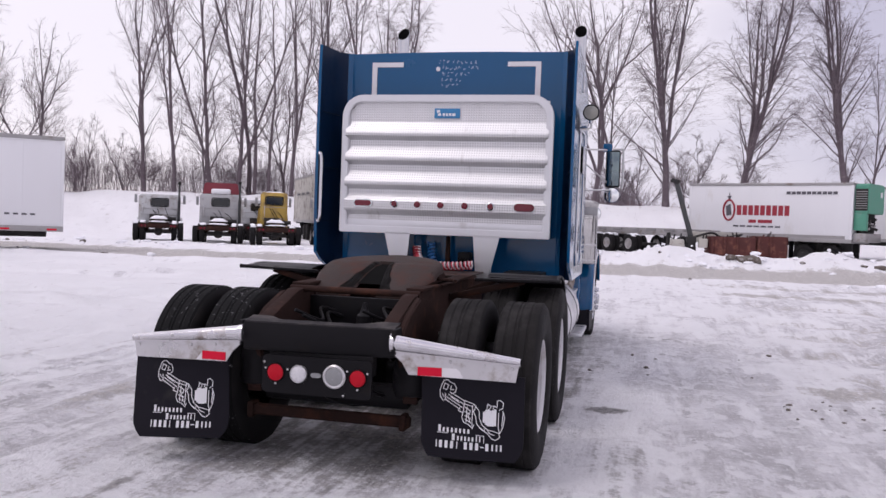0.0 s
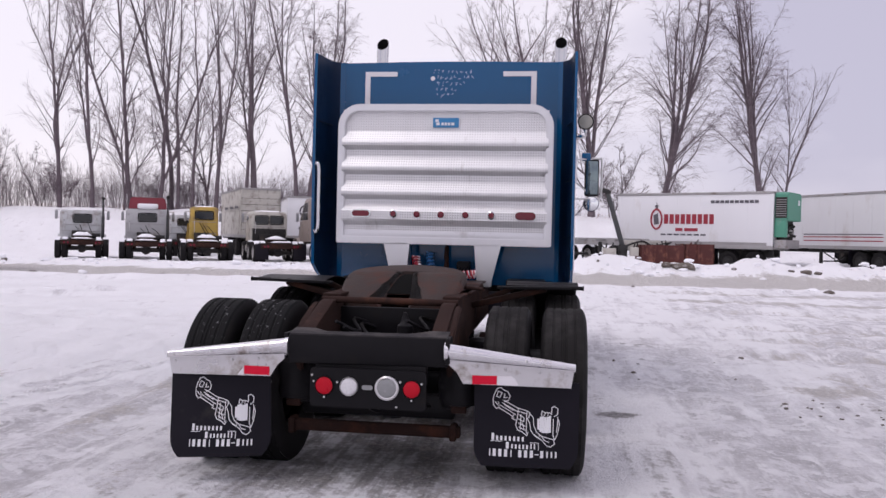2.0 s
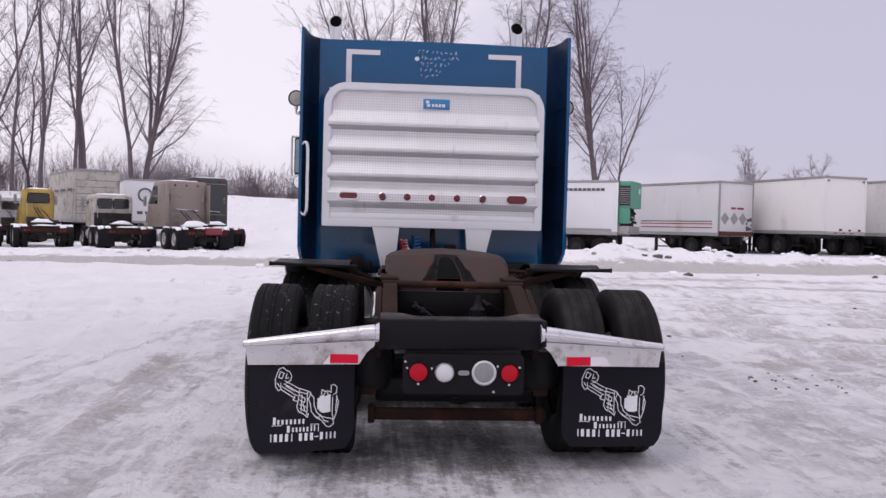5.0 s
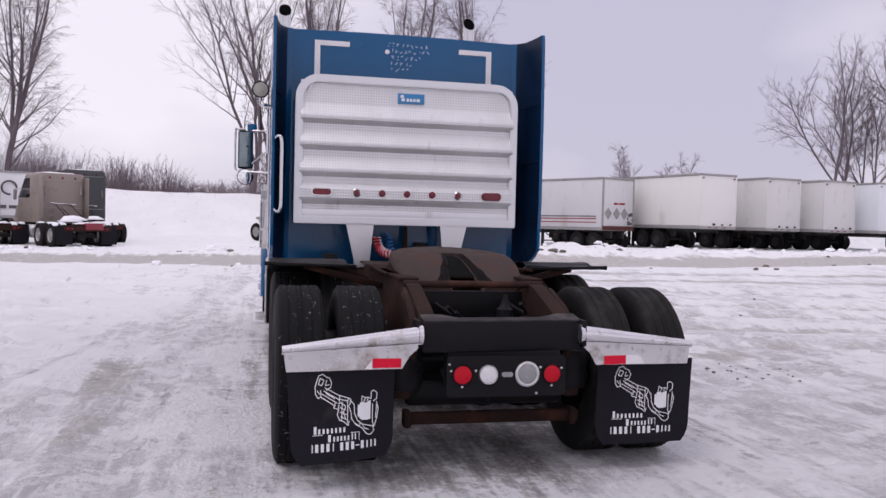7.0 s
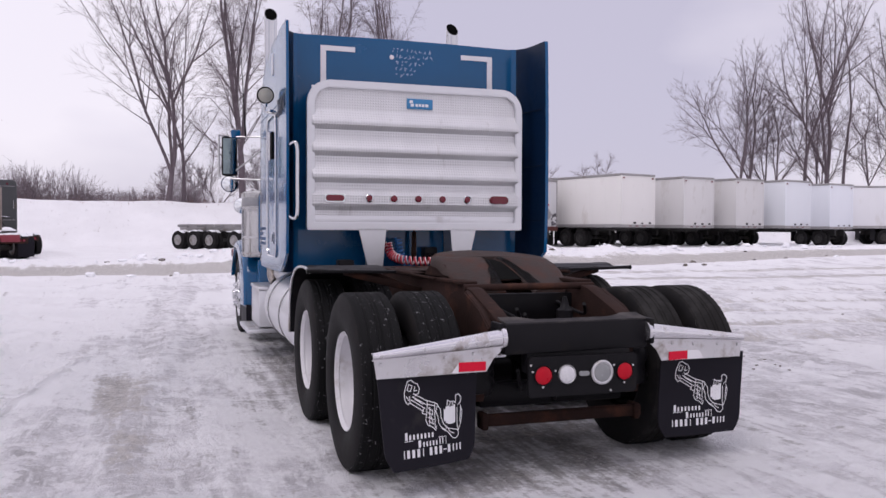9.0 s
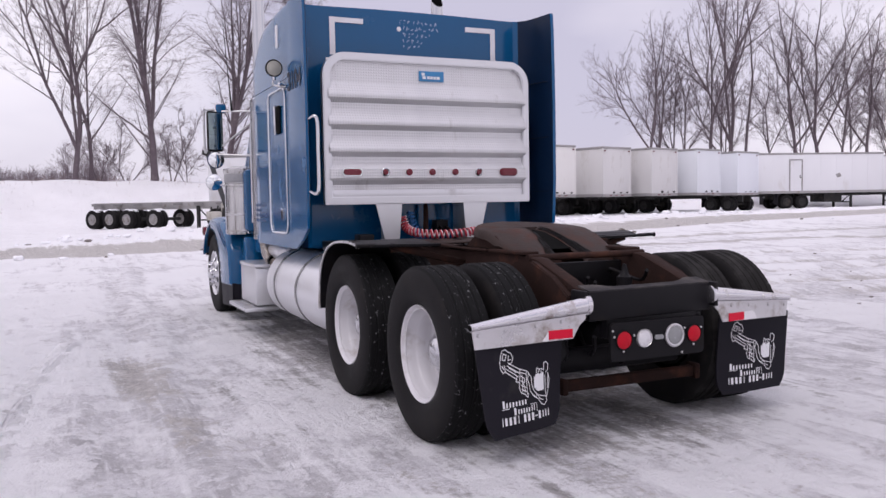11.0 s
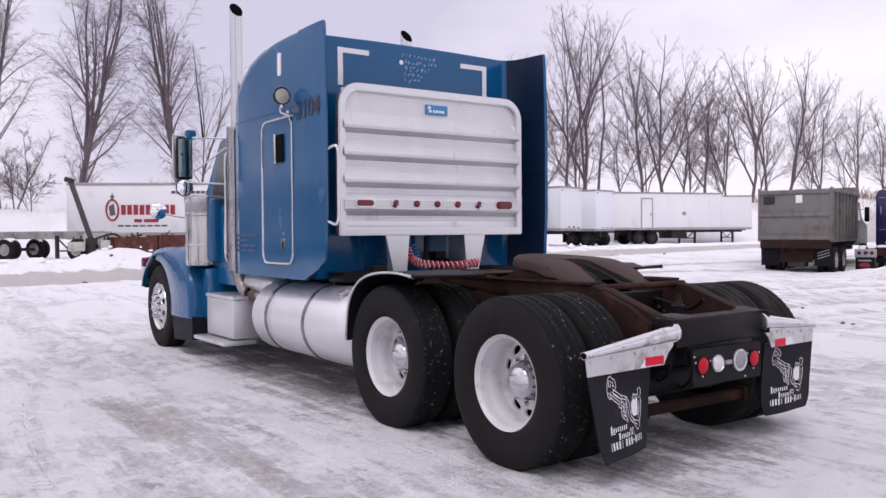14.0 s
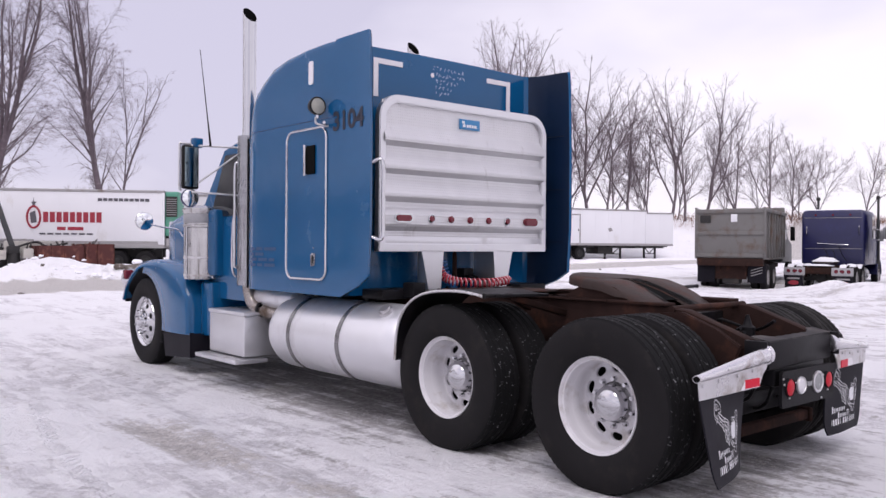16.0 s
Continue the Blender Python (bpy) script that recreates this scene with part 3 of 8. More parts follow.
def tyre(parent, x, y, w=0.275, z=0.500, radius=0.515, s=1):
    bm = B()
    k = w / 0.275
    half = [(0.281, 0.095), (0.296, 0.116), (0.34, 0.132), (0.40, 0.139), (0.455, 0.135), (0.488, 0.126), (0.500, 0.118)]
    prof = [(r * radius / 0.515, -h * k) for r, h in half]
    bmside = B()
    rev(bmside, prof, (x, y, z), "x", 72)
    rev(bmside, [(r, -h) for r, h in prof], (x, y, z), "x", 72)
    ob = part("tyre", bmside, TYRE, parent, "worn black tyre")
    ribs = [-0.118, -0.108, -0.072, -0.067, -0.059, -0.054, -0.020, -0.015, -0.007, -0.002, 0.002, 0.007, 0.015, 0.020, 0.054, 0.059, 0.067, 0.072, 0.108, 0.118]
    deep = {-0.067, -0.059, -0.015, -0.007, 0.007, 0.015, 0.059, 0.067}
    rows = [((0.500 if abs(h) > 0.115 else 0.509 if h in deep else 0.515) * radius / 0.515, h * k) for h in ribs]
    rev(bm, rows, (x, y, z), "x", 144, tread_mod(144, 0.005))
    part("tread", bm, TREAD if x < 0 else TREAD_DRY, parent, "grooved tread with bits of snow" if x < 0 else "dusty worn tread", sharp=25)
    return ob


def disc_with_holes(bm, c, s, x_of, r_in, holes=8, n=10, r0=0.160, r1=0.228, r_out=0.252, hole=(0.036, 0.021)):
    """A wheel disc with real oval hand holes; x_of gives the dish by radius."""
    def at(r, a, deep=0.0):
        return bm.verts.new((c[0] + s * (x_of(r) - deep), c[1] + r * math.cos(a), c[2] + r * math.sin(a)))
    seg = holes * n
    for a0, a1, k in ((r_in, r0, 3), (r1, r_out, 3)):
        rr = [a0 + (a1 - a0) * q / k for q in range(k + 1)]
        grid = [[at(r, 2 * math.pi * i / seg) for i in range(seg)] for r in rr]
        for j in range(k):
            for i in range(seg):
                q = (i + 1) % seg
                bm.faces.new((grid[j][i], grid[j][q], grid[j + 1][q], grid[j + 1][i]))
    rm, rh, h = (r0 + r1) / 2, (r1 - r0) / 2, math.pi / holes
    for k in range(holes):
        mid = (2 * k + 1) * h
        edge = [(-1 + 2 * i / n, -1) for i in range(n)] + [(1, -1 + 2 * i / 4) for i in range(4)] + [(1 - 2 * i / n, 1) for i in range(n)] + [(-1, 1 - 2 * i / 4) for i in range(4)]
        rings = [[at(rm + v * rh, mid + u * h) for u, v in edge]]
        for grow_by, deep in ((1.12, 0.0), (1.0, 0.004), (0.97, 0.016)):
            ring = []
            for u, v in edge:
                t = math.atan2(v, u)
                ring.append(at(rm + grow_by * hole[1] * math.sin(t), mid + grow_by * hole[0] * math.cos(t) / rm, deep))
            rings.append(ring)
        for a, b in zip(rings, rings[1:]):
            for i in range(len(edge)):
                q = (i + 1) % len(edge)
                bm.faces.new((a[i], a[q], b[q], b[i]))
    return bm


def nuts(parent, cx, cy, cz, s, count=10, rad=0.142, size=0.017, length=0.03, mat=None):
    for i in range(count):
        a = 2 * math.pi * (i + 0.5) / count
        bm = B()
        p = Vector((cx, cy + rad * math.cos(a), cz + rad * math.sin(a)))
        cyl(bm, p, p + Vector((s * length, 0, 0)), size, size * 0.7, 6)
        part("lug_nut", bm, mat or CHROME, parent)


def rear_wheel(s, y):
    z = 0.500
    bm = B()
    # the off-side wheels stand a little wider and further forward
    wide = 0.045 if s > 0 else 0.0
    y += (0.08 if y < 7 else 0.05) if s > 0 else 0.025
    x = s * (1.170 + wide)
    # outer flange, barrel and dished disc of the outer wheel
    rev(bm, [(0.262, -0.02), (0.282, -0.016), (0.289, -0.004), (0.286, 0.004), (0.278, -0.002), (0.272, -0.018), (0.266, -0.028), (0.262, -0.052), (0.260, -0.080), (0.256, -0.090), (0.252, -0.098), (0.251, -0.150), (0.249, -0.178), (0.244, -0.190), (0.238, -0.196)], (x, y, z), "x", 80, sign=s)
    disc_with_holes(bm, (x, y, z), s, lambda r: -0.196 + 0.016 * smooth01(0.200, 0.165, r), 0.10, holes=10, r0=0.176, r1=0.2365, r_out=0.238, hole=(0.041, 0.026))
    bmesh.ops.remove_doubles(bm, verts=bm.verts, dist=0.0008)
    wheel = part("wheel", bm, WHEELW, TRUCK, "white painted steel wheel with hand holes")
    tyre(wheel, s * (1.06 + wide), y, s=s)
    tyre(wheel, s * (0.72 + wide), y, s=s)
    bm = B()
    rev(bm, [(0.25, 0.0), (0.25, -0.30)], (s * 0.98, y, z), "x", 40, sign=s)
    rev(bm, [(0.10, 0.0), (0.17, -0.02), (0.20, -0.09), (0.20, -0.2)], (x - s * 0.235, y, z), "x", 32, caps=True, sign=s)
    part("brake_drum", bm, BLACK, wheel, "dark brake drum")
    bm = B()
    rev(bm, [(0.124, -0.21), (0.124, -0.178), (0.114, -0.172), (0.109, -0.160), (0.09, -0.156)], (x, y, z), "x", 40, caps=True, sign=s)
    part("hub", bm, STRAP, wheel, "dark greasy hub")
    bm = B()
    rev(bm, [(0.108, -0.160), (0.108, -0.134), (0.104, -0.117), (0.093, -0.099), (0.074, -0.084), (0.047, -0.074), (0.018, -0.070), (0.001, -0.0695)], (x, y, z), "x", 40, caps=True, sign=s)
    part("hub_cap", bm, CHROME, wheel, "domed chrome hub cap")
    nuts(wheel, x - s * 0.182, y, z, s, size=0.019, length=0.034)


def steer_wheel(s):
    y, z = STEER_Y, 0.500
    x = s * 1.20
    bm = B()
    rev(bm, [(0.262, -0.05), (0.288, -0.03), (0.297, -0.006), (0.292, 0.004), (0.28, -0.004), (0.268, -0.03), (0.256, -0.035), (0.252, -0.02)], (x, y, z), "x", 80, sign=s)
    disc_with_holes(bm, (x, y, z), s, lambda r: -0.02 + 0.05 * smooth01(0.25, 0.14, r), 0.08)
    bmesh.ops.remove_doubles(bm, verts=bm.verts, dist=0.0008)
    wheel = part("wheel", bm, CHROME, TRUCK, "polished aluminium front wheel")
    tyre(wheel, s * 1.075, y, w=0.27, s=s)
    bm = B()
    rev(bm, [(0.105, 0.02), (0.10, 0.040), (0.075, 0.048), (0.07, 0.070), (0.05, 0.080), (0.001, 0.082)], (x, y, z), "x", 32, caps=True, sign=s)
    part("hub_cap", bm, CHROME, wheel, "chrome hub")
    bm = B()
    rev(bm, [(0.245, -0.08), (0.2, -0.06), (0.1, -0.05)], (x, y, z), "x", 32, caps=True, sign=s)
    part("brake_drum", bm, BLACK, wheel)
    nuts(wheel, x + s * 0.03, y, z, s, 10, 0.142, 0.016, 0.036)


for side in (-1, 1):
    for ay in AXLES:
        rear_wheel(side, ay)
    steer_wheel(side)


def chassis():
    # two rusty rails whose rear ends slope down to the bumper
    for s in (-1, 1):
        bm = B()
        prof = [(5.56, 0.72), (5.56, 0.87), (5.74, 0.93), (6.02, 1.03), (6.25, 1.045), (8.1, 1.045), (8.1, 0.98), (13.2, 0.98), (13.2, 0.74), (8.1, 0.74), (6.3, 0.72)]
        x0, x1 = sorted((s * 0.345, s * 0.43))
        prism(bm, prof, "x", x0, x1)
        bmesh.ops.bevel(bm, geom=bm.edges[:], offset=0.008, segments=1, affect="EDGES")
        part("frame_rail", bm, RUST, TRUCK, "rust-brown frame rail")
        bm = B()
        x0, x1 = sorted((s * 0.43, s * 0.475))
        prism(bm, [(5.70, 0.62), (5.62, 0.84), (5.78, 0.93), (6.02, 1.02), (6.25, 1.0), (6.5, 0.86), (6.55, 0.62)], "x", x0, x1)
        bmesh.ops.bevel(bm, geom=bm.edges[:], offset=0.01, segments=2, affect="EDGES")
        part("suspension_hanger", bm, RUST, TRUCK)
        # slide rail and angle for the fifth wheel
        bm = B()
        x0, x1 = sorted((s * 0.335, s * 0.45))
        box(bm, x0, x1, 6.16, 7.75, 1.046, 1.066, 0.004)
        part("slide_rail", bm, RUST, TRUCK)
    for y, z0, z1, d in ((6.25, 0.78, 0.98, 0.03), (6.72, 0.78, 1.02, 0.16), (7.5, 0.78, 1.0, 0.1), (8.3, 0.76, 0.97, 0.08), (9.4, 0.76, 0.97, 0.08)):
        bm = B()
        box(bm, -0.345, 0.345, y - d, y + d, z0, z1, 0.008)
        part("cross_member", bm, BLACK if y < 6.5 else RUST, TRUCK)
    bm = B()
    tube(bm, [(-0.44, 6.12, 1.03), (0.44, 6.12, 1.03)], 0.022, 10)
    part("cross_tube", bm, RUST, TRUCK)
    # lower rear beam
    bm = B()
    box(bm, -0.5, 0.52, 5.66, 5.72, 0.285, 0.350, 0.012)
    for x in (-0.5, 0.46):
        box(bm, x, x + 0.04, 5.64, 5.74, 0.270, 0.365, 0.012)
    # black bar added to keep the gap below the lamp panel dark
    bm2 = B()
    box(bm2, -0.46, 0.47, 5.80, 5.90, 0.36, 0.50, 0.02)
    part("dark_gap_filler", bm2, BLACK, TRUCK, "black bar added to darken the gap under the lamp panel")
    # the beam's rust colour is darkened for the shadow it hangs in
    part("lower_beam", bm, RUST_DARK, TRUCK, "grimy rust-brown lower cross beam, darkened for shade")
    # axles with the round differential housings
    for y in AXLES:
        bm = B()
        cyl(bm, (-0.9, y, 0.512), (0.9, y, 0.512), 0.085, n=16)
        rev(bm, [(0.02, -0.2), (0.14, -0.17), (0.21, -0.08), (0.22, 0.02), (0.18, 0.1), (0.1, 0.24), (0.08, 0.34)], (0.05, y, 0.512), "y", 24, caps=True)
        part("axle", bm, BLACK, TRUCK, "dark axle housing")
        for s in (-1, 1):
            bm = B()
            rev(bm, [(0.06, -0.13), (0.115, -0.115), (0.13, -0.07), (0.112, -0.01), (0.13, 0.05), (0.115, 0.10), (0.06, 0.115)], (s * 0.50, y - 0.30, 0.58), "z", 20, caps=True)
            part("air_spring", bm, BLACK, TRUCK, "black rubber air spring")
            bm = B()
            obox(bm, (s * 0.50, y - 0.38, 0.44), (s * 0.46, y + 0.55, 0.62), 0.09, 0.06, 0.01)
            part("trailing_arm", bm, RUST, TRUCK)
            bm = B()
            cyl(bm, (s * 0.38, y - 0.12, 0.5), (s * 0.40, y - 0.02, 0.9), 0.035, n=12)
            part("shock_absorber", bm, BLACK, TRUCK)
    bm = B()
    cyl(bm, (0.05, 7.75, 0.55), (0.0, 10.5, 0.68), 0.06, n=14)
    part("drive_shaft", bm, BLACK, TRUCK)
    # air tank and hoses in the bay behind the fifth wheel
    bm = B()
    rev(bm, [(0.02, -0.32), (0.08, -0.30), (0.1, -0.26), (0.1, 0.26), (0.08, 0.30), (0.02, 0.32)], (0.0, 5.95, 0.74), "x", 18, caps=True)
    part("air_tank", bm, BLACK, TRUCK)
    for a, bz in ((-0.25, 0.93), (-0.2, 0.9), (0.18, 0.95)):
        bm = B()
        tube(bm, smooth_path([(a, 5.75, bz), (a + 0.1, 5.95, bz - 0.08), (a + 0.02, 6.15, bz - 0.02), (a + 0.2, 6.3, bz - 0.1)], 6), 0.011, 7)
        part("air_hose", bm, BLACK, TRUCK)
    for x, dip in ((-0.3, 0.10), (-0.08, 0.16), (0.22, 0.12)):
        bm = B()
        tube(bm, smooth_path([(x, 5.62, 0.60), (x + 0.05, 5.70, 0.60 - dip), (x + 0.12, 5.86, 0.56 - dip), (x + 0.16, 6.02, 0.58)], 6), 0.012, 7)
        part("brake_hose", bm, BLACK, TRUCK)
    bm = B()
    rev(bm, [(0.05, 0.0), (0.05, 0.06), (0.03, 0.075), (0.02, 0.11), (0.012, 0.14)], (0.14, 5.92, 0.84), "z", 14, caps=True)
    part("relay_valve", bm, BLACK, TRUCK)


chassis()


def askew(bm):
    """The end cross member sits slightly askew, its off side further forward."""
    for v in bm.verts:
        v.co.y += 0.06 * (v.co.x + 0.43) - 0.012
    return bm


def rear_end():
    # channel with a plain face and a bent, dusty top flange
    bm = B()
    box(bm, -0.447, 0.462, 5.47, 5.50, 0.715, 0.880, 0.012)
    part("bumper", askew(bm), BLACK, TRUCK, "black steel end cross member")
    bm = B()
    rings = []
    for i in range(31):
        f = i / 30
        x = -0.44 + 0.895 * f
        dip = smooth01(0.10, 0.24, f) * smooth01(0.90, 0.74, f)
        deep = 0.105 - 0.055 * dip + 0.006 * math.sin(i * 1.7)
        rise = 0.020 - 0.012 * dip
        rings.append([(x, 5.474, 0.872), (x, 5.474, 0.884), (x, 5.485 + deep, 0.886 + rise), (x, 5.485 + deep, 0.876 + rise)])
    loft(bm, rings)
    part("bumper_top", askew(bm), DUSTY, TRUCK, "bent dusty top flange")
    bm = B()
    box(bm, -0.30, 0.34, 5.50, 5.58, 0.60, 0.72, 0.01)
    part("panel_carrier", bm, BLACK, TRUCK)
    # lamp panel
    bm = B()
    prism(bm, rounded(-0.312, 0.350, 0.480, 0.698, 0.025), "y", 5.447, 5.467)
    panel = part("lamp_panel", bm, BLACK, TRUCK, "black lamp panel")
    for x, r, mat, name, ring, rim_w in ((-0.228, 0.049, RED_LENS, "tail_lamp", BLACK, 0.006), (-0.086, 0.046, CLEAR_LENS, "reverse_lamp", STEEL, 0.007), (0.130, 0.052, GREY_LENS, "work_lamp", STEEL, 0.016), (0.270, 0.047, RED_LENS, "tail_lamp", BLACK, 0.006)):
        bm = B()
        rev(bm, [(r, 0.0), (r, -0.010), (r * 0.8, -0.014), (r * 0.4, -0.017), (0.001, -0.018)], (x, 5.447, 0.599), "y", 36, caps=True)
        part(name, bm, mat, panel)
        bm = B()
        rev(bm, [(r + rim_w, 0.0), (r + rim_w, -0.010), (r + rim_w * 0.5, -0.015), (r + 0.001, -0.012), (r - 0.002, -0.004)], (x, 5.447, 0.599), "y", 36)
        part("bezel", bm, ring, panel)
    bm = B()
    prism(bm, rounded(-0.012, 0.050, 0.585, 0.611, 0.013), "y", 5.438, 5.450)
    part("licence_lamp", bm, GREY_LENS, panel)
    for x, z in ((-0.29, 0.62), (-0.30, 0.655), (-0.155, 0.62), (0.205, 0.635), (0.325, 0.63), (0.185, 0.495), (-0.228, 0.535), (0.270, 0.535)):
        bm = B()
        rev(bm, [(0.007, 0.0), (0.006, -0.006), (0.001, -0.008)], (x, 5.447, z), "y", 10, caps=True)
        part("screw", bm, STEEL, panel)
    # brake chambers in the dark beside the panel
    for s in (-1, 1):
        bm = B()
        rev(bm, [(0.03, -0.14), (0.085, -0.12), (0.10, -0.05), (0.108, 0.0), (0.10, 0.05), (0.085, 0.12), (0.03, 0.14)], (s * 0.475, 5.82, 0.56), "z", 22, caps=True)
        part("brake_chamber", bm, BLACK, TRUCK, "dark grimy brake chamber")
    # hangers, strips and flaps; the whole bar sits slightly askew
    for s in (-1, 1):
        bm = B()
        rings = []
        for i in range(13):
            t = i / 12
            x = s * (0.452 + 0.716 * t)
            zt, zm = 0.856 - 0.100 * t, 0.762 - 0.046 * t
            ry, rz, zc = 0.040 - 0.016 * t, (zt - zm) / 2, (zt + zm) / 2
            rings.append([(x, hang_y(x) + 0.008 + ry * math.cos(a), zc + rz * math.sin(a)) for a in [2 * math.pi * k / 18 for k in range(18)]])
        loft(bm, rings)
        hanger = part("flap_hanger", bm, POLISHED, TRUCK, "bright tapering stainless hanger tube")
        # black disc on the capped end, painted shade in place of a hollow
        bm = B()
        c = sum((Vector(p) for p in rings[-1]), Vector()) / 18
        loft(bm, [[c + (Vector(p) - c) * k + Vector((s * o, 0, 0)) for p in rings[-1]] for k, o in ((0.82, -0.004), (0.82, 0.003))])
        part("end_shade_disc", bm, INSIDE, hanger, "black disc painting the dark inside of the tube end")
        bm = B()
        c = sum((Vector(p) for p in rings[0]), Vector()) / 18
        loft(bm, [[c + (Vector(p) - c) * k + Vector((s * o, 0, 0)) for p in rings[0]] for k, o in ((1.02, -0.012), (1.16, -0.008), (1.16, 0.012), (1.02, 0.016))])
        part("end_collar", bm, POLISHED, hanger, "bright collar")
        bm = B()
        rings = []
        for t in (0.0, 0.25, 0.5, 0.75, 1.0):
            x = s * (0.452 + 0.716 * t)
            zm, yy = 0.762 - 0.046 * t, hang_y(x)
            rings.append([(x, yy + 0.006, zm + 0.006), (x, yy - 0.018, zm + 0.006), (x, yy - 0.018, zm), (x, yy + 0.006, zm)])
        loft(bm, rings)
        part("lip", bm, STEEL, hanger)

        def plate(name, poly, o0, o1, mat, label=""):
            q = B()
            loft(q, [[(x, hang_y(x) + o, z) for x, z in poly] for o in (o0, o1)])
            return part(name, q, mat, hanger, label)
        plate("lower_strip", [(s * 0.46, 0.765), (s * 1.160, 0.722), (s * 1.145, 0.622), (s * 0.55, 0.634), (s * 0.51, 0.70), (s * 0.47, 0.735)], 0.0, 0.007, STEEL, "stained stainless strip")
        for f, dz in ((0.94, -0.022), (0.72, -0.020), (0.46, -0.022), (0.24, -0.020), (0.62, 0.035)):
            x = s * (0.452 + 0.716 * f)
            zm = 0.762 - 0.046 * f
            bm = B()
            rev(bm, [(0.010, 0.006), (0.010, -0.003), (0.008, -0.007), (0.003, -0.009)], (x, hang_y(x) - (0.022 if dz > 0 else 0.0), zm + dz), "y", 10, caps=True)
            part("bolt", bm, STEEL, hanger)
        a, c, z0 = (-0.705, -0.555, 0.640) if s < 0 else (0.600, 0.735, 0.634)
        plate("reflector", [(a, z0), (c, z0), (c, z0 + 0.048), (a, z0 + 0.048)], -0.005, 0.001, RED_TAPE, "red reflector")
        if s < 0:
            plate("white_reflector", [(-0.745, 0.634), (-0.707, 0.634), (-0.707, 0.682)], -0.004, 0.001, TAPE)
        else:
            plate("white_reflector", [(0.738, 0.632), (0.855, 0.630), (0.835, 0.668), (0.815, 0.682), (0.738, 0.682)], -0.004, 0.001, TAPE)
        # end bracket bolted to the bumper
        bm = B()
        box(bm, *sorted((s * 0.45, s * 0.475)), 5.46, 5.60, 0.74, 0.885, 0.008)
        part("hanger_bracket", bm, BLACK, hanger)
        # rubber flap hanging with a slight twist and curl
        bm = B()
        rows = []
        for j in range(15):
            z = 0.648 - j * 0.492 / 14
            inset = 0.045 * max(0, (j - 11) / 3) ** 2
            row = []
            for i in range(11):
                x = s * (FLAP[s][0] + inset + (FLAP[s][1] - (0.03 * j / 14 if s < 0 else 0) - 2 * inset) * i / 10)
                row.append((x, flap_y(s, x, z) + 0.0025, z))
            rows.append(row)
        lo = [[bm.verts.new(p) for p in r] for r in rows]
        hi = [[bm.verts.new((x, y + 0.011, z)) for x, y, z in r] for r in rows]
        for g in (lo, hi):
            for j in range(14):
                for i in range(10):
                    bm.faces.new((g[j][i], g[j][i + 1], g[j + 1][i + 1], g[j + 1][i]))
        edge = lambda g: [g[0][i] for i in range(11)] + [g[j][10] for j in range(1, 15)] + [g[14][i] for i in range(9, -1, -1)] + [g[j][0] for j in range(13, 0, -1)]
        ea, eb = edge(lo), edge(hi)
        for k in range(len(ea)):
            q = (k + 1) % len(ea)
            bm.faces.new((ea[k], ea[q], eb[q], eb[k]))
        flap = part("mud_flap", bm, RUBBER, TRUCK, "black rubber mud flap with white print")
        flap_print(flap, s)


def hang_y(x):
    return 5.455 - 0.012 * x if x < 0 else 5.432 + 0.125 * x


FLAP = {-1: (0.575, 0.568), 1: (0.605, 0.588)}


def flap_y(s, x, z):
    v = (0.648 - z) / 0.492
    u = (abs(x) - FLAP[s][0]) / FLAP[s][1]
    y = 0.010 * math.sin(v * 2.6) + 0.010 * math.sin(u * 5.5 + v * 2.8) * v - 0.0025
    if s < 0:
        return y + 5.535 + 0.012 * v + (-0.057 - 0.130 * v) * u
    return y + 5.590 + 0.012 * v + 0.014 * u


def ribbon(bm, pts, w, s):
    """A printed line on a flap."""
    for p, q in zip(pts, pts[1:]):
        d = Vector((q[0] - p[0], q[1] - p[1]))
        if d.length < 1e-5:
            continue
        d.normalize()
        nx, nz = -d.y * w / 2, d.x * w / 2
        ex, ez = d.x * w * 0.3, d.y * w * 0.3
        c = [(p[0] - ex + nx, p[1] - ez + nz), (q[0] + ex + nx, q[1] + ez + nz), (q[0] + ex - nx, q[1] + ez - nz), (p[0] - ex - nx, p[1] - ez - nz)]
        bm.faces.new([bm.verts.new((x, flap_y(s, x, z), z)) for x, z in c])


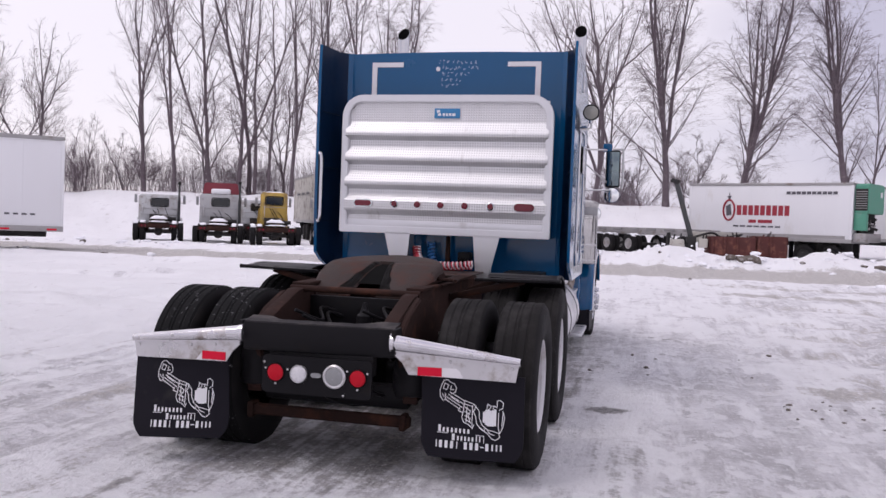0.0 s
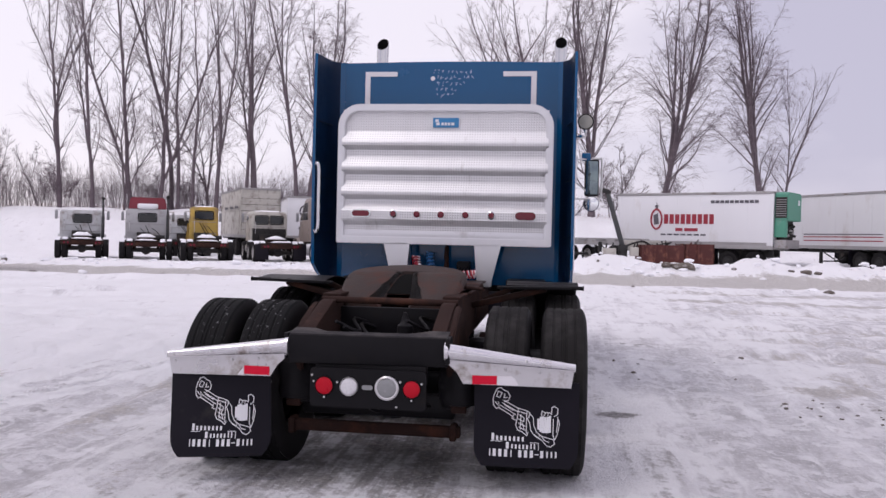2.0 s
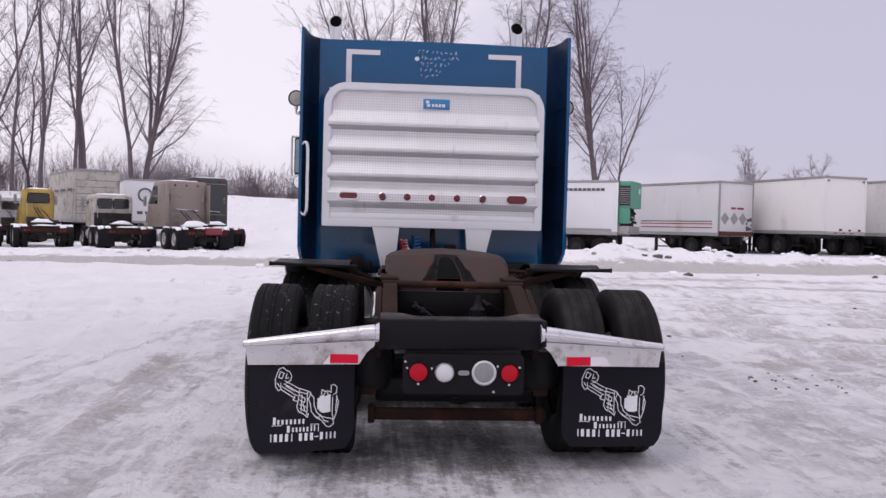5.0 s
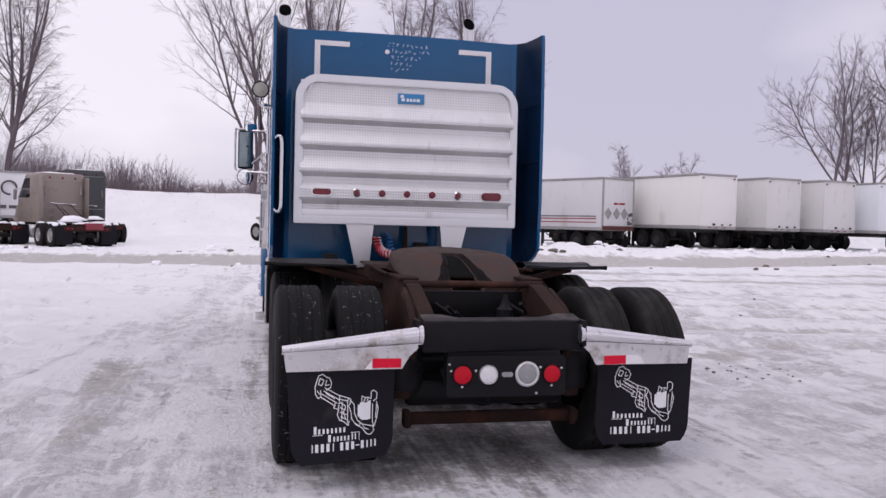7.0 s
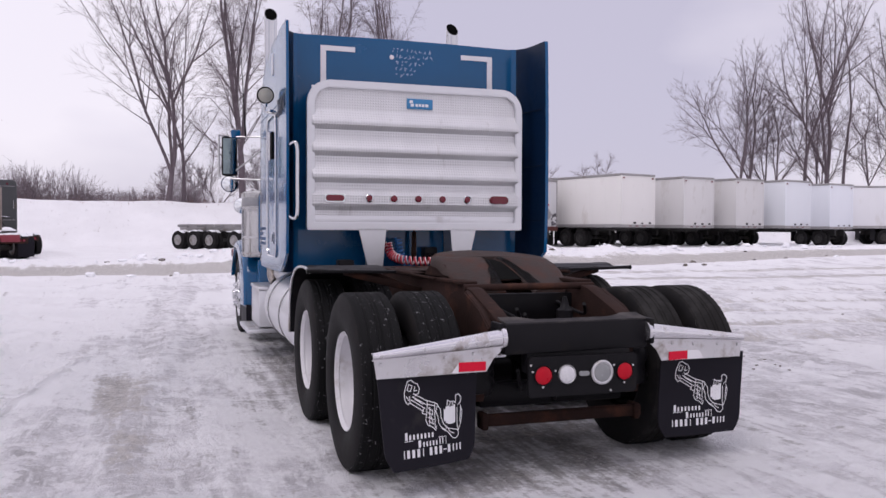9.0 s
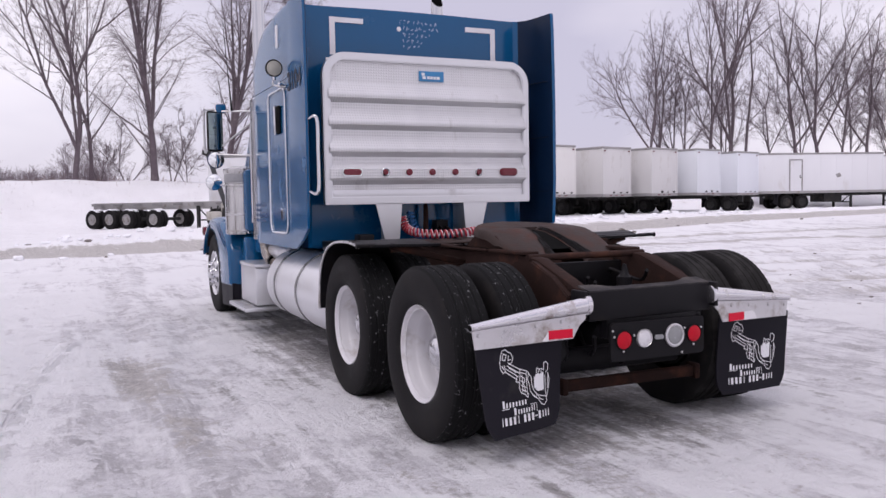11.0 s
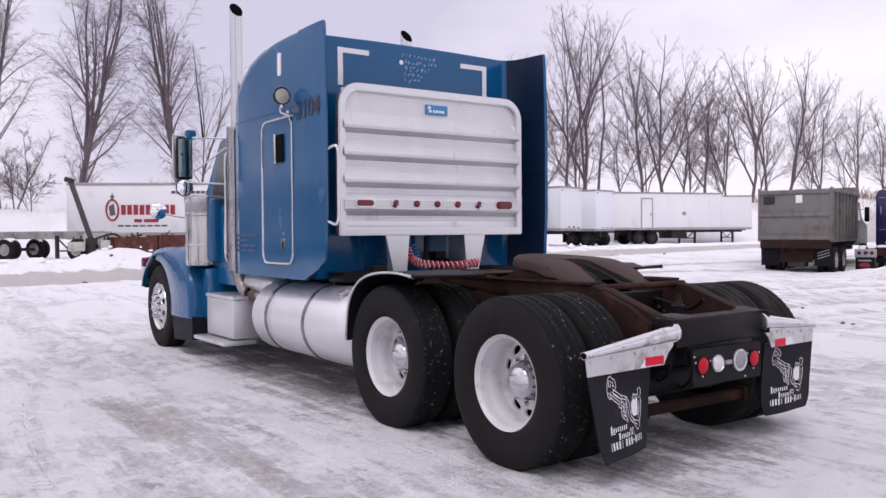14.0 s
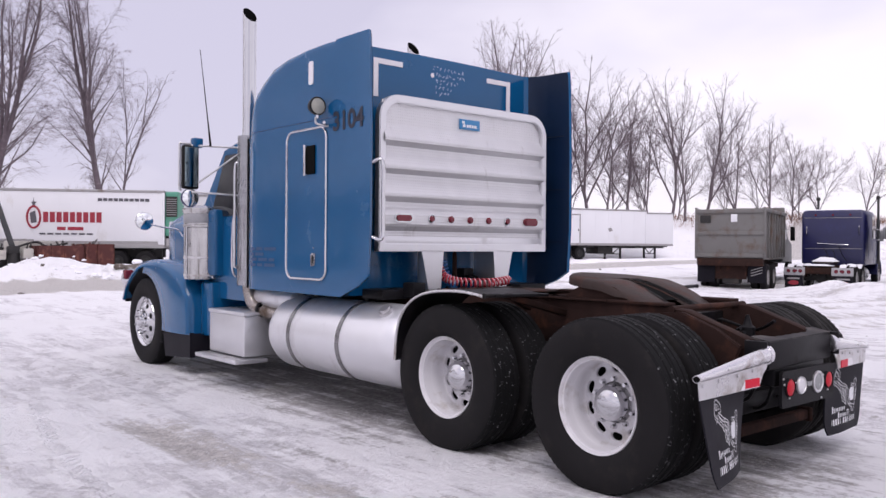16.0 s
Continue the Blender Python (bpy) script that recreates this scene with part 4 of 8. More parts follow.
def flap_print(flap, s):
    # printed artwork, drawn on a grid 122 wide and 130 high
    x0, k = (-1.015, 0.00286) if s < 0 else (0.692, 0.00318)
    G = lambda pts: [(x0 + k * (u - 936), 0.240 - 0.00305 * (v - 777)) for u, v in pts]
    bm = B()
    for line in ([(949, 659), (956, 657), (962, 662), (968, 664), (972, 672), (970, 680), (962, 684)],
                 [(949, 659), (945, 668), (942, 678), (943, 690), (948, 697), (953, 694), (952, 684)],
                 [(951, 664), (948, 674), (954, 676), (958, 667), (951, 664)], [(963, 668), (961, 676), (967, 675)], [(946, 684), (950, 690)],
                 [(960, 680), (988, 695)], [(958, 685), (986, 701)], [(955, 690), (983, 707)], [(953, 695), (979, 711)], [(962, 689), (978, 699)],
                 [(987, 694), (1003, 699), (1002, 704), (987, 700), (987, 694)], [(1003, 699), (1008, 702), (1006, 710), (1002, 715)],
                 [(979, 707), (976, 714), (985, 717)], [(987, 700), (985, 717), (983, 726), (987, 735), (995, 738), (1003, 745), (1005, 738)],
                 [(1002, 704), (1002, 741)], [(988, 706), (998, 712), (997, 719), (988, 714)], [(988, 722), (1000, 727)], [(989, 729), (1000, 735)], [(992, 705), (991, 734)], [(994, 720), (998, 733)],
                 [(1007, 703), (1014, 711), (1015, 725), (1020, 737), (1030, 745), (1042, 748)],
                 [(1004, 713), (1008, 722), (1010, 735), (1018, 745), (1030, 752), (1038, 762), (1045, 764), (1052, 758), (1050, 750), (1042, 748)],
                 [(1020, 737), (1026, 742), (1024, 748), (1016, 742)], [(1030, 746), (1034, 752), (1042, 755)],
                 [(1056, 708), (1060, 720), (1057, 738), (1052, 751), (1049, 742), (1049, 712)], [(1057, 712), (1055, 736)],
                 [(1028, 706), (1029, 697), (1034, 700), (1042, 700), (1046, 703)], [(1046, 701), (1046, 690), (1051, 688), (1057, 693), (1056, 703), (1050, 707)], [(1033, 706), (1035, 701)], [(1039, 706), (1040, 701)]):
        ribbon(bm, G(line), 0.0044, s)
    for u, a, c in ((1023, 713, 731), (1027, 709, 735), (1031, 708, 737), (1035, 710, 737), (1039, 709, 737), (1043, 707, 736)):
        ribbon(bm, G([(u, a), (u, c)]), 0.0125, s)
    part("emblem", bm, WHITE_INK, flap, "white line drawing")
    # lines of writing as plain bars
    bm = B()

    def bars(u, v, count, step, wide, tall):
        for i in range(count):
            a = u + step * i
            ribbon(bm, G([(a, v - 0.5), (a, v + 0.5 - tall)]), 0.8 * k * wide, s)
    bars(943.0, 755, 1, 7.6, 6.0, 11)
    bars(950.5, 755, 7, 7.6, 4.6, 7)
    bars(969.0, 769, 1, 7.2, 6.5, 10)
    bars(977.5, 769, 5, 6.6, 4.0, 7)
    bars(1011.0, 769, 2, 6.0, 3.0, 10)
    ribbon(bm, G([(939, 757.5), (1024, 757.5), (1024, 771)]), 0.0034, s)
    bars(938.0, 785, 1, 7, 2.4, 13)
    bars(946.0, 784, 3, 10.2, 7.0, 11)
    bars(976.0, 785, 1, 7, 2.4, 13)
    bars(991.5, 784, 3, 10.2, 7.0, 11)
    ribbon(bm, G([(1018, 779), (1024, 779)]), 0.006, s)
    bars(1030.0, 784, 1, 9, 7.0, 11)
    bars(1039.5, 784, 3, 7.6, 3.6, 11)
    part("lettering", bm, WHITE_INK, flap)


rear_end()


def fifth_wheel():
    # base brackets
    for s in (-1, 1):
        bm = B()
        prism(bm, [(6.45, 1.066), (7.05, 1.066), (6.9, 1.15), (6.6, 1.15)], "x", s * 0.36 - 0.04, s * 0.36 + 0.04)
        part("pivot_bracket", bm, RUST, TRUCK)
    bm = B()
    box(bm, -0.47, 0.47, 6.62, 7.2, 1.05, 1.066, 0.004)
    part("base_plate", bm, RUST, TRUCK)
    # horseshoe plate with two sloping horns and a throat open to the rear
    cy = 6.77

    def half_width(y):
        if y > cy:
            return 0.420 * math.sqrt(max(0.0, 1 - ((y - cy) / 0.45) ** 2)) + 0.004
        return 0.420 - 0.10 * max(0.0, (6.62 - y) / 0.36) ** 2.4

    def gap(y):
        return 0.020 + 0.075 * max(0.0, (6.84 - y) / 0.58)

    def top(y):
        return 1.212 - 0.085 * (7.0 - y) - 0.145 * max(0.0, (6.72 - y) / 0.46) ** 1.3

    def slab(xa, xb, y, soft):
        """Section of the plate between two edges, soft on its outer rims."""
        z, low = top(y), min(top(y) - 0.035, max(1.085, top(y) - 0.065))
        m = xa + (xb - xa) * 0.5
        return [(xa, y, low), (xa + soft * 0.1, y, max(low, z - 0.05)), (xa + soft * 0.25, y, max(low, z - 0.018)), (xa + soft, y, z - 0.003), (m, y, z), (xb - soft, y, z - 0.003), (xb - soft * 0.25, y, max(low, z - 0.018)), (xb - soft * 0.1, y, max(low, z - 0.05)), (xb, y, low)]
    bm = B()
    for s in (-1, 1):
        rings = []
        for k in range(15):
            y = 6.26 + 0.56 * k / 14
            xa, xb = gap(y), half_width(y)
            if s < 0:
                xa, xb = -xb, -xa
            rings.append(slab(xa, xb, y, 0.03))
        loft(bm, rings)
    loft(bm, [slab(-half_width(y), half_width(y), y, 0.03) for y in [6.815 + 0.403 * math.sin(k / 18 * math.pi / 2) for k in range(19)]])
    plate = part("fifth_wheel_plate", bm, GREASE, TRUCK, "greasy dark coupling plate with an open throat", sharp=50)
    # a wedge of black grease on the ramps beside the throat
    bm = B()
    for s in (-1, 1):
        lo = []
        for k in range(10):
            y = 6.285 + 0.50 * k / 9
            a, c = gap(y) + 0.008, gap(y) + 0.012 + 0.085 * (1 - k / 9) + 0.008 * math.sin(k * 2.3 + s)
            lo.append([(s * a, y, top(y) - 0.012), (s * (a + 0.03), y, top(y) + 0.0015), (s * max(a + 0.032, c), y, top(y) + 0.0015)])
        loft(bm, lo, caps=False, closed=False)
    bmesh.ops.solidify(bm, geom=bm.faces[:], thickness=-0.002)
    part("grease_smear", bm, SMEAR, plate, "black grease beside the throat", sharp=60)
    # black wedge added in the gap, so that the throat looks deep in shade
    bm = B()
    loft(bm, [[(-gap(y) - 0.01, y, 1.06), (gap(y) + 0.01, y, 1.06), (gap(y) + 0.01, y, top(y) - 0.022), (-gap(y) - 0.01, y, top(y) - 0.022)] for y in (6.42, 6.55, 6.7, 6.84)])
    part("throat", bm, INSIDE, plate, "black wedge that darkens the throat like shade")
    # dark body with the lock mechanism below the plate
    bm = B()
    prism(bm, [(-0.36, 6.62), (0.36, 6.62), (0.36, 6.95), (0.22, 7.12), (-0.22, 7.12), (-0.36, 6.95)], "z", 1.066, 1.10)
    bmesh.ops.bevel(bm, geom=bm.edges[:], offset=0.012, segments=2, affect="EDGES")
    part("coupling_body", bm, RUST_DARK, TRUCK, "grimy coupling body")
    bm = B()
    rev(bm, [(0.10, 0.0), (0.10, 0.04), (0.06, 0.045)], (0, 6.82, 1.08), "z", 20, caps=True)
    part("locking_jaw", bm, BLACK, TRUCK)
    bm = B()
    tube(bm, [(0.30, 6.75, 1.10), (0.52, 6.72, 1.09), (0.55, 6.66, 1.09)], 0.012, 8)
    part("release_handle", bm, RUST, TRUCK)


fifth_wheel()


def quarter_fenders():
    for s in (-1, 1):
        path = ([(7.02, 1.088), (7.12, 1.104)] if s < 0 else [(7.18, 1.092), (7.22, 1.10)]) + [(7.3, 1.115), (7.55, 1.10), (7.74, 1.05), (7.88, 0.95), (7.96, 0.8), (7.985, 0.57)]
        pts = smooth_path([(0, y, z) for y, z in path], 4)
        x0, x1 = s * 0.68, s * (1.225 if s < 0 else 1.205)
        bm = B()
        rings = []
        for i, p in enumerate(pts):
            q = pts[min(i + 1, len(pts) - 1)] - pts[max(i - 1, 0)]
            nn = Vector((0, -q.z, q.y)).normalized() * 0.006
            rings.append([(x0, p.y, p.z), (x1, p.y, p.z), (x1, p.y + nn.y, p.z + nn.z), (x0, p.y + nn.y, p.z + nn.z)])
        loft(bm, rings)
        fender = part("quarter_fender", bm, BLACK, TRUCK, "black quarter fender with bright rim")
        bm = B()
        tube(bm, [(x1, p.y, p.z) for p in pts], 0.010, 8)
        part("rim_bead", bm, STEEL if s < 0 else BLACK, fender, "bright rolled edge" if s < 0 else "black rolled edge")
        bm = B()
        rings = []
        for i, p in enumerate(pts[12:-8] if s < 0 else pts[16:-11]):
            rings.append([(x1 - s * 0.28, p.y, p.z + 0.006), (x1, p.y, p.z + 0.006), (x1, p.y, p.z + 0.011), (x1 - s * 0.28, p.y, p.z + 0.011)])
        loft(bm, rings)
        part("bright_cover", bm, STEEL, fender)
        bm = B()
        obox(bm, (s * 0.44, 7.02, 0.95), (s * 0.98, 7.05, 1.085), 0.07, 0.045, 0.006)
        obox(bm, (s * 0.50, 7.30, 0.97), (s * 0.80, 7.28, 1.10), 0.05, 0.04, 0.006)
        part("strut", bm, RUST_DARK, fender, "grimy diagonal strut")
        bm = B()
        obox(bm, (s * 0.62, 7.03, 1.085), (s * 1.16, 7.01, 1.096), 0.06, 0.022, 0.005)
        tube(bm, [(s * 1.10, 7.01, 1.096), (s * 1.235, 7.0, 1.098), (s * 1.25, 7.0, 1.098)], [0.014, 0.014, 0.019], 8)
        part("mounting_rod", bm, BLACK, fender)


quarter_fenders()

bm = B()
box(bm, 0.48, 1.10, 8.06, 8.075, 0.42, 0.99, 0.004)
part("splash_guard", bm, RUBBER, TRUCK, "dark rubber splash guard")


def sleeper():
    stations = [(8.83, 3.125, 0.012), (9.0, 3.13, 0.013), (9.3, 3.125, 0.020), (9.65, 3.105, 0.045), (9.9, 3.075, 0.085), (10.08, 3.02, 0.14), (10.2, 2.95, 0.16), (10.29, 2.86, 0.18), (10.345, 2.74, 0.2), (10.37, 2.6, 0.2)]
    rings = []
    for y, zt, r in stations:
        w = 1.195 - 0.03 * smooth01(10.25, 10.37, y)
        half = [(w, 1.0), (w, 1.5), (w, 2.0), (w, 2.46), (w, zt - r - 0.05)]
        half += [(w - 0.001 - r + r * math.cos(radians(a)), zt - r - 0.012 + r * math.sin(radians(a))) for a in (0, 22, 45, 68, 90)]
        half += [(0.75, zt - 0.006), (0.4, zt), (0.0, zt + 0.002)]
        rings.append([(x, y, z) for x, z in half] + [(-x, y, z) for x, z in half[-2::-1]])
    bm = B()
    loft(bm, rings)
    body = part("sleeper", bm, BLUE, TRUCK, "blue painted sleeper box", sharp=50)
    # rear wings that flare back past the wall
    for s in (-1, 1):
        bm = B()
        rings = []
        for z, yr in ((1.0, 8.76), (1.10, 8.50), (1.18, 8.37), (1.6, 8.345), (2.3, 8.345), (2.9, 8.36), (3.08, 8.37), (3.118, 8.38)):
            k = (8.83 - yr) / 0.49
            ztop = z
            rings.append([(s * 1.197, yr, z), (s * 1.2, 8.6 if yr < 8.55 else 8.8, z), (s * 1.197, 8.84, ztop), (s * 1.0, 8.84, ztop), (s * 1.07, 8.83 - 0.02 * k, ztop), (s * 1.13, 8.83 - 0.10 * k, ztop), (s * 1.155, 8.83 - 0.25 * k, z), (s * 1.172, yr + 0.01, z)])
        loft(bm, rings)
        wing = part("side_extender", bm, BLUE, TRUCK, "blue side extender wing", sharp=30)
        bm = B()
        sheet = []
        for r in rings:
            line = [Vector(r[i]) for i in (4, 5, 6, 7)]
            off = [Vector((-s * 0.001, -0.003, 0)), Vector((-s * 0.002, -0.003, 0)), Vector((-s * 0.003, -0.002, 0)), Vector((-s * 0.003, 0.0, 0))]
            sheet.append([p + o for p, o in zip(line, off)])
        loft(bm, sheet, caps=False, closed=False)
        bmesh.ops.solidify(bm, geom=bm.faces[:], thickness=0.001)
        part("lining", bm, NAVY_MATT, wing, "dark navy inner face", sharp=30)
        for z in (1.47, 1.98, 2.5):
            bm = B()
            obox(bm, (s * 1.115, 8.73, z), (s * 1.162, 8.42, z), 0.012, 0.006)
            part("seam", bm, INK, wing)
    # horizontal seam strips on the flank
    for s in (-1, 1):
        bm = B()
        box(bm, *sorted((s * 1.192, s * 1.1975)), 8.86, 10.30, 2.485, 2.49)
        part("seam", bm, FADED, body)
        # luggage door with chrome moulding
        bm = B()
        loop = rounded(8.965, 9.61, 1.13, 2.42, 0.10, 6)
        tube(bm, [(s * 1.203, y, z) for y, z in loop] + [(s * 1.203, loop[0][0], loop[0][1])], 0.011, 8)
        door = part("luggage_door", bm, CHROME, body, "chrome door moulding")
        bm = B()
        prism(bm, [(y * 0.985 + 9.29 * 0.015, z) for y, z in loop], "x", *sorted((s * 1.19, s * 1.1985)))
        part("door_panel", bm, BLUE, door)
        bm = B()
        box(bm, *sorted((s * 1.20, s * 1.215)), 9.14, 9.27, 2.03, 2.275, 0.004)
        part("vent_window", bm, INSIDE, door, "small black vent window")
        bm = B()
        box(bm, *sorted((s * 1.20, s * 1.235)), 9.255, 9.285, 2.02, 2.285, 0.004)
        part("vent_rim", bm, CHROME, door)
        bm = B()
        prism(bm, rounded(9.125, 9.195, 1.245, 1.355, 0.025), "x", *sorted((s * 1.20, s * 1.212)))
        part("latch", bm, CHROME, door, "chrome paddle latch")
        bm = B()
        prism(bm, rounded(9.145, 9.175, 1.265, 1.335, 0.012), "x", *sorted((s * 1.211, s * 1.2145)))
        part("latch_cup", bm, BLACK, door)
        bm = B()
        rev(bm, [(0.008, 0), (0.007, 0.006), (0.001, 0.007)], (s * 1.199, 9.16, 1.40), "x", 10, caps=True, sign=s)
        part("door_lock", bm, CHROME, door)
        # white reflective strip near the roof
        bm = B()
        prism(bm, rounded(9.185, 9.255, 2.80, 3.0, 0.02), "x", *sorted((s * 1.17, s * 1.203)))
        part("reflective_strip", bm, TAPE, body)
        # work lamp facing the rear
        c = (s * 1.295, 8.96, 2.575)
        bm = B()
        rev(bm, [(0.025, 0.085), (0.052, 0.072), (0.070, 0.034), (0.078, 0.0), (0.075, -0.012), (0.066, -0.008)], c, "y", 28, caps=False)
        lamp = part("work_lamp", bm, BLACK, TRUCK, "round black work lamp")
        bm = B()
        rev(bm, [(0.068, 0.0), (0.05, 0.02), (0.025, 0.032), (0.001, 0.036)], c, "y", 24)
        part("reflector", bm, CHROME, lamp)
        bm = B()
        rev(bm, [(0.068, -0.004), (0.045, -0.012), (0.001, -0.016)], c, "y", 24)
        part("lens", bm, WARM_LENS, lamp, "yellowed clear round lens")
        bm = B()
        tube(bm, smooth_path([(c[0], c[1] + 0.03, c[2] - 0.09), (c[0] + s * 0.0, c[1] + 0.02, c[2] - 0.14), (c[0] - s * 0.06, c[1] - 0.01, c[2] - 0.16), (s * 1.2, c[1] - 0.02, c[2] - 0.16)], 4), 0.009, 8)
        part("lamp_bracket", bm, STEEL, lamp, "bright bent bracket")
        bm = B()
        tube(bm, [(s * 1.27, 8.9, 2.435), (s * 1.21, 8.97, 2.43), (s * 1.2, 8.99, 2.42)], 0.013, 8)
        cyl(bm, (s * 1.295, 8.96, 2.47), (s * 1.295, 8.96, 2.50), 0.016, n=10)
        part("lamp_switch", bm, CHROME, lamp, "small chrome lever")
        # a block of faded small print by the front edge
        bm = B()
        for i, z in enumerate((1.385, 1.335, 1.285, 1.235)):
            y = 10.29
            for w in ((0.08, 0.12, 0.22), (0.06, 0.16, 0.0), (0.12, 0.17, 0.1), (0.1, 0.1, 0.2))[i]:
                if w:
                    box(bm, *sorted((s * 1.192, s * 1.1968)), y - w, y, z - 0.014, z + 0.014)
                    y -= w + 0.03
        part("faded_print", bm, FADED, body)
    # fleet number on both flanks
    for s in (-1, 1):
        cu = bpy.data.curves.new("number", "FONT")
        cu.body, cu.size, cu.extrude, cu.offset = "3104", 0.212, 0.001, 0.006
        cu.align_x, cu.align_y = "CENTER", "CENTER"
        tmp = new("tmp", cu)
        me = bpy.data.meshes.new_from_object(tmp.evaluated_get(bpy.context.evaluated_depsgraph_get()))
        bpy.data.objects.remove(tmp)
        me.materials.append(INK)
        ob = new("fleet_number", me)
        ob.parent = body
        ob.matrix_local = Matrix.Translation((s * 1.2025, 8.655 - 9, 2.435)) @ pose(0, 0, 0, 90, 0, -90 if s < 0 else 90) @ Matrix.Diagonal((1.05, 1, 1, 1))
    # tape angles and chalk marks on the rear wall
    for s in (-1, 1):
        bm = B()
        box(bm, *sorted((s * 0.825, s * 0.775)), 8.824, 8.8285, 2.70, 3.03)
        box(bm, *sorted((s * 0.775, s * 0.51)), 8.824, 8.8285, 2.985, 3.03)
        part("tape_angle", bm, TAPE, body, "white tape angle")
    rnd = random.Random(4)
    bm = B()
    for z, x0, x1 in ((3.03, -0.16, 0.19), (2.975, -0.13, 0.2), (2.915, -0.13, 0.13), (2.86, -0.13, 0.06), (2.805, -0.13, 0.04)):
        x = x0
        while x < x1:
            w = rnd.uniform(0.02, 0.035)
            for _ in range(2):
                a = Vector((x + rnd.uniform(0, w), 0, z + rnd.uniform(-0.02, 0.02)))
                c = Vector((x + rnd.uniform(0, w), 0, z + rnd.uniform(-0.02, 0.02)))
                obox(bm, (a.x, 8.8285, a.z), (c.x + 0.004, 8.8285, c.z + 0.004), 0.001, 0.006)
            x += w + 0.014
    tagged(part("chalk_writing", bm, CHALK, body, "faint chalk scribble"), kind="stuff")
    bm = B()
    rev(bm, [(0.022, 0), (0.018, -0.004), (0.001, -0.005)], (-0.165, 8.829, 2.965), "y", 16, caps=True)
    part("cap", bm, TAPE, body)
    # grab handle on the inner edge of the near-side wing
    bm = B()
    tube(bm, smooth_path([(-1.17, 8.36, 2.08), (-1.135, 8.30, 2.10), (-1.115, 8.29, 2.04), (-1.115, 8.29, 1.8), (-1.115, 8.29, 1.53), (-1.135, 8.30, 1.47), (-1.17, 8.36, 1.49)], 5), 0.015, 10)
    part("grab_handle", bm, CHROME, TRUCK, "chrome grab handle")


sleeper()


def headache_rack():
    y = 8.53
    # rounded square-tube frame
    loop = rounded(-0.965, 0.965, 1.41, 2.635, 0.17, 8, (0, 0, 1, 1))
    bm = B()
    path = [Vector((x, y, z)) for x, z in loop]
    rings = []
    n = len(path)
    for i, p in enumerate(path):
        d = (path[(i + 1) % n] - path[i - 1]).normalized()
        out = Vector((d.z, 0, -d.x))
        k = 0.034
        if i in (0, 1):
            out = Vector(((-1 if i == 0 else 1), 0, -1))
        rings.append([p + out * k + Vector((0, -0.036, 0)), p + out * k + Vector((0, 0.036, 0)), p - out * k + Vector((0, 0.036, 0)), p - out * k + Vector((0, -0.036, 0))])
    loft(bm, rings + [rings[0]], caps=False)
    bmesh.ops.remove_doubles(bm, verts=bm.verts, dist=0.0005)
    bmesh.ops.bevel(bm, geom=[e for e in bm.edges if len(e.link_faces) == 2 and e.calc_face_angle(0) > 1.2], offset=0.008, segments=2, affect="EDGES")
    frame_part = part("rack_frame", bm, ALU, TRUCK, "rounded aluminium tube frame")
    # ridged sheet
    prof = [(1.42, 0.0), (1.545, 0.0), (1.585, -0.040), (1.60, -0.046), (1.675, -0.046), (1.705, -0.026), (1.745, 0.0)]
    for c in (1.845, 2.075, 2.305):
        prof += [(c - 0.058, 0.0), (c - 0.030, -0.040), (c - 0.018, -0.054), (c + 0.008, -0.056), (c + 0.045, -0.040), (c + 0.085, -0.014), (c + 0.115, 0.0)]
    prof += [(2.62, 0.0)]
    bm = B()
    ring = [(o, z) for z, o in prof] + [(0.008 + o, z) for z, o in reversed(prof)]
    loft(bm, [[(x, y + o, z) for o, z in ring] for x in np.linspace(-0.955, 0.955, 9)])
    part("ridged_sheet", bm, DIAMOND, frame_part, "ridged diamond-plate sheet", sharp=20)
    bm = B()
    box(bm, -0.955, 0.955, y - 0.012, y - 0.006, 1.43, 1.50, 0.001)
    part("lower_rail", bm, ALU, frame_part)
    # end plugs of the ridges
    for s in (-1, 1):
        for c in (1.64, 1.855, 2.085, 2.315):
            bm = B()
            box(bm, *sorted((s * 0.90, s * 0.945)), y - 0.03, y - 0.004, c - 0.05, c + 0.05, 0.012)
            part("ridge_end", bm, DIAMOND, frame_part)
    # badge
    bm = B()
    box(bm, -0.108, 0.132, y - 0.014, y - 0.002, 2.455, 2.545, 0.002)
    badge = part("badge", bm, PLATE_BLUE, frame_part, "small blue badge with plain bars")
    bm = B()
    for x, w in ((-0.075, 0.03), (-0.03, 0.022), (0.0, 0.022), (0.03, 0.022), (0.06, 0.03)):
        box(bm, x, x + w, y - 0.0165, y - 0.0135, 2.475, 2.50)
    box(bm, -0.085, -0.055, y - 0.0165, y - 0.0135, 2.505, 2.53)
    part("badge_bars", bm, WHITE_INK, badge)
    # oval and round lamps
    zl, yl = 1.652, y - 0.047
    for x in (-0.762, 0.762):
        bm = B()
        prism(bm, rounded(x - 0.092, x + 0.092, zl - 0.036, zl + 0.036, 0.036, 8), "y", yl - 0.012, yl)
        lamp = part("oval_lamp", bm, CHROME if x < 0 else DARK_RED, frame_part, "chrome oval lamp surround" if x < 0 else "dark red oval lamp base")
        bm = B()
        prism(bm, rounded(x - 0.08, x + 0.08, zl - 0.026, zl + 0.026, 0.026, 8), "y", yl - 0.022, yl - 0.011)
        bmesh.ops.bevel(bm, geom=bm.edges[:], offset=0.005, segments=2, affect="EDGES")
        part("lens", bm, DARK_RED, lamp, "dark red lens")
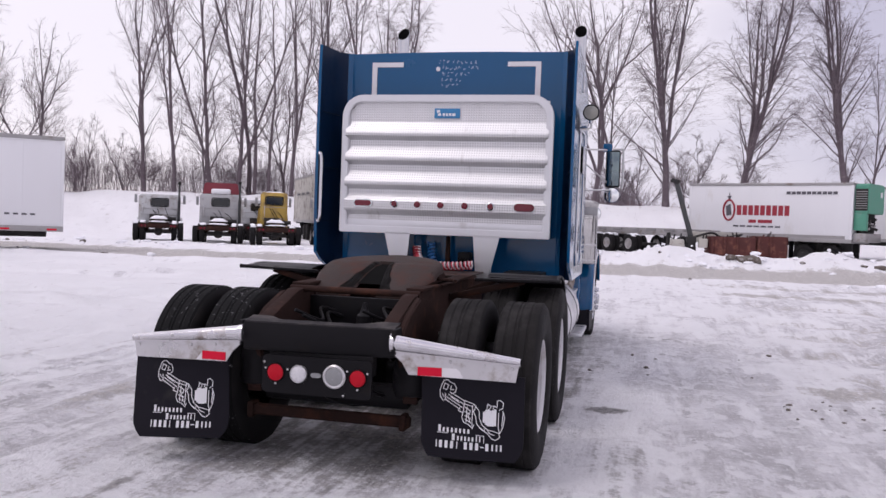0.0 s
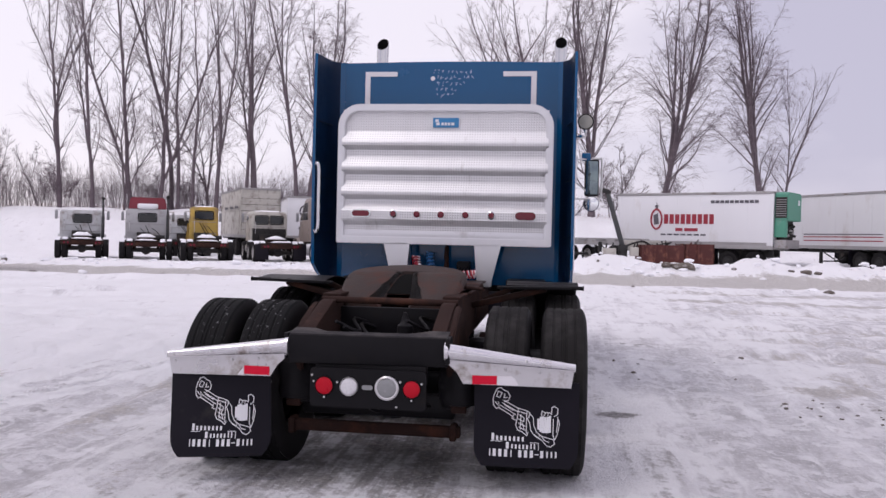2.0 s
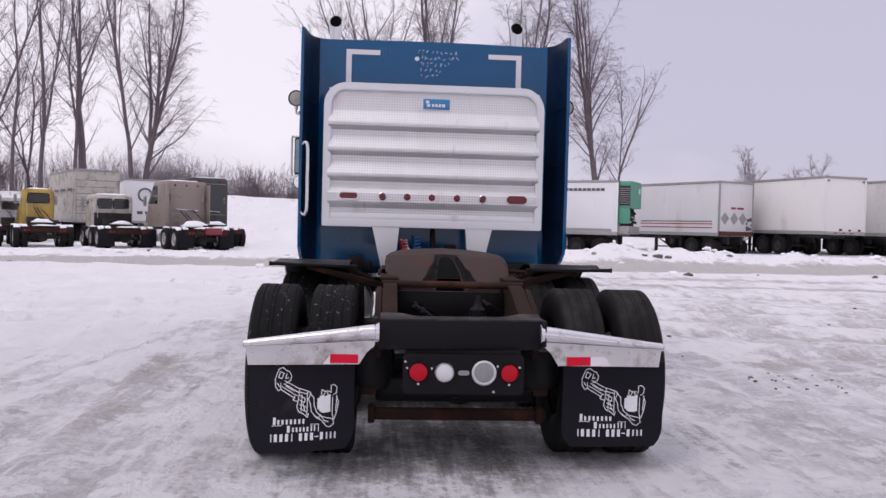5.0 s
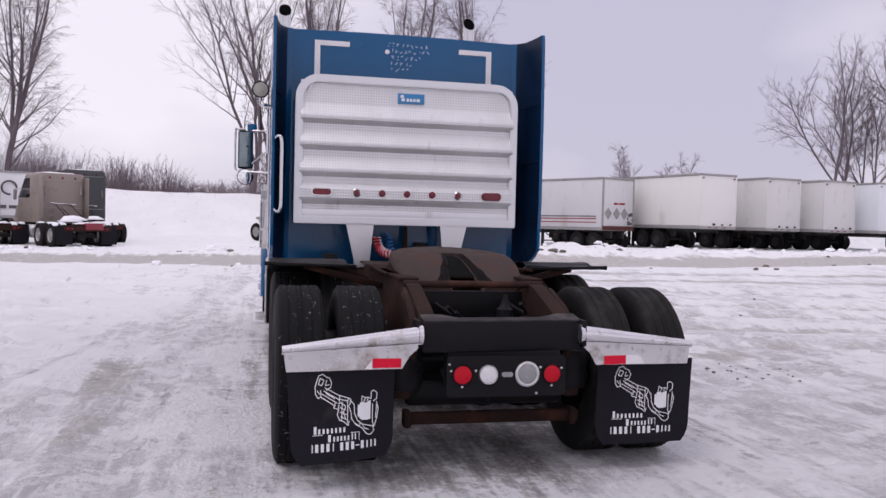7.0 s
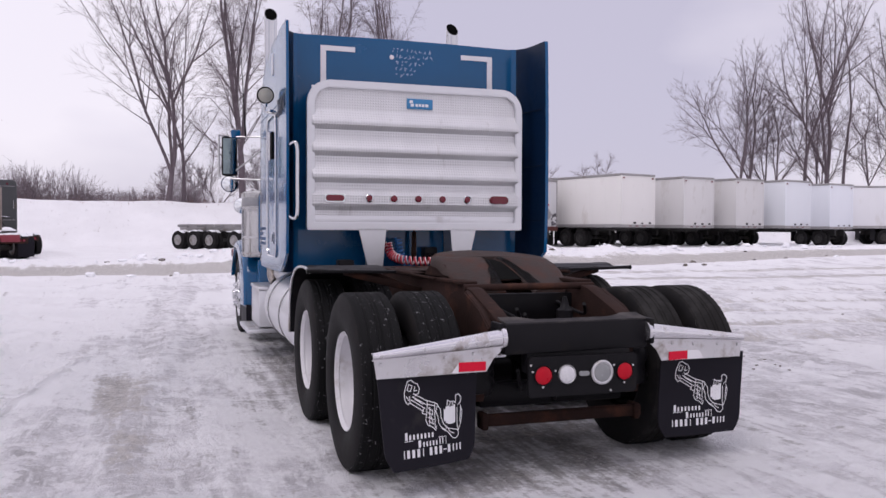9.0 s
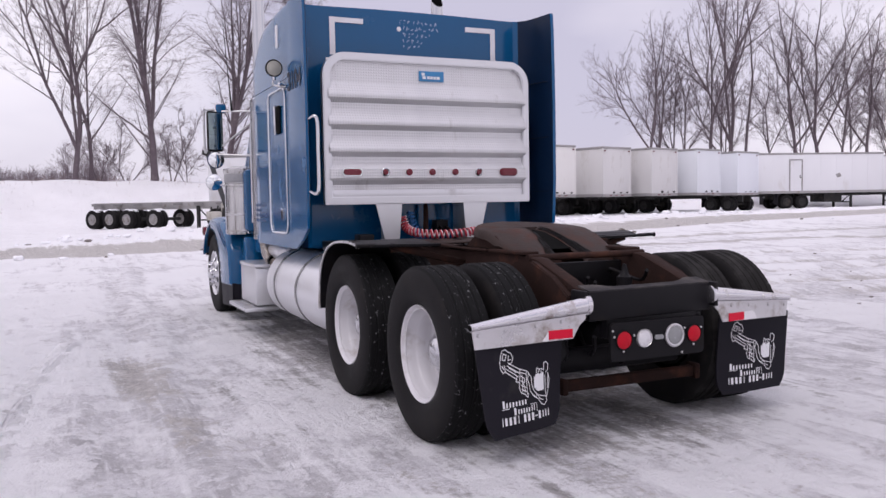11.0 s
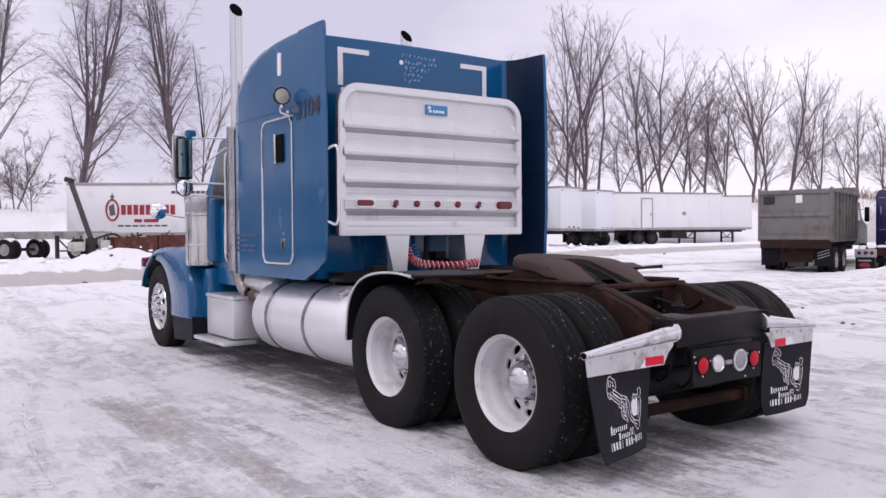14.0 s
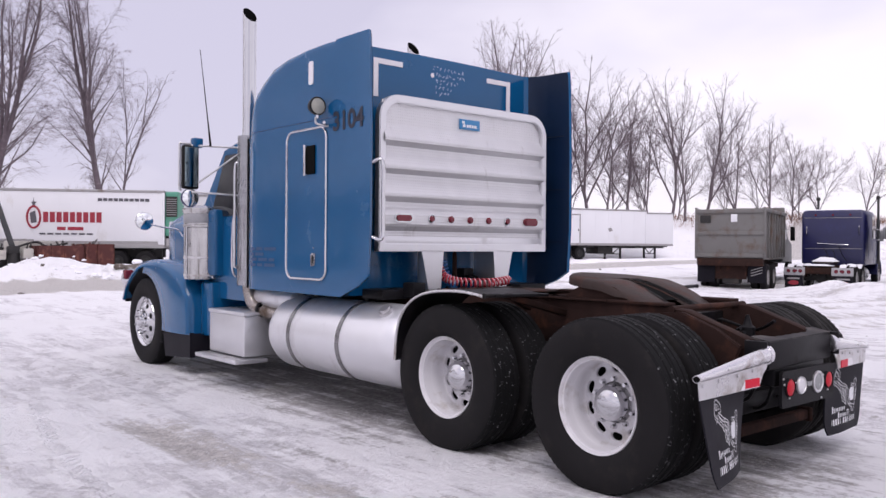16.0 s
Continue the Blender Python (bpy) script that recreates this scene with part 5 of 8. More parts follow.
    for i, x in enumerate((-0.458, -0.235, -0.012, 0.215, 0.452)):
        bm = B()
        R = 0.037 if i in (0, 4) else 0.030
        rev(bm, [(R, 0.0), (R, -0.010), (R - 0.006, -0.014), (0.024, -0.010)], (x, yl, zl), "y", 24, caps=True)
        lamp = part("marker_lamp", bm, CHROME if i in (0, 4) else DARK_RED, frame_part)
        bm = B()
        rev(bm, [(0.026, -0.008), (0.022, -0.020), (0.001, -0.023)], (x, yl, zl), "y", 20, caps=True)
        part("lens", bm, DARK_RED, lamp)
    # tapering legs, channel shaped
    for s in (-1, 1):
        bm = B()
        f = lambda x: s * x
        prism(bm, [(f(0.545), 1.38), (f(0.30), 1.38), (f(0.335), 1.0), (f(0.455), 1.0)], "y", y - 0.028, y - 0.018)
        prism(bm, [(8.505, 1.385), (8.80, 1.385), (8.80, 0.98), (8.505, 0.98)], "x", *sorted((f(0.335), f(0.345))))
        prism(bm, [(8.505, 1.38), (8.62, 1.38), (8.62, 1.0), (8.505, 1.0)], "x", *sorted((f(0.45), f(0.46))))
        part("rack_leg", bm, ALU, frame_part, "tapering aluminium leg")


headache_rack()


def coil(bm, path, turns, r, tr):
    pts = smooth_path(path, 24)
    out, u = [], None
    n = len(pts)
    for i, p in enumerate(pts):
        d = (pts[min(i + 1, n - 1)] - pts[max(i - 1, 0)]).normalized()
        u = d.orthogonal().normalized() if u is None else (u - d * u.dot(d)).normalized()
        out.append((p, u.copy(), d.cross(u)))
    res = []
    m = turns * 10
    for k in range(m + 1):
        f = k / m * (n - 1)
        i = min(int(f), n - 2)
        p = out[i][0].lerp(out[i + 1][0], f - i)
        a = 2 * math.pi * k / 10
        res.append(p + (out[i][1] * math.cos(a) + out[i][2] * math.sin(a)) * r)
    tube(bm, res, tr, 6)


def hoses():
    path = [(-0.26, 8.62, 1.26), (-0.235, 8.58, 1.16), (-0.16, 8.50, 1.115), (0.0, 8.42, 1.10), (0.18, 8.36, 1.105), (0.33, 8.34, 1.12)]
    for k, mat in ((0, RED_HOSE), (1, PALE_HOSE)):
        bm = B()
        coil(bm, [Vector(p) + Vector((0.006 * k, 0, 0.004 * k)) for p in path], 22, 0.034 - 0.004 * k, 0.0085)
        part("coiled_hose", bm, mat, TRUCK, "coiled red and white air hose")
    bm = B()
    coil(bm, [(-0.14, 8.70, 1.30), (-0.13, 8.68, 1.2), (-0.10, 8.66, 1.10), (-0.06, 8.60, 1.06)], 10, 0.032, 0.009)
    part("coiled_hose", bm, BLUE_HOSE, TRUCK, "coiled blue air hose")
    bm = B()
    cyl(bm, (0.02, 8.72, 1.06), (0.02, 8.72, 1.36), 0.026, 0.02, 10)
    cyl(bm, (0.02, 8.72, 1.30), (0.02, 8.72, 1.40), 0.012, n=8)
    part("hose_holder", bm, RUST, TRUCK, "rusty hose holder")
    bm = B()
    box(bm, 0.12, 0.24, 8.70, 8.82, 1.08, 1.22, 0.01)
    for x in (0.15, 0.21):
        cyl(bm, (x, 8.70, 1.15), (x, 8.62, 1.13), 0.018, n=10)
    part("coupling_box", bm, BLACK, TRUCK)
    for k in range(4):
        bm = B()
        x = -0.3 + 0.2 * k
        tube(bm, smooth_path([(x, 8.7, 1.05), (x + 0.05, 8.5, 0.98), (x - 0.04, 8.2, 1.06), (x + 0.05, 7.8, 1.0)], 6), 0.012, 6)
        part("cable", bm, BLACK, TRUCK)
    # dark deck items under the sleeper
    for q in ((-0.95, -0.55, 8.5, 8.8, 0.98, 1.06), (0.6, 0.95, 8.45, 8.8, 0.98, 1.07), (-0.75, -0.62, 8.35, 8.5, 1.0, 1.12)):
        bm = B()
        box(bm, *q, 0.01)
        part("deck_plate", bm, BLACK, TRUCK, "black deck plate")
    bm = B()
    box(bm, -0.42, 0.42, 7.75, 8.45, 1.046, 1.06, 0.004)
    part("deck_step", bm, GREASE, TRUCK)


hoses()


def side_gear():
    for s in (-1, 1):
        # fuel tank with domed ends, straps and a cap
        cx, cz, R = s * 0.865, 0.615, 0.335
        bm = B()
        rev(bm, [(0.02, -0.985), (0.14, -0.97), (0.22, -0.935), (0.28, -0.885), (0.318, -0.82), (R, -0.73), (R, 0.9), (0.31, 0.97), (0.25, 1.01), (0.16, 1.03), (0.02, 1.035)], (cx, 9.0, cz), "y", 56, caps=True)
        tank = part("fuel_tank", bm, TANK, TRUCK, "polished aluminium fuel tank")
        for y in (8.80, 9.58):
            bm = B()
            rev(bm, [(R + 0.001, -0.026), (R + 0.007, -0.024), (R + 0.007, 0.024), (R + 0.001, 0.026)], (cx, y, cz), "y", 56)
            part("strap", bm, STRAP, tank, "dark steel strap")
            bm = B()
            box(bm, cx - s * 0.0 - 0.04, cx + 0.04, y - 0.03, y + 0.03, cz + R - 0.005, cz + R + 0.05, 0.01)
            part("strap_bracket", bm, BLACK, tank)
        bm = B()
        d = Vector((s * 0.55, 0, 0.835))
        c = Vector((cx, 8.32, cz)) + d * R
        cyl(bm, c - d * 0.01, c + d * 0.03, 0.06, n=20)
        cyl(bm, c + d * 0.03, c + d * 0.045, 0.045, n=20)
        part("filler_cap", bm, STEEL, tank)
        # box with step
        bm = B()
        edge = 1.20 if s < 0 else 1.08
        box(bm, *sorted((s * edge, s * 0.72)), 10.40, 11.16, 0.33, 0.725, 0.012)
        bx = part("battery_box", bm, ALU, TRUCK, "bare aluminium battery box")
        bm = B()
        box(bm, *sorted((s * (edge + 0.01), s * 0.72)), 10.39, 11.17, 0.725, 0.765, 0.01)
        part("lid", bm, ALU, bx)
        bm = B()
        box(bm, *sorted((s * (edge + 0.13), s * 0.98)), 10.33, 11.22, 0.275, 0.315, 0.006)
        step = part("step", bm, ALU, bx, "ribbed aluminium step")
        for i in range(7):
            bm = B()
            y = 10.36 + i * 0.122
            box(bm, *sorted((s * (edge + 0.11), s * (edge + 0.015))), y, y + 0.05, 0.316, 0.322, 0.002)
            part("tread_rib", bm, STEEL, step)
        # small bright cylinder and elbow behind the box
        bm = B()
        rev(bm, [(0.02, -0.36), (0.085, -0.34), (0.1, -0.30), (0.1, 0.34), (0.085, 0.38), (0.02, 0.40)], (s * 0.93, 10.2, 0.90), "y", 24, caps=True)
        part("air_dryer_tank", bm, TANK, TRUCK)
        bm = B()
        tube(bm, smooth_path([(s * 1.03, 10.63, 1.25), (s * 1.03, 10.63, 1.0), (s * 1.02, 10.56, 0.84), (s * 0.98, 10.38, 0.77), (s * 0.9, 10.1, 0.74)], 6), 0.065, 16)
        part("exhaust_elbow", bm, HEATED, TRUCK, "heat-stained exhaust elbow")
        bm = B()
        rev(bm, [(0.072, -0.03), (0.078, -0.02), (0.078, 0.02), (0.072, 0.03)], (s * 0.99, 10.42, 0.785), "y", 20)
        part("clamp", bm, BLACK, TRUCK)
        # stack with slanted mouth
        bm = B()
        x, y = s * 1.045, 10.62
        ring = lambda z, r, slant=0.0: [(x + r * math.cos(a), y + r * math.sin(a), z + slant * math.sin(a)) for a in [2 * math.pi * k / 24 for k in range(24)]]
        loft(bm, [ring(1.1, 0.066), ring(3.0, 0.066), ring(3.50, 0.066), ring(3.715, 0.070, 0.08), ring(3.715, 0.066, 0.08)], caps=False)
        stack = part("exhaust_pipe", bm, CHROME, TRUCK, "tall chrome exhaust stack")
        bm = B()
        loft(bm, [ring(3.714, 0.0655, 0.08), ring(3.62, 0.062, 0.05), ring(3.50, 0.06), ring(3.49, 0.002)], caps=False)
        part("mouth", bm, INSIDE, stack, "sooty mouth")
        bm = B()
        rings = []
        for z in np.linspace(1.02, 2.50, 24):
            rings.append([(x + s * 0.0 + 0.112 * math.cos(a), y + 0.112 * math.sin(a), z) for a in [radians(-125 + 250 * k / 14) + (0 if s > 0 else math.pi) for k in range(15)]])
        loft(bm, rings, caps=False, closed=False)
        bmesh.ops.solidify(bm, geom=bm.faces[:], thickness=0.004)
        part("heat_guard", bm, CHROME, stack, "chrome heat guard")
        bm = B()
        box(bm, *sorted((s * 1.12, s * 1.135)), 10.47, 10.49, 1.0, 2.46, 0.004)
        part("guard_edge", bm, BLACK, stack)


side_gear()


def cab():
    w = 1.0
    prof = [(10.38, 0.85), (10.38, 2.44), (10.5, 2.52), (11.0, 2.52), (11.25, 2.47), (11.72, 1.92), (11.78, 1.85), (11.78, 0.85)]
    bm = B()
    rings = []
    for x in (-w, -w + 0.05, -w + 0.12, w - 0.12, w - 0.05, w):
        k = 0.06 if abs(x) > w - 0.01 else (0.02 if abs(x) > w - 0.06 else 0)
        rings.append([(x, y, z - (k if z > 1.9 else 0)) for y, z in prof])
    loft(bm, rings)
    body = part("cab", bm, BLUE, TRUCK, "blue painted cab")
    bm = B()
    prism(bm, [(-0.9, 1.92), (0.9, 1.92), (0.82, 2.42), (-0.82, 2.42)], "y", 0, 0.01)
    for v in bm.verts:
        f = (v.co.z - 1.92) / 0.5
        v.co.y += 11.735 - 0.42 * f
        v.co.z += 0.01
    part("windscreen", bm, GLASS, body, "dark windscreen")
    for s in (-1, 1):
        bm = B()
        prism(bm, [(10.66, 1.72), (11.55, 1.72), (11.22, 2.36), (10.66, 2.36)], "x", *sorted((s * 0.995, s * 1.008)))
        part("side_window", bm, GLASS, body, "dark side window")
        bm = B()
        tube(bm, smooth_path([(s * 1.0, 10.72, 2.2), (s * 1.10, 10.74, 2.24), (s * 1.13, 10.75, 2.18), (s * 1.13, 10.75, 1.8), (s * 1.13, 10.75, 1.3), (s * 1.12, 10.75, 1.2), (s * 1.0, 10.75, 1.19)], 5), 0.016, 10)
        part("grab_handle", bm, CHROME, body, "chrome grab handle")
        bm = B()
        tube(bm, smooth_path([(s * 1.0, 10.85, 1.75), (s * 1.08, 10.86, 1.72), (s * 1.1, 10.86, 1.3), (s * 1.08, 10.86, 1.12), (s * 1.0, 10.86, 1.1)], 5), 0.014, 10)
        part("door_handle_rail", bm, CHROME, body)
        # mirror with arms
        mx, my = s * 1.45, 11.08
        bm = B()
        box(bm, mx - 0.085, mx + 0.085, my - 0.02, my + 0.055, 1.98, 2.42, 0.022)
        mirror = part("door_mirror", bm, BLACK, TRUCK, "tall door mirror with round spot mirror")
        bm = B()
        box(bm, mx - 0.072, mx + 0.072, my - 0.026, my - 0.018, 2.0, 2.40, 0.003)
        part("mirror_glass", bm, MIRROR_DARKENED, mirror, "mirror glass")
        bm = B()
        rev(bm, [(0.085, 0.0), (0.095, 0.015), (0.08, 0.06), (0.02, 0.085)], (mx + s * 0.0, my, 1.89), "y", 24, caps=False)
        part("spot_mirror", bm, NAVY, mirror, "round blue spot mirror")
        bm = B()
        rev(bm, [(0.085, 0.0), (0.06, -0.012), (0.03, -0.018), (0.001, -0.02)], (mx, my, 1.89), "y", 24)
        part("spot_glass", bm, MIRROR, mirror)
        bm = B()
        box(bm, mx - s * 0.07 - 0.055, mx - s * 0.07 + 0.055, my - 0.03, my + 0.06, 2.40, 2.50, 0.02)
        part("mirror_cap", bm, BLUE, mirror, "blue lamp on the mirror")
        bm = B()
        tube(bm, smooth_path([(mx + s * 0.10, my, 1.98), (mx + s * 0.115, my, 2.0), (mx + s * 0.115, my, 2.40), (mx + s * 0.09, my, 2.43), (mx, my, 2.43)], 4), 0.013, 8)
        tube(bm, [(mx, my, 2.42), (s * 1.0, 10.95, 2.42)], 0.010, 8)
        tube(bm, [(mx, my, 1.95), (s * 1.0, 10.95, 1.93)], 0.010, 8)
        tube(bm, [(mx - s * 0.02, my, 2.0), (s * 1.0, 10.92, 2.36)], 0.009, 8)
        part("mirror_arm", bm, STEEL, mirror, "bright mirror arms")
        # hood mirror on a stalk
        bm = B()
        c = (s * 1.14, 13.08, 1.70)
        rev(bm, [(0.10, 0.0), (0.11, 0.01), (0.10, 0.05), (0.06, 0.085), (0.001, 0.10)], c, "y", 28)
        hood_mirror = part("hood_mirror", bm, CHROME, TRUCK, "round chrome hood mirror")
        bm = B()
        rev(bm, [(0.10, 0.0), (0.06, -0.02), (0.001, -0.03)], c, "y", 28)
        part("mirror_glass", bm, MIRROR, hood_mirror)
        bm = B()
        tube(bm, smooth_path([(c[0] - s * 0.08, c[1], c[2] - 0.04), (s * 0.92, 13.05, 1.63), (s * 0.76, 13.0, 1.60), (s * 0.70, 12.98, 1.52)], 5), 0.011, 8)
        part("stalk", bm, CHROME, hood_mirror)
        # air cleaner canister
        bm = B()
        c = (s * 1.06, 11.62, 0)
        rev(bm, [(0.02, 1.03), (0.15, 1.035), (0.2, 1.05), (0.205, 1.08), (0.205, 1.60), (0.215, 1.61), (0.215, 1.63), (0.205, 1.64), (0.205, 1.75), (0.22, 1.77), (0.22, 1.81), (0.12, 1.84), (0.02, 1.845)], c, "z", 40, caps=True)
        can = part("air_cleaner", bm, CAN, TRUCK, "chrome air cleaner canister")
        bm = B()
        rev(bm, [(0.207, -0.012), (0.211, 0.0), (0.207, 0.012)], (c[0], c[1], 1.28), "z", 40)
        part("band", bm, STEEL, can)
        facing = radians(232) if s < 0 else radians(308)
        spot = lambda a, r: (c[0] + r * math.cos(facing + a), c[1] + r * math.sin(facing + a))
        bm = B()
        rev(bm, [(0.207, -0.05), (0.2095, -0.046), (0.2095, 0.046), (0.207, 0.05)], (c[0], c[1], 1.70), "z", 40)
        part("screen", bm, TRIM_GREY, can, "dull grey intake screen")
        bm = B()
        rev(bm, [(0.207, -0.010), (0.210, 0.0), (0.207, 0.010)], (c[0], c[1], 1.09), "z", 40)
        part("band", bm, STEEL, can)
        for a in (-0.72, 0.70):
            bm = B()
            tube(bm, [(*spot(a, 0.212), 1.06), (*spot(a, 0.212), 1.60)], 0.008, 8)
            part("rod", bm, CHROME, can)
        bm = B()
        box(bm, *sorted((s * 0.84, s * 1.10)), 11.27, 11.52, 1.08, 1.80, 0.05)
        part("intake", bm, BLUE, can, "blue intake housing")
    # antennas
    bm = B()
    tube(bm, [(-1.28, 10.99, 2.42), (-1.29, 11.04, 2.7), (-1.315, 11.17, 3.42)], [0.012, 0.006, 0.003], 6)
    part("antenna", bm, BLACK, TRUCK, "thin whip antenna")
    # hood
    bm = B()
    rings = []
    for y, hw, zt in ((11.76, 0.80, 1.90), (12.2, 0.72, 1.89), (12.8, 0.66, 1.86), (13.4, 0.62, 1.82), (13.62, 0.60, 1.78), (13.70, 0.56, 1.70)):
        half = [(hw, 0.8), (hw, 1.2), (hw, zt - 0.16)] + [(hw - 0.14 + 0.14 * math.cos(radians(a)), zt - 0.16 + 0.14 * math.sin(radians(a))) for a in (20, 45, 70, 90)] + [(0.25, zt), (0.0, zt + 0.012)]
        rings.append([(x, y, z) for x, z in half] + [(-x, y, z) for x, z in half[-2::-1]])
    loft(bm, rings)
    part("hood", bm, BLUE, TRUCK, "long blue hood", sharp=45)
    bm = B()
    box(bm, -0.56, 0.56, 13.70, 13.76, 0.8, 1.72, 0.02)
    part("grille", bm, CHROME, TRUCK, "chrome grille surround")
    bm = B()
    prism(bm, [(-1.0, 0.38), (1.0, 0.38), (1.0, 0.76), (-1.0, 0.76)], "y", 13.74, 13.86)
    bmesh.ops.bevel(bm, geom=bm.edges[:], offset=0.03, segments=2, affect="EDGES")
    part("front_bumper", bm, CHROME, TRUCK, "chrome front bumper")
    for s in (-1, 1):
        path = [(11.58, 0.46), (11.58, 0.62), (11.62, 0.85), (11.77, 1.03), (12.05, 1.16), (12.4, 1.235), (12.75, 1.24), (13.05, 1.19), (13.29, 1.07), (13.47, 0.92), (13.56, 0.76)]
        pts = smooth_path([(0, y, z) for y, z in path], 4)
        rings = []
        for i, p in enumerate(pts):
            d = (pts[min(i + 1, len(pts) - 1)] - pts[max(i - 1, 0)]).normalized()
            nn = Vector((0, -d.z, d.y))
            cross = [(0.66, 0.0), (1.0, 0.0), (1.17, -0.004), (1.225, -0.02), (1.25, -0.055), (1.25, -0.085), (1.22, -0.085), (1.19, -0.045), (1.0, -0.03), (0.66, -0.03)]
            rings.append([(s * x, p.y + nn.y * o, p.z + nn.z * o) for x, o in cross])
        bm = B()
        loft(bm, rings)
        fender = part("front_fender", bm, BLUE, TRUCK, "blue front fender", sharp=50)
        bm = B()
        loft(bm, [[(s * x, p.y * 0.985 + 12.72 * 0.015, p.z - 0.05) for x in (0.66, 1.2)] + [(s * x, p.y * 0.98 + 12.72 * 0.02, p.z - 0.06) for x in (1.2, 0.66)] for p in pts])
        part("fender_liner", bm, BLACK, fender, "black liner")
        # the flank swells from the fender's edge to the wheel arch
        outer = [(p.y + 0.015, p.z - 0.015) for p in pts if p.y < 12.75]
        rows = []
        for j in range(8):
            t = j / 7
            row = []
            for i, (oy, oz) in enumerate(outer):
                a = radians(186 - 98 * i / (len(outer) - 1))
                ay, az = STEER_Y + 0.575 * math.cos(a), 0.5 + 0.575 * math.sin(a)
                row.append((s * (1.205 + 0.045 * math.sin(math.pi * (0.12 + 0.74 * t))), oy + (ay - oy) * t, oz + (az - oz) * t))
            rows.append(row)
        rows.append([(s * 1.16, y, z) for _, y, z in rows[-1]])
        bm = B()
        loft(bm, rows, caps=False, closed=False)
        part("fender_skirt", bm, BLUE, fender, "blue fender flank", sharp=60)
        bm = B()
        prism(bm, [(11.585, 0.2), (12.24, 0.16), (12.30, 0.42), (11.585, 0.47)], "x", *sorted((s * 1.195, s * 1.222)))
        box(bm, *sorted((s * 0.72, s * 1.195)), 11.585, 11.60, 0.2, 0.47, 0.003)
        part("splash_flap", bm, RUBBER, fender)
        bm = B()
        box(bm, *sorted((s * 1.14, s * 1.25)), 13.42, 13.52, 0.98, 1.10, 0.02)
        part("turn_signal", bm, DARK_RED, fender, "amber-red turn signal")
        bm = B()
        rev(bm, [(0.11, 0.16), (0.125, 0.12), (0.12, 0.0), (0.09, -0.10), (0.03, -0.14)], (s * 1.06, 13.62, 0.98), "y", 24, caps=True)
        part("headlamp_pod", bm, CHROME, fender, "round chrome headlamp pod")
        bm = B()
        box(bm, *sorted((s * 0.62, s * 1.10)), 11.34, 11.62, 0.44, 1.02, 0.03)
        part("cowl_side", bm, BLUE, fender)
    bm = B()
    cyl(bm, (-1.0, STEER_Y, 0.5), (1.0, STEER_Y, 0.5), 0.06, n=12)
    part("front_axle", bm, BLACK, TRUCK)
    bm = B()
    box(bm, -0.34, 0.34, 10.9, 13.5, 0.6, 1.3, 0.05)
    part("engine_block", bm, BLACK, TRUCK)


cab()


# ---- the yard behind: trailers ----
BARK = surface("bark", (0.125, 0.098, 0.112), 0.9, 0.0, 0.3, 3, 0.5, 14, (0.19, 0.155, 0.17), 0.6, 2)
TWIG = surface("twigs", (0.175, 0.140, 0.158), 0.9, 0.0, 0.25, 2, 0.0)
WEED = surface("dry_weeds", (0.24, 0.145, 0.11), 0.9, 0.0, 0.35, 1.5, 0.0)
TRAILER_WHITE = surface("trailer_white", (0.72, 0.72, 0.74), 0.5, 0.0, 0.05, 0.7, 0.02, 8, (0.60, 0.58, 0.56), 0.66, 0.9, stretch=(1, 1, 0.35))
TRAILER_GREY = surface("trailer_pale_grey", (0.60, 0.60, 0.61), 0.5, 0.0, 0.06, 0.7, 0.02, 8, (0.46, 0.43, 0.40), 0.62, 0.9, stretch=(1, 1, 0.35))
TRIM = surface("weathered_trim", (0.34, 0.33, 0.33), 0.5, 0.5, 0.15, 2, 0.03, 30, (0.2, 0.16, 0.13), 0.62, 2)
UNDER = surface("dark_undercarriage", (0.02, 0.019, 0.019), 0.8, 0.0, 0.3, 3, 0.1, 20, (0.06, 0.045, 0.036), 0.62, 2)
RIM = surface("dull_rim", (0.33, 0.32, 0.32), 0.5, 0.3, 0.15, 6, 0.05, 30, (0.12, 0.08, 0.06), 0.6, 5)
GREEN = surface("faded_green", (0.07, 0.26, 0.18), 0.5, 0.0, 0.15, 1.5, 0.05, 20, (0.16, 0.30, 0.24), 0.62, 2)
SIGN_RED = surface("red_lettering", (0.30, 0.020, 0.038), 0.5, 0.0, 0.1, 3, 0.0)
SIGN_DARK = surface("dark_lettering", (0.09, 0.085, 0.10), 0.5, 0.0, 0.1, 3, 0.0)
YELLOW = surface("yellow_paint", (0.42, 0.28, 0.05), 0.5, 0.0, 0.15, 1.5, 0.03, 20, (0.20, 0.14, 0.07), 0.57, 2)
GREY_PAINT = surface("grey_paint", (0.36, 0.36, 0.37), 0.45, 0.0, 0.12, 1.5, 0.03, 20, (0.22, 0.20, 0.19), 0.62, 2)
PALE_PAINT = surface("pale_paint", (0.46, 0.47, 0.48), 0.45, 0.0, 0.15, 1.5, 0.03, 20, (0.24, 0.21, 0.19), 0.57, 2)
OLD_WHITE = surface("old_white_paint", (0.44, 0.42, 0.38), 0.5, 0.0, 0.15, 1.5, 0.03, 20, (0.18, 0.15, 0.13), 0.58, 2)
BROWN_PAINT = surface("taupe_paint", (0.225, 0.185, 0.165), 0.45, 0.0, 0.12, 1.2, 0.03, 20, (0.17, 0.13, 0.11), 0.62, 2)
MAROON = surface("maroon_paint", (0.20, 0.02, 0.035), 0.4, 0.0, 0.12, 1.2, 0.02, 20)
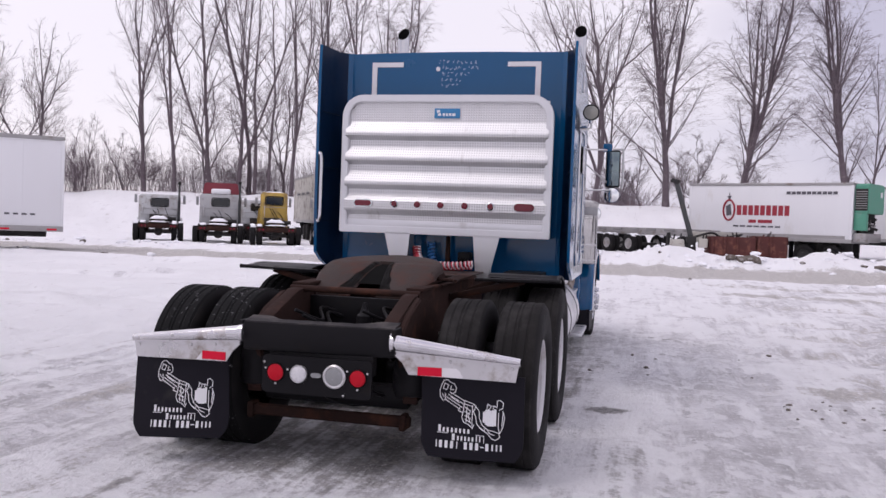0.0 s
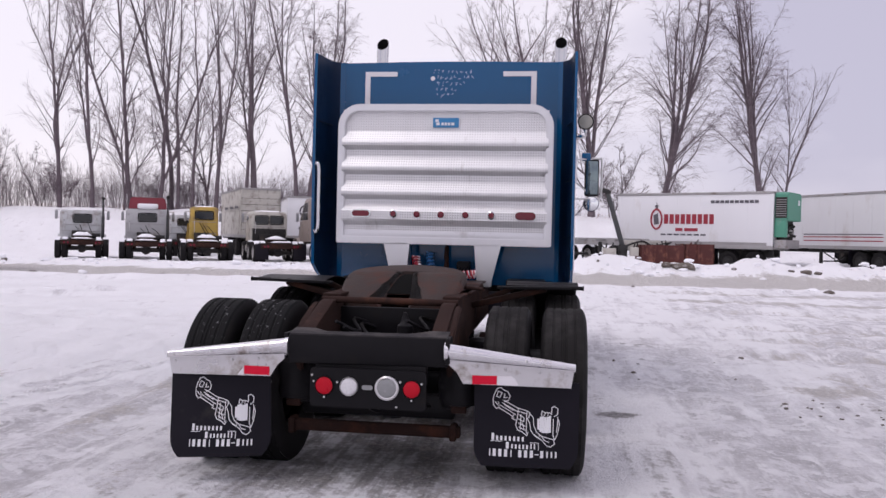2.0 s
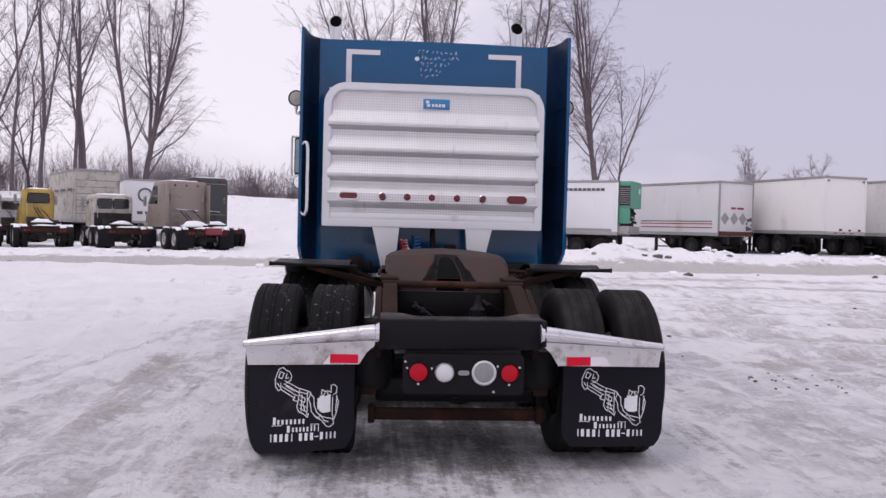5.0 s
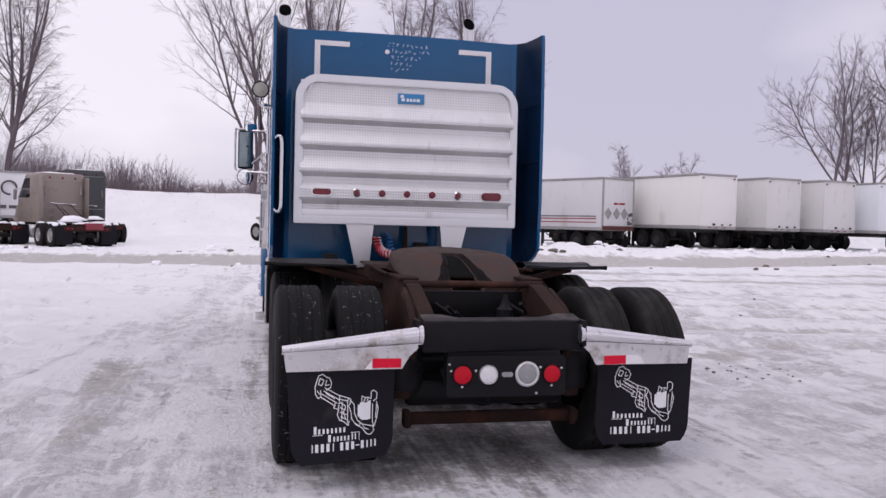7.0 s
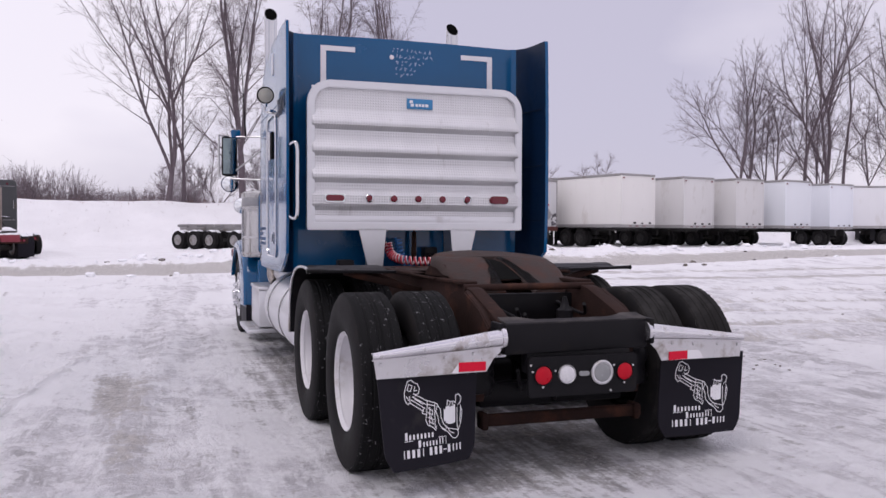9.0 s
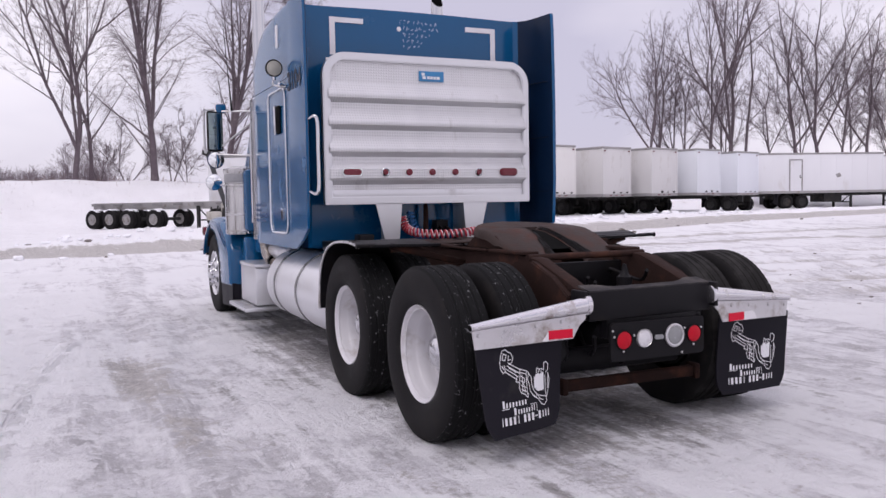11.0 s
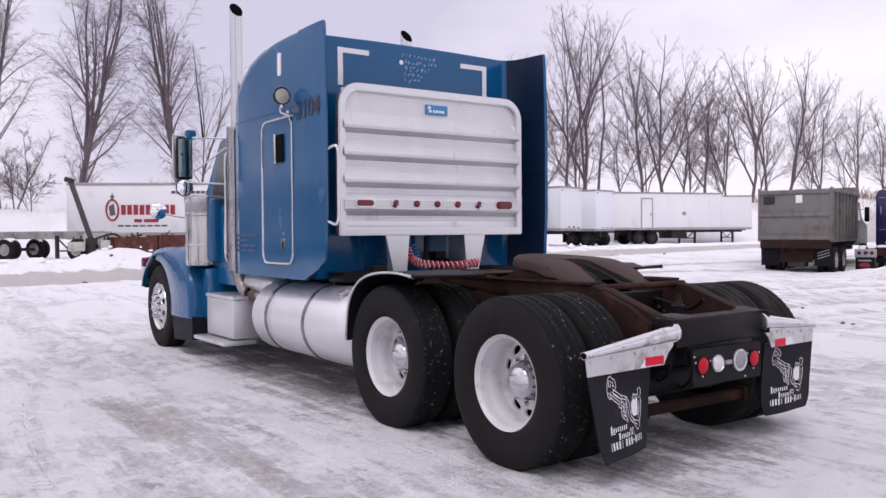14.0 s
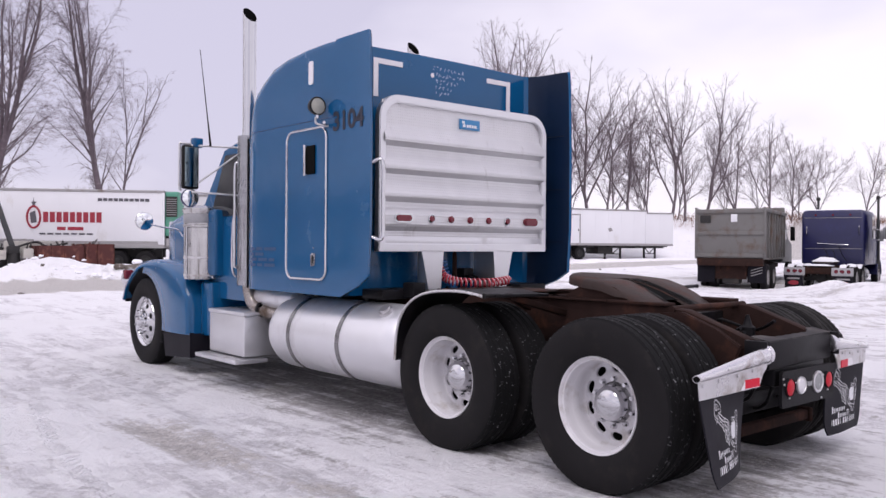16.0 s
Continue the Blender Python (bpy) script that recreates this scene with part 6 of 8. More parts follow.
DARK_PAINT = surface("dark_paint", (0.035, 0.037, 0.04), 0.45, 0.0, 0.2, 1.5, 0.03, 20, (0.08, 0.07, 0.06), 0.62, 2)
SCRAP = surface("red_rust", (0.075, 0.020, 0.017), 0.85, 0.0, 0.35, 2, 0.3, 20, (0.20, 0.075, 0.05), 0.6, 2.5)
CONCRETE_GREY = surface("galvanised_box", (0.15, 0.145, 0.14), 0.6, 0.2, 0.2, 1.2, 0.08, 20, (0.12, 0.085, 0.065), 0.58, 1.6)


def simple_wheel(parent, x, y, r=0.5, w=0.26, z=None, s=1, snow=False, rim=None):
    z = r if z is None else z
    bm = B()
    rev(bm, [(0.28 * r / 0.5, -w / 2 + 0.01), (0.36 * r / 0.5, -w / 2), (0.44 * r / 0.5, -w / 2), (r - 0.01, -w / 2 + 0.03), (r, -w / 4), (r, w / 4), (r - 0.01, w / 2 - 0.03), (0.44 * r / 0.5, w / 2), (0.36 * r / 0.5, w / 2), (0.28 * r / 0.5, w / 2 - 0.01)], (x, y, z), "x", 24)
    wheel = part("wheel", bm, TYRE, parent, "black tyre")
    bm = B()
    for k in (-1, 1):
        rev(bm, [(0.285 * r / 0.5, w / 2 - 0.008), (0.26 * r / 0.5, w / 2 - 0.05), (0.13, w / 2 - 0.07), (0.11, w / 2 - 0.02), (0.001, w / 2 - 0.015)], (x, y, z), "x", 20, sign=k)
    part("rim", bm, rim or RIM, wheel)
    if snow:
        bm = B()
        rows = []
        sway = 14 * math.sin(7 * x + 3 * y)
        for i in range(9):
            a = radians(72 + sway + 46 * i / 8)
            t = 0.008 + 0.045 * math.sin(math.pi * i / 8)
            rows.append([(x + q, y + (r + o) * math.cos(a), z + (r + o) * math.sin(a)) for q, o in ((-w * 0.45, -0.01), (-w * 0.4, t * 0.8), (0, t), (w * 0.4, t * 0.8), (w * 0.45, -0.01))])
        loft(bm, rows)
        part("snow_cap", bm, SNOW, wheel)
    return wheel


def snow_pad(parent, x0, x1, y0, y1, z, h=0.08, seed=1, name="snow_cover"):
    """A soft uneven pad of snow."""
    rnd = random.Random(seed)
    nx, ny = max(4, int((x1 - x0) / 0.25)), max(4, int((y1 - y0) / 0.25))
    nx, ny = min(nx, 14), min(ny, 24)
    bm = B()
    g = []
    for j in range(ny + 1):
        row = []
        for i in range(nx + 1):
            u, v = i / nx, j / ny
            edge = min(1.0, 4 * min(u, 1 - u, v, 1 - v) + 0.05)
            row.append(bm.verts.new((x0 + (x1 - x0) * u + rnd.uniform(-0.02, 0.02), y0 + (y1 - y0) * v + rnd.uniform(-0.02, 0.02), z + h * math.sqrt(edge) * rnd.uniform(0.75, 1.15) - (0.005 if edge < 0.1 else 0))))
        g.append(row)
    for j in range(ny):
        for i in range(nx):
            bm.faces.new((g[j][i], g[j][i + 1], g[j + 1][i + 1], g[j + 1][i]))
    rim_v = [g[0][i] for i in range(nx + 1)] + [g[j][nx] for j in range(1, ny + 1)] + [g[ny][i] for i in range(nx - 1, -1, -1)] + [g[j][0] for j in range(ny - 1, 0, -1)]
    low = [bm.verts.new((v.co.x, v.co.y, z)) for v in rim_v]
    m = len(low)
    for i in range(m):
        bm.faces.new((rim_v[i], low[i], low[(i + 1) % m], rim_v[(i + 1) % m]))
    bm.faces.new(low)
    return part(name, bm, SNOW, parent, "thin cover of snow", sharp=70)


def landing_gear(parent, y, z_top, w=2.1, foot=0.0):
    for x in (-w / 2, w / 2):
        bm = B()
        box(bm, x - 0.07, x + 0.07, y - 0.07, y + 0.07, foot + 0.03, z_top, 0.01)
        leg = part("landing_leg", bm, UNDER, parent, "black landing leg")
        bm = B()
        box(bm, x - 0.13, x + 0.13, y - 0.13, y + 0.13, foot, foot + 0.04, 0.01)
        part("foot", bm, UNDER, leg)
    bm = B()
    obox(bm, (-w / 2, y, z_top - 0.1), (0, y, foot + 0.45), 0.05, 0.05)
    obox(bm, (w / 2, y, z_top - 0.1), (0, y, foot + 0.45), 0.05, 0.05)
    box(bm, -w / 2, w / 2, y - 0.03, y + 0.03, foot + 0.4, foot + 0.47)
    part("brace", bm, UNDER, parent)


def trailer(at, turn, length=14.6, paint=None, label="", group="parked trailers", end="nose", top=4.05, width=2.6, snow=True, bogie=True, floor=1.22, doors=False, wheels=None, legs=None):
    """A van trailer; its seen end lies at y = 0 and the body runs to +y."""
    paint = paint or TRAILER_WHITE
    w = width / 2
    ob = thing("van_trailer", at, label, "trailer", group, turn=turn)
    bm = B()
    box(bm, -w + 0.03, w - 0.03, 0.03, length - 0.03, floor, top - 0.06, 0.03)
    part("body", bm, paint, ob)
    for sx in (-1, 1):
        bm = B()
        box(bm, *sorted((sx * w, sx * (w - 0.07))), 0.0, length, top - 0.13, top, 0.012)
        part("roof_rail", bm, TRIM, ob)
        bm = B()
        box(bm, *sorted((sx * (w + 0.005), sx * (w - 0.06))), 0.0, length, floor - 0.12, floor + 0.06, 0.01)
        part("bottom_rail", bm, TRIM, ob)
        for y in (0.0, length - 0.1):
            bm = B()
            box(bm, *sorted((sx * (w + 0.002), sx * (w - 0.09))), y, y + 0.1, floor, top - 0.1, 0.02)
            part("corner_post", bm, TRIM if paint is TRAILER_GREY else paint, ob)
        # upright panel joints
        k = 1
        y = 1.22
        while y < length - 0.5:
            bm = B()
            box(bm, *sorted((sx * (w - 0.03), sx * (w - 0.024))), y, y + 0.03, floor + 0.06, top - 0.13)
            part("panel_joint", bm, paint, ob)
            y += 1.22 * 1.0
    for y in (0.0, length - 0.05):
        bm = B()
        box(bm, -w, w, y, y + 0.05, top - 0.12, top - 0.002, 0.01)
        part("end_header", bm, TRIM, ob)
        bm = B()
        box(bm, -w, w, y, y + 0.06, floor - 0.12, floor + 0.04, 0.01)
        part("end_sill", bm, TRIM, ob)
    bm = B()
    for sx in (-0.45, 0.45):
        box(bm, sx - 0.06, sx + 0.06, 0.5, length - 0.3, floor - 0.32, floor - 0.1)
    for k in range(int(length / 1.0)):
        box(bm, -w + 0.1, w - 0.1, 0.5 + k, 0.56 + k, floor - 0.2, floor - 0.08)
    part("underframe", bm, UNDER, ob, "dark underframe")
    if bogie:
        far_end = end == "nose"
        ys = wheels or ((length - 3.0, length - 1.75) if far_end else (1.5, 2.75))
        for y in ys:
            for sx in (-1, 1):
                for xx in (1.13, 0.82):
                    simple_wheel(ob, sx * xx, y, s=sx, rim=UNDER)
            bm = B()
            cyl(bm, (-1.0, y, 0.5), (1.0, y, 0.5), 0.07, n=10)
            part("axle", bm, UNDER, ob)
        bm = B()
        ya, yb = min(ys) - 0.7, max(ys) + 0.7
        for sx in (-0.5, 0.5):
            box(bm, sx - 0.08, sx + 0.08, ya, yb, 0.66, floor - 0.1)
        part("slider", bm, UNDER, ob)
        for sx in (-1, 1):
            bm = B()
            box(bm, *sorted((sx * 0.7, sx * 1.28)), yb - 0.02, yb, 0.3, floor - 0.1)
            part("mud_flap", bm, RUBBER, ob)
        landing_gear(ob, legs or (2.4 if far_end else length - 2.6), floor - 0.1)
    if snow:
        snow_pad(ob, -w + 0.1, w - 0.1, 0.15, length - 0.15, top - 0.06, 0.1, seed=int(at[0] * 7))
    return ob


def nose_bits(ob, floor=1.22, seed=0):
    rnd = random.Random(seed)
    for x in (-0.35, 0.25, 0.85):
        bm = B()
        box(bm, x, x + rnd.uniform(0.08, 0.16), -0.03, 0.03, floor + 0.08, floor + rnd.uniform(0.14, 0.20), 0.01)
        part("socket_box", bm, UNDER, ob)
    for x in (-1.1, 1.1):
        bm = B()
        box(bm, x - 0.05, x + 0.05, -0.02, 0.03, floor + 2.55, floor + 2.62, 0.008)
        part("marker_lamp", bm, DARK_RED, ob)
    for x in (-0.7, -0.2, 0.35):
        bm = B()
        box(bm, x, x + 0.2, -0.012, 0.03, floor - 0.06, floor - 0.02)
        part("reflector", bm, DARK_RED, ob)


def base(x, y, sunk=0.02):
    return (x, y, height(x, y) - sunk)


CREAM = surface("trailer_cream", (0.70, 0.685, 0.665), 0.5, 0.0, 0.05, 0.7, 0.02, 8, (0.52, 0.48, 0.44), 0.64, 0.9, stretch=(1, 1, 0.35))
DULL_WHITE = surface("trailer_dull_white", (0.60, 0.59, 0.585), 0.5, 0.0, 0.07, 0.7, 0.02, 8, (0.44, 0.41, 0.38), 0.60, 0.9, stretch=(1, 1, 0.35))
COOL_WHITE = surface("trailer_cool_white", (0.68, 0.70, 0.735), 0.5, 0.0, 0.05, 0.7, 0.02, 8, (0.55, 0.56, 0.60), 0.66, 0.9, stretch=(1, 1, 0.35))
BLUE_WHITE = surface("trailer_bluish_white", (0.72, 0.74, 0.785), 0.5, 0.0, 0.05, 0.7, 0.02, 8, (0.60, 0.62, 0.66), 0.66, 0.9, stretch=(1, 1, 0.35))
ROW = [((22.7, 41.5), CREAM, "cream-white", (3.4, 4.7)), ((27.2, 42.3), DULL_WHITE, "dull grey-white", (3.4, 4.7)), ((31.0, 42.6), DULL_WHITE, "stained grey-white", (3.4, 4.7)),
       ((34.8, 42.9), COOL_WHITE, "cool white", (4.2, 5.5)), ((39.6, 44.4), BLUE_WHITE, "bluish-white", (0.8, 2.1))]
for k, ((x, y), paint, shade, axles) in enumerate(ROW):
    t = trailer(base(x, y), 14, 8.6 if k == 0 else 13.6, paint, shade + " box trailer with dark undercarriage and snowy roof", wheels=axles, legs=8.2)
    nose_bits(t, seed=k)
# an older one whose roof edge shows behind the first of the row
trailer(base(21.2, 47.5), 14, 9.0, DULL_WHITE, "old grey-white box trailer tucked behind the row", top=4.0)

# the trailer with placards and stripes
T = trailer(base(18.35, 44.5, 0.16), 25, 13.6, TRAILER_GREY, "white box trailer with red stripes and rusty sill", wheels=(0.75, 2.0), legs=4.9)
bm = B()
box(bm, -1.31, 1.31, -0.02, 0.02, 1.12, 1.36, 0.01)
part("rusty_sill", bm, SCRAP, T, "rusty end sill")
for z, mat in ((1.86, SIGN_DARK), (1.72, SIGN_RED), (1.52, SIGN_RED)):
    bm = B()
    box(bm, -1.285, -1.27, 0.5, 6.0, z, z + 0.05)
    part("stripe", bm, mat, T)
for x in (-0.85, -0.15, 0.5):
    bm = B()
    prism(bm, [(x - 0.3, 2.05), (x, 1.72), (x + 0.3, 2.05), (x, 2.38)], "y", 0.01, 0.026)
    part("placard", bm, TRIM, T, "grey diamond placard")
bm = B()
for x, w in ((-0.4, 0.35), (0.05, 0.5)):
    box(bm, x, x + w, 0.012, 0.026, 2.55, 2.66)
part("lettering", bm, SIGN_RED, T, "red lettering bars")
rnd = random.Random(3)
for i in range(9):
    bm = B()
    x, z = rnd.uniform(0.6, 1.2), rnd.uniform(1.4, 2.0)
    box(bm, x, x + rnd.uniform(0.05, 0.2), 0.014, 0.027, z, z + rnd.uniform(0.05, 0.2))
    part("paint_patch", bm, SIGN_DARK, T)


def fruit_trailer():
    """White refrigerated trailer with red lettering bars and a green cooling unit on its nose."""
    L, top, fl = 8.3, 3.98, 1.25
    t = trailer(base(12.15, 44.3, 0.18), 59.0, L, TRAILER_WHITE, "white refrigerated trailer with red lettering bars and green cooling unit", top=top, floor=fl, wheels=(0.9, 2.2), legs=6.2)
    xs = -1.274

    def mark(name, ya, yb, za, zb, mat, label=""):
        bm = B()
        box(bm, xs - 0.016, xs, ya, yb, za, zb)
        return part(name, bm, mat, t, label)
    # a deep grey lower rail and a broad nose post
    mark("lower_rail", 0.3, L - 0.1, 1.30, 1.46, TRIM)
    # plain bars where the big name runs, one a letter
    for k in range(9):
        y = 5.62 - k * 0.305
        mark("lettering_bar", y - 0.23, y, 2.36, 2.86, SIGN_RED)
    bm = B()
    tube(bm, [(xs - 0.01, 6.05 + 0.30 * math.cos(radians(a)), 2.60 + 0.52 * math.sin(radians(a))) for a in range(0, 361, 20)], 0.05, 6)
    part("round_emblem", bm, SIGN_RED, t, "red ring emblem")
    bm = B()
    prism(bm, [(5.9, 2.35), (6.17, 2.3), (6.22, 2.8), (5.98, 2.92)], "x", xs - 0.014, xs)
    part("emblem_core", bm, SIGN_DARK, t)
    bm = B()
    prism(bm, [(5.95, 3.08), (6.15, 3.08), (6.1, 3.22), (6.18, 3.32), (6.07, 3.34), (6.05, 3.55), (6.02, 3.34), (5.92, 3.32), (6.0, 3.22)], "x", xs - 0.014, xs)
    part("emblem_leaf", bm, SIGN_DARK, t)
    for ya, yb in ((4.60, 4.98), (3.78, 4.50)):
        mark("number_bar", ya, yb, 1.98, 2.14, SIGN_RED)
    for k in range(7):
        mark("address_bar", 3.35 + k * 0.36, 3.62 + k * 0.36, 1.76, 1.84, SIGN_DARK)
    for k in range(10):
        mark("web_bar", 0.72 + k * 0.245, 0.92 + k * 0.245, 3.42, 3.56, SIGN_DARK)
    # cooling unit
    bm = B()
    prism(bm, [(-1.12, 2.55), (1.12, 2.55), (1.12, 3.84), (0.95, 3.95), (-0.95, 3.95), (-1.12, 3.84)], "y", -0.62, 0.0)
    bmesh.ops.bevel(bm, geom=bm.edges[:], offset=0.03, segments=2, affect="EDGES")
    unit = part("cooling_unit", bm, GREEN, t, "faded green cooling unit, lower cover missing")
    bm = B()
    box(bm, -1.14, -1.11, -0.58, -0.04, 2.68, 3.70, 0.004)
    part("louvre", bm, UNDER, unit)
    for k in range(8):
        bm = B()
        box(bm, -1.16, -1.13, -0.56, -0.06, 2.78 + k * 0.11, 2.81 + k * 0.11)
        part("slat", bm, TRIM, unit)
    bm = B()
    box(bm, -1.12, -0.82, -0.55, 0.0, 1.75, 2.55, 0.02)
    part("side_cover", bm, GREEN, unit)
    bm = B()
    box(bm, -0.75, 1.1, -0.25, 0.0, 1.6, 2.55, 0.02)
    part("open_bay", bm, UNDER, unit, "open dark engine bay")
    rr = random.Random(8)
    for i in range(14):
        bm = B()
        x, z = rr.uniform(-0.65, 0.95), rr.uniform(1.7, 2.4)
        cyl(bm, (x, -0.42, z), (x + rr.uniform(-0.2, 0.2), -0.25, z + rr.uniform(-0.1, 0.1)), rr.uniform(0.04, 0.13), n=10)
        part("engine_piece", bm, rr.choice([UNDER, UNDER, BLACK, TRIM]), unit)
    bm = B()
    box(bm, -1.12, 1.12, -0.56, 0.0, 1.2, 1.62, 0.02)
    part("lower_shelf", bm, TRIM, unit)
    bm = B()
    box(bm, 0.55, 0.8, -0.632, -0.61, 3.35, 3.6)
    part("sticker", bm, WHITE_INK, unit)


fruit_trailer()


def door_trailer():
    """A trailer seen side-on, with a door in its flank, and one more beyond."""
    t = trailer(base(52.0, 44.6), 73, 13.6, TRAILER_WHITE, "white box trailer with a grey framed side door", top=4.0, wheels=(6.3, 7.5))
    xs = 1.274
    y0, y1, z0, z1 = 6.3, 7.35, 1.28, 3.55
    for ya, yb, za, zb in ((y0, y0 + 0.1, z0, z1), (y1 - 0.1, y1, z0, z1), (y0, y1, z1 - 0.1, z1)):
        bm = B()
        box(bm, -xs - 0.025, -xs, ya, yb, za, zb)
        part("door_frame", bm, TRIM, t)
    bm = B()
    box(bm, -xs - 0.015, -xs, y0 + 0.1, y1 - 0.1, z0, z1 - 0.1)
    d = part("side_door", bm, TRAILER_WHITE, t)
    bm = B()
    box(bm, -xs - 0.04, -xs - 0.012, y0 + 0.18, y0 + 0.24, 2.2, 2.4)
    part("door_handle", bm, UNDER, d)
    bm = B()
    prism(bm, [(3.3, 2.3), (3.6, 2.2), (3.75, 2.42), (3.45, 2.55)], "x", -xs - 0.02, -xs)
    part("dent_patch", bm, TRIM, t)
    nose_bits(t, seed=9)
    bm = B()
    box(bm, -0.9, 0.9, 3.0, 4.4, 0.45, 1.1, 0.03)
    part("tool_box", bm, UNDER, t)
    t = trailer(base(58.5, 46.2), 62, 12.0, TRAILER_WHITE, "white box trailer with a dark emblem on its end", top=4.0, bogie=False)
    bm = B()
    box(bm, -0.9, 0.4, -0.02, 0.02, 1.55, 1.85)
    part("number_bar", bm, SIGN_DARK, t)
    for k in range(3):
        bm = B()
        box(bm, -1.0, 0.3 - 0.3 * k, -0.015, 0.02, 2.4 + k * 0.3, 2.46 + k * 0.3)
        part("lettering_bar", bm, TRIM, t)
    bm = B()
    tube(bm, [(-0.95 + 0.2 * math.cos(a), 0.0, 3.35 + 0.3 * math.sin(a)) for a in [0.4 * k for k in range(17)]], 0.05, 6)
    part("emblem", bm, SIGN_DARK, t)
    landing_gear(t, 1.6, 1.12)


door_trailer()

# the pale trailer by itself near the road
T = trailer((-17.7, 26.2, -0.12), 129, 13.0, TRAILER_WHITE, "white box trailer with red reflectors along its lower rail", end="rear_off", bogie=False, top=3.98, floor=0.95)
for k in range(8):
    bm = B()
    box(bm, 1.296, 1.312, 0.2 + k * 1.4, 0.5 + k * 1.4, 0.87, 0.93)
    part("reflector", bm, RED_TAPE, T)
    bm = B()
    box(bm, -1.312, -1.296, 0.2 + k * 1.4, 0.5 + k * 1.4, 0.87, 0.93)
    part("reflector", bm, RED_TAPE, T)
for sx in (-1, 1):
    for k in range(4):
        bm = B()
        box(bm, *sorted((sx * 1.272, sx * 1.285)), 0.85 + k * 0.25, 1.0 + k * 0.25, 1.36, 1.42)
        part("lettering_bar", bm, SIGN_DARK, T)
for y in (8.6, 9.9):
    for sx in (-1, 1):
        simple_wheel(T, sx * 1.1, y)
bm = B()
box(bm, -0.5, 0.5, 7.8, 10.6, 0.6, 1.1)
part("slider", bm, UNDER, T)


# ---- parked tractors ----
def tractor(at, turn, paint, label, kind="day", roof=None, snow=True, flaps=False, hood=None, rim=None, stack=True, low=0.0, wide=None, panes=1, long=3.2, apron=False):
    """A parked road tractor; its tail lies at y = 0 and it looks to +y."""
    ob = thing("parked_tractor", at, label, "truck", "parked trucks", turn=turn)
    cab_y = 3.1 if kind != "sleeper" else 2.7
    cab_l = 1.5 if kind == "day" else (long if kind == "sleeper" else 1.6)
    cab_h = {"day": 2.75, "sleeper": 3.32, "cabover": 2.85}[kind] - low
    for sx in (-1, 1):
        bm = B()
        box(bm, sx * 0.43 - 0.05, sx * 0.43 + 0.05, 0.0, cab_y + cab_l + 1.0, 0.72, 0.98, 0.01)
        part("frame_rail", bm, RUST, ob)
    bm = B()
    box(bm, -0.95, 0.95, -0.06, 0.04, 0.68, 0.90, 0.015)
    part("tail_bar", bm, RUST, ob, "rusty tail bar")
    for sx in (-1, 1):
        for x in (0.62, 0.78):
            bm = B()
            rev(bm, [(0.06, 0), (0.05, -0.03), (0.001, -0.035)], (sx * x, -0.06, 0.79), "y", 12, caps=True)
            part("tail_lamp", bm, DARK_RED, ob)
        if flaps:
            bm = B()
            box(bm, *sorted((sx * 0.46, sx * 1.2)), -0.09, -0.065, 0.62, 0.92, 0.01)
            board = part("lamp_board", bm, GREY_PAINT, ob, "grey lamp board")
            for x in (0.62, 0.83, 1.04):
                bm = B()
                rev(bm, [(0.07, 0), (0.06, -0.03), (0.001, -0.035)], (sx * x, -0.09, 0.78), "y", 14, caps=True)
                part("round_lamp", bm, DARK_RED, board)
            bm = B()
            box(bm, *sorted((sx * 0.52, sx * 1.17)), -0.08, -0.068, 0.14, 0.62, 0.005)
            part("mud_flap", bm, RUBBER, ob)
            bm = B()
            prism(bm, [(sx * 0.86 + 0.19 * math.cos(radians(a)), 0.34 + 0.085 * math.sin(radians(a))) for a in range(0, 360, 20)], "y", -0.086, -0.079)
            part("flap_emblem", bm, SIGN_RED, ob)
            bm = B()
            box(bm, *sorted((sx * 0.64, sx * 1.08)), -0.085, -0.079, 0.47, 0.53)
            part("flap_bar", bm, TRIM, ob)
    for y in (0.7, 2.05):
        for sx in (-1, 1):
            for x in (1.08, 0.76):
                simple_wheel(ob, sx * x, y, snow=snow, rim=rim)
        bm = B()
        cyl(bm, (-0.9, y, 0.5), (0.9, y, 0.5), 0.1, n=10)
        rev(bm, [(0.05, -0.22), (0.2, -0.15), (0.22, 0.05), (0.1, 0.2)], (0, y, 0.5), "y", 16, caps=True)
        part("axle", bm, UNDER, ob)
    fy = cab_y + cab_l + (0.45 if kind != "cabover" else -0.75)
    for sx in (-1, 1):
        simple_wheel(ob, sx * 1.05, fy, rim=rim)
    if apron:
        for sx in (-1, 1):
            bm = B()
            box(bm, *sorted((sx * 0.58, sx * 1.2)), -0.02, 0.0, 0.16, 0.92, 0.008)
            part("mud_flap", bm, RUBBER, ob, "plain black rubber flap")
    # springs and cross members between the rails
    for y in (0.45, 1.38, 2.4):
        bm = B()
        box(bm, -0.4, 0.4, y - 0.05, y + 0.05, 0.66, 0.92, 0.01)
        part("cross_member", bm, RUST_DARK, ob)
    for sx in (-1, 1):
        bm = B()
        tube(bm, smooth_path([(sx * 0.55, 0.5, 0.62), (sx * 0.55, 1.38, 0.84), (sx * 0.55, 2.25, 0.62)], 5), 0.06, 6)
        part("leaf_spring", bm, RUST_DARK, ob)
    # coupling plate under snow
    bm = B()
    prism(bm, [(0.45 * math.cos(radians(a)), 1.35 + 0.45 * math.sin(radians(a))) for a in range(0, 360, 24)], "z", 1.05, 1.12)
    part("coupling_plate", bm, GREASE, ob)
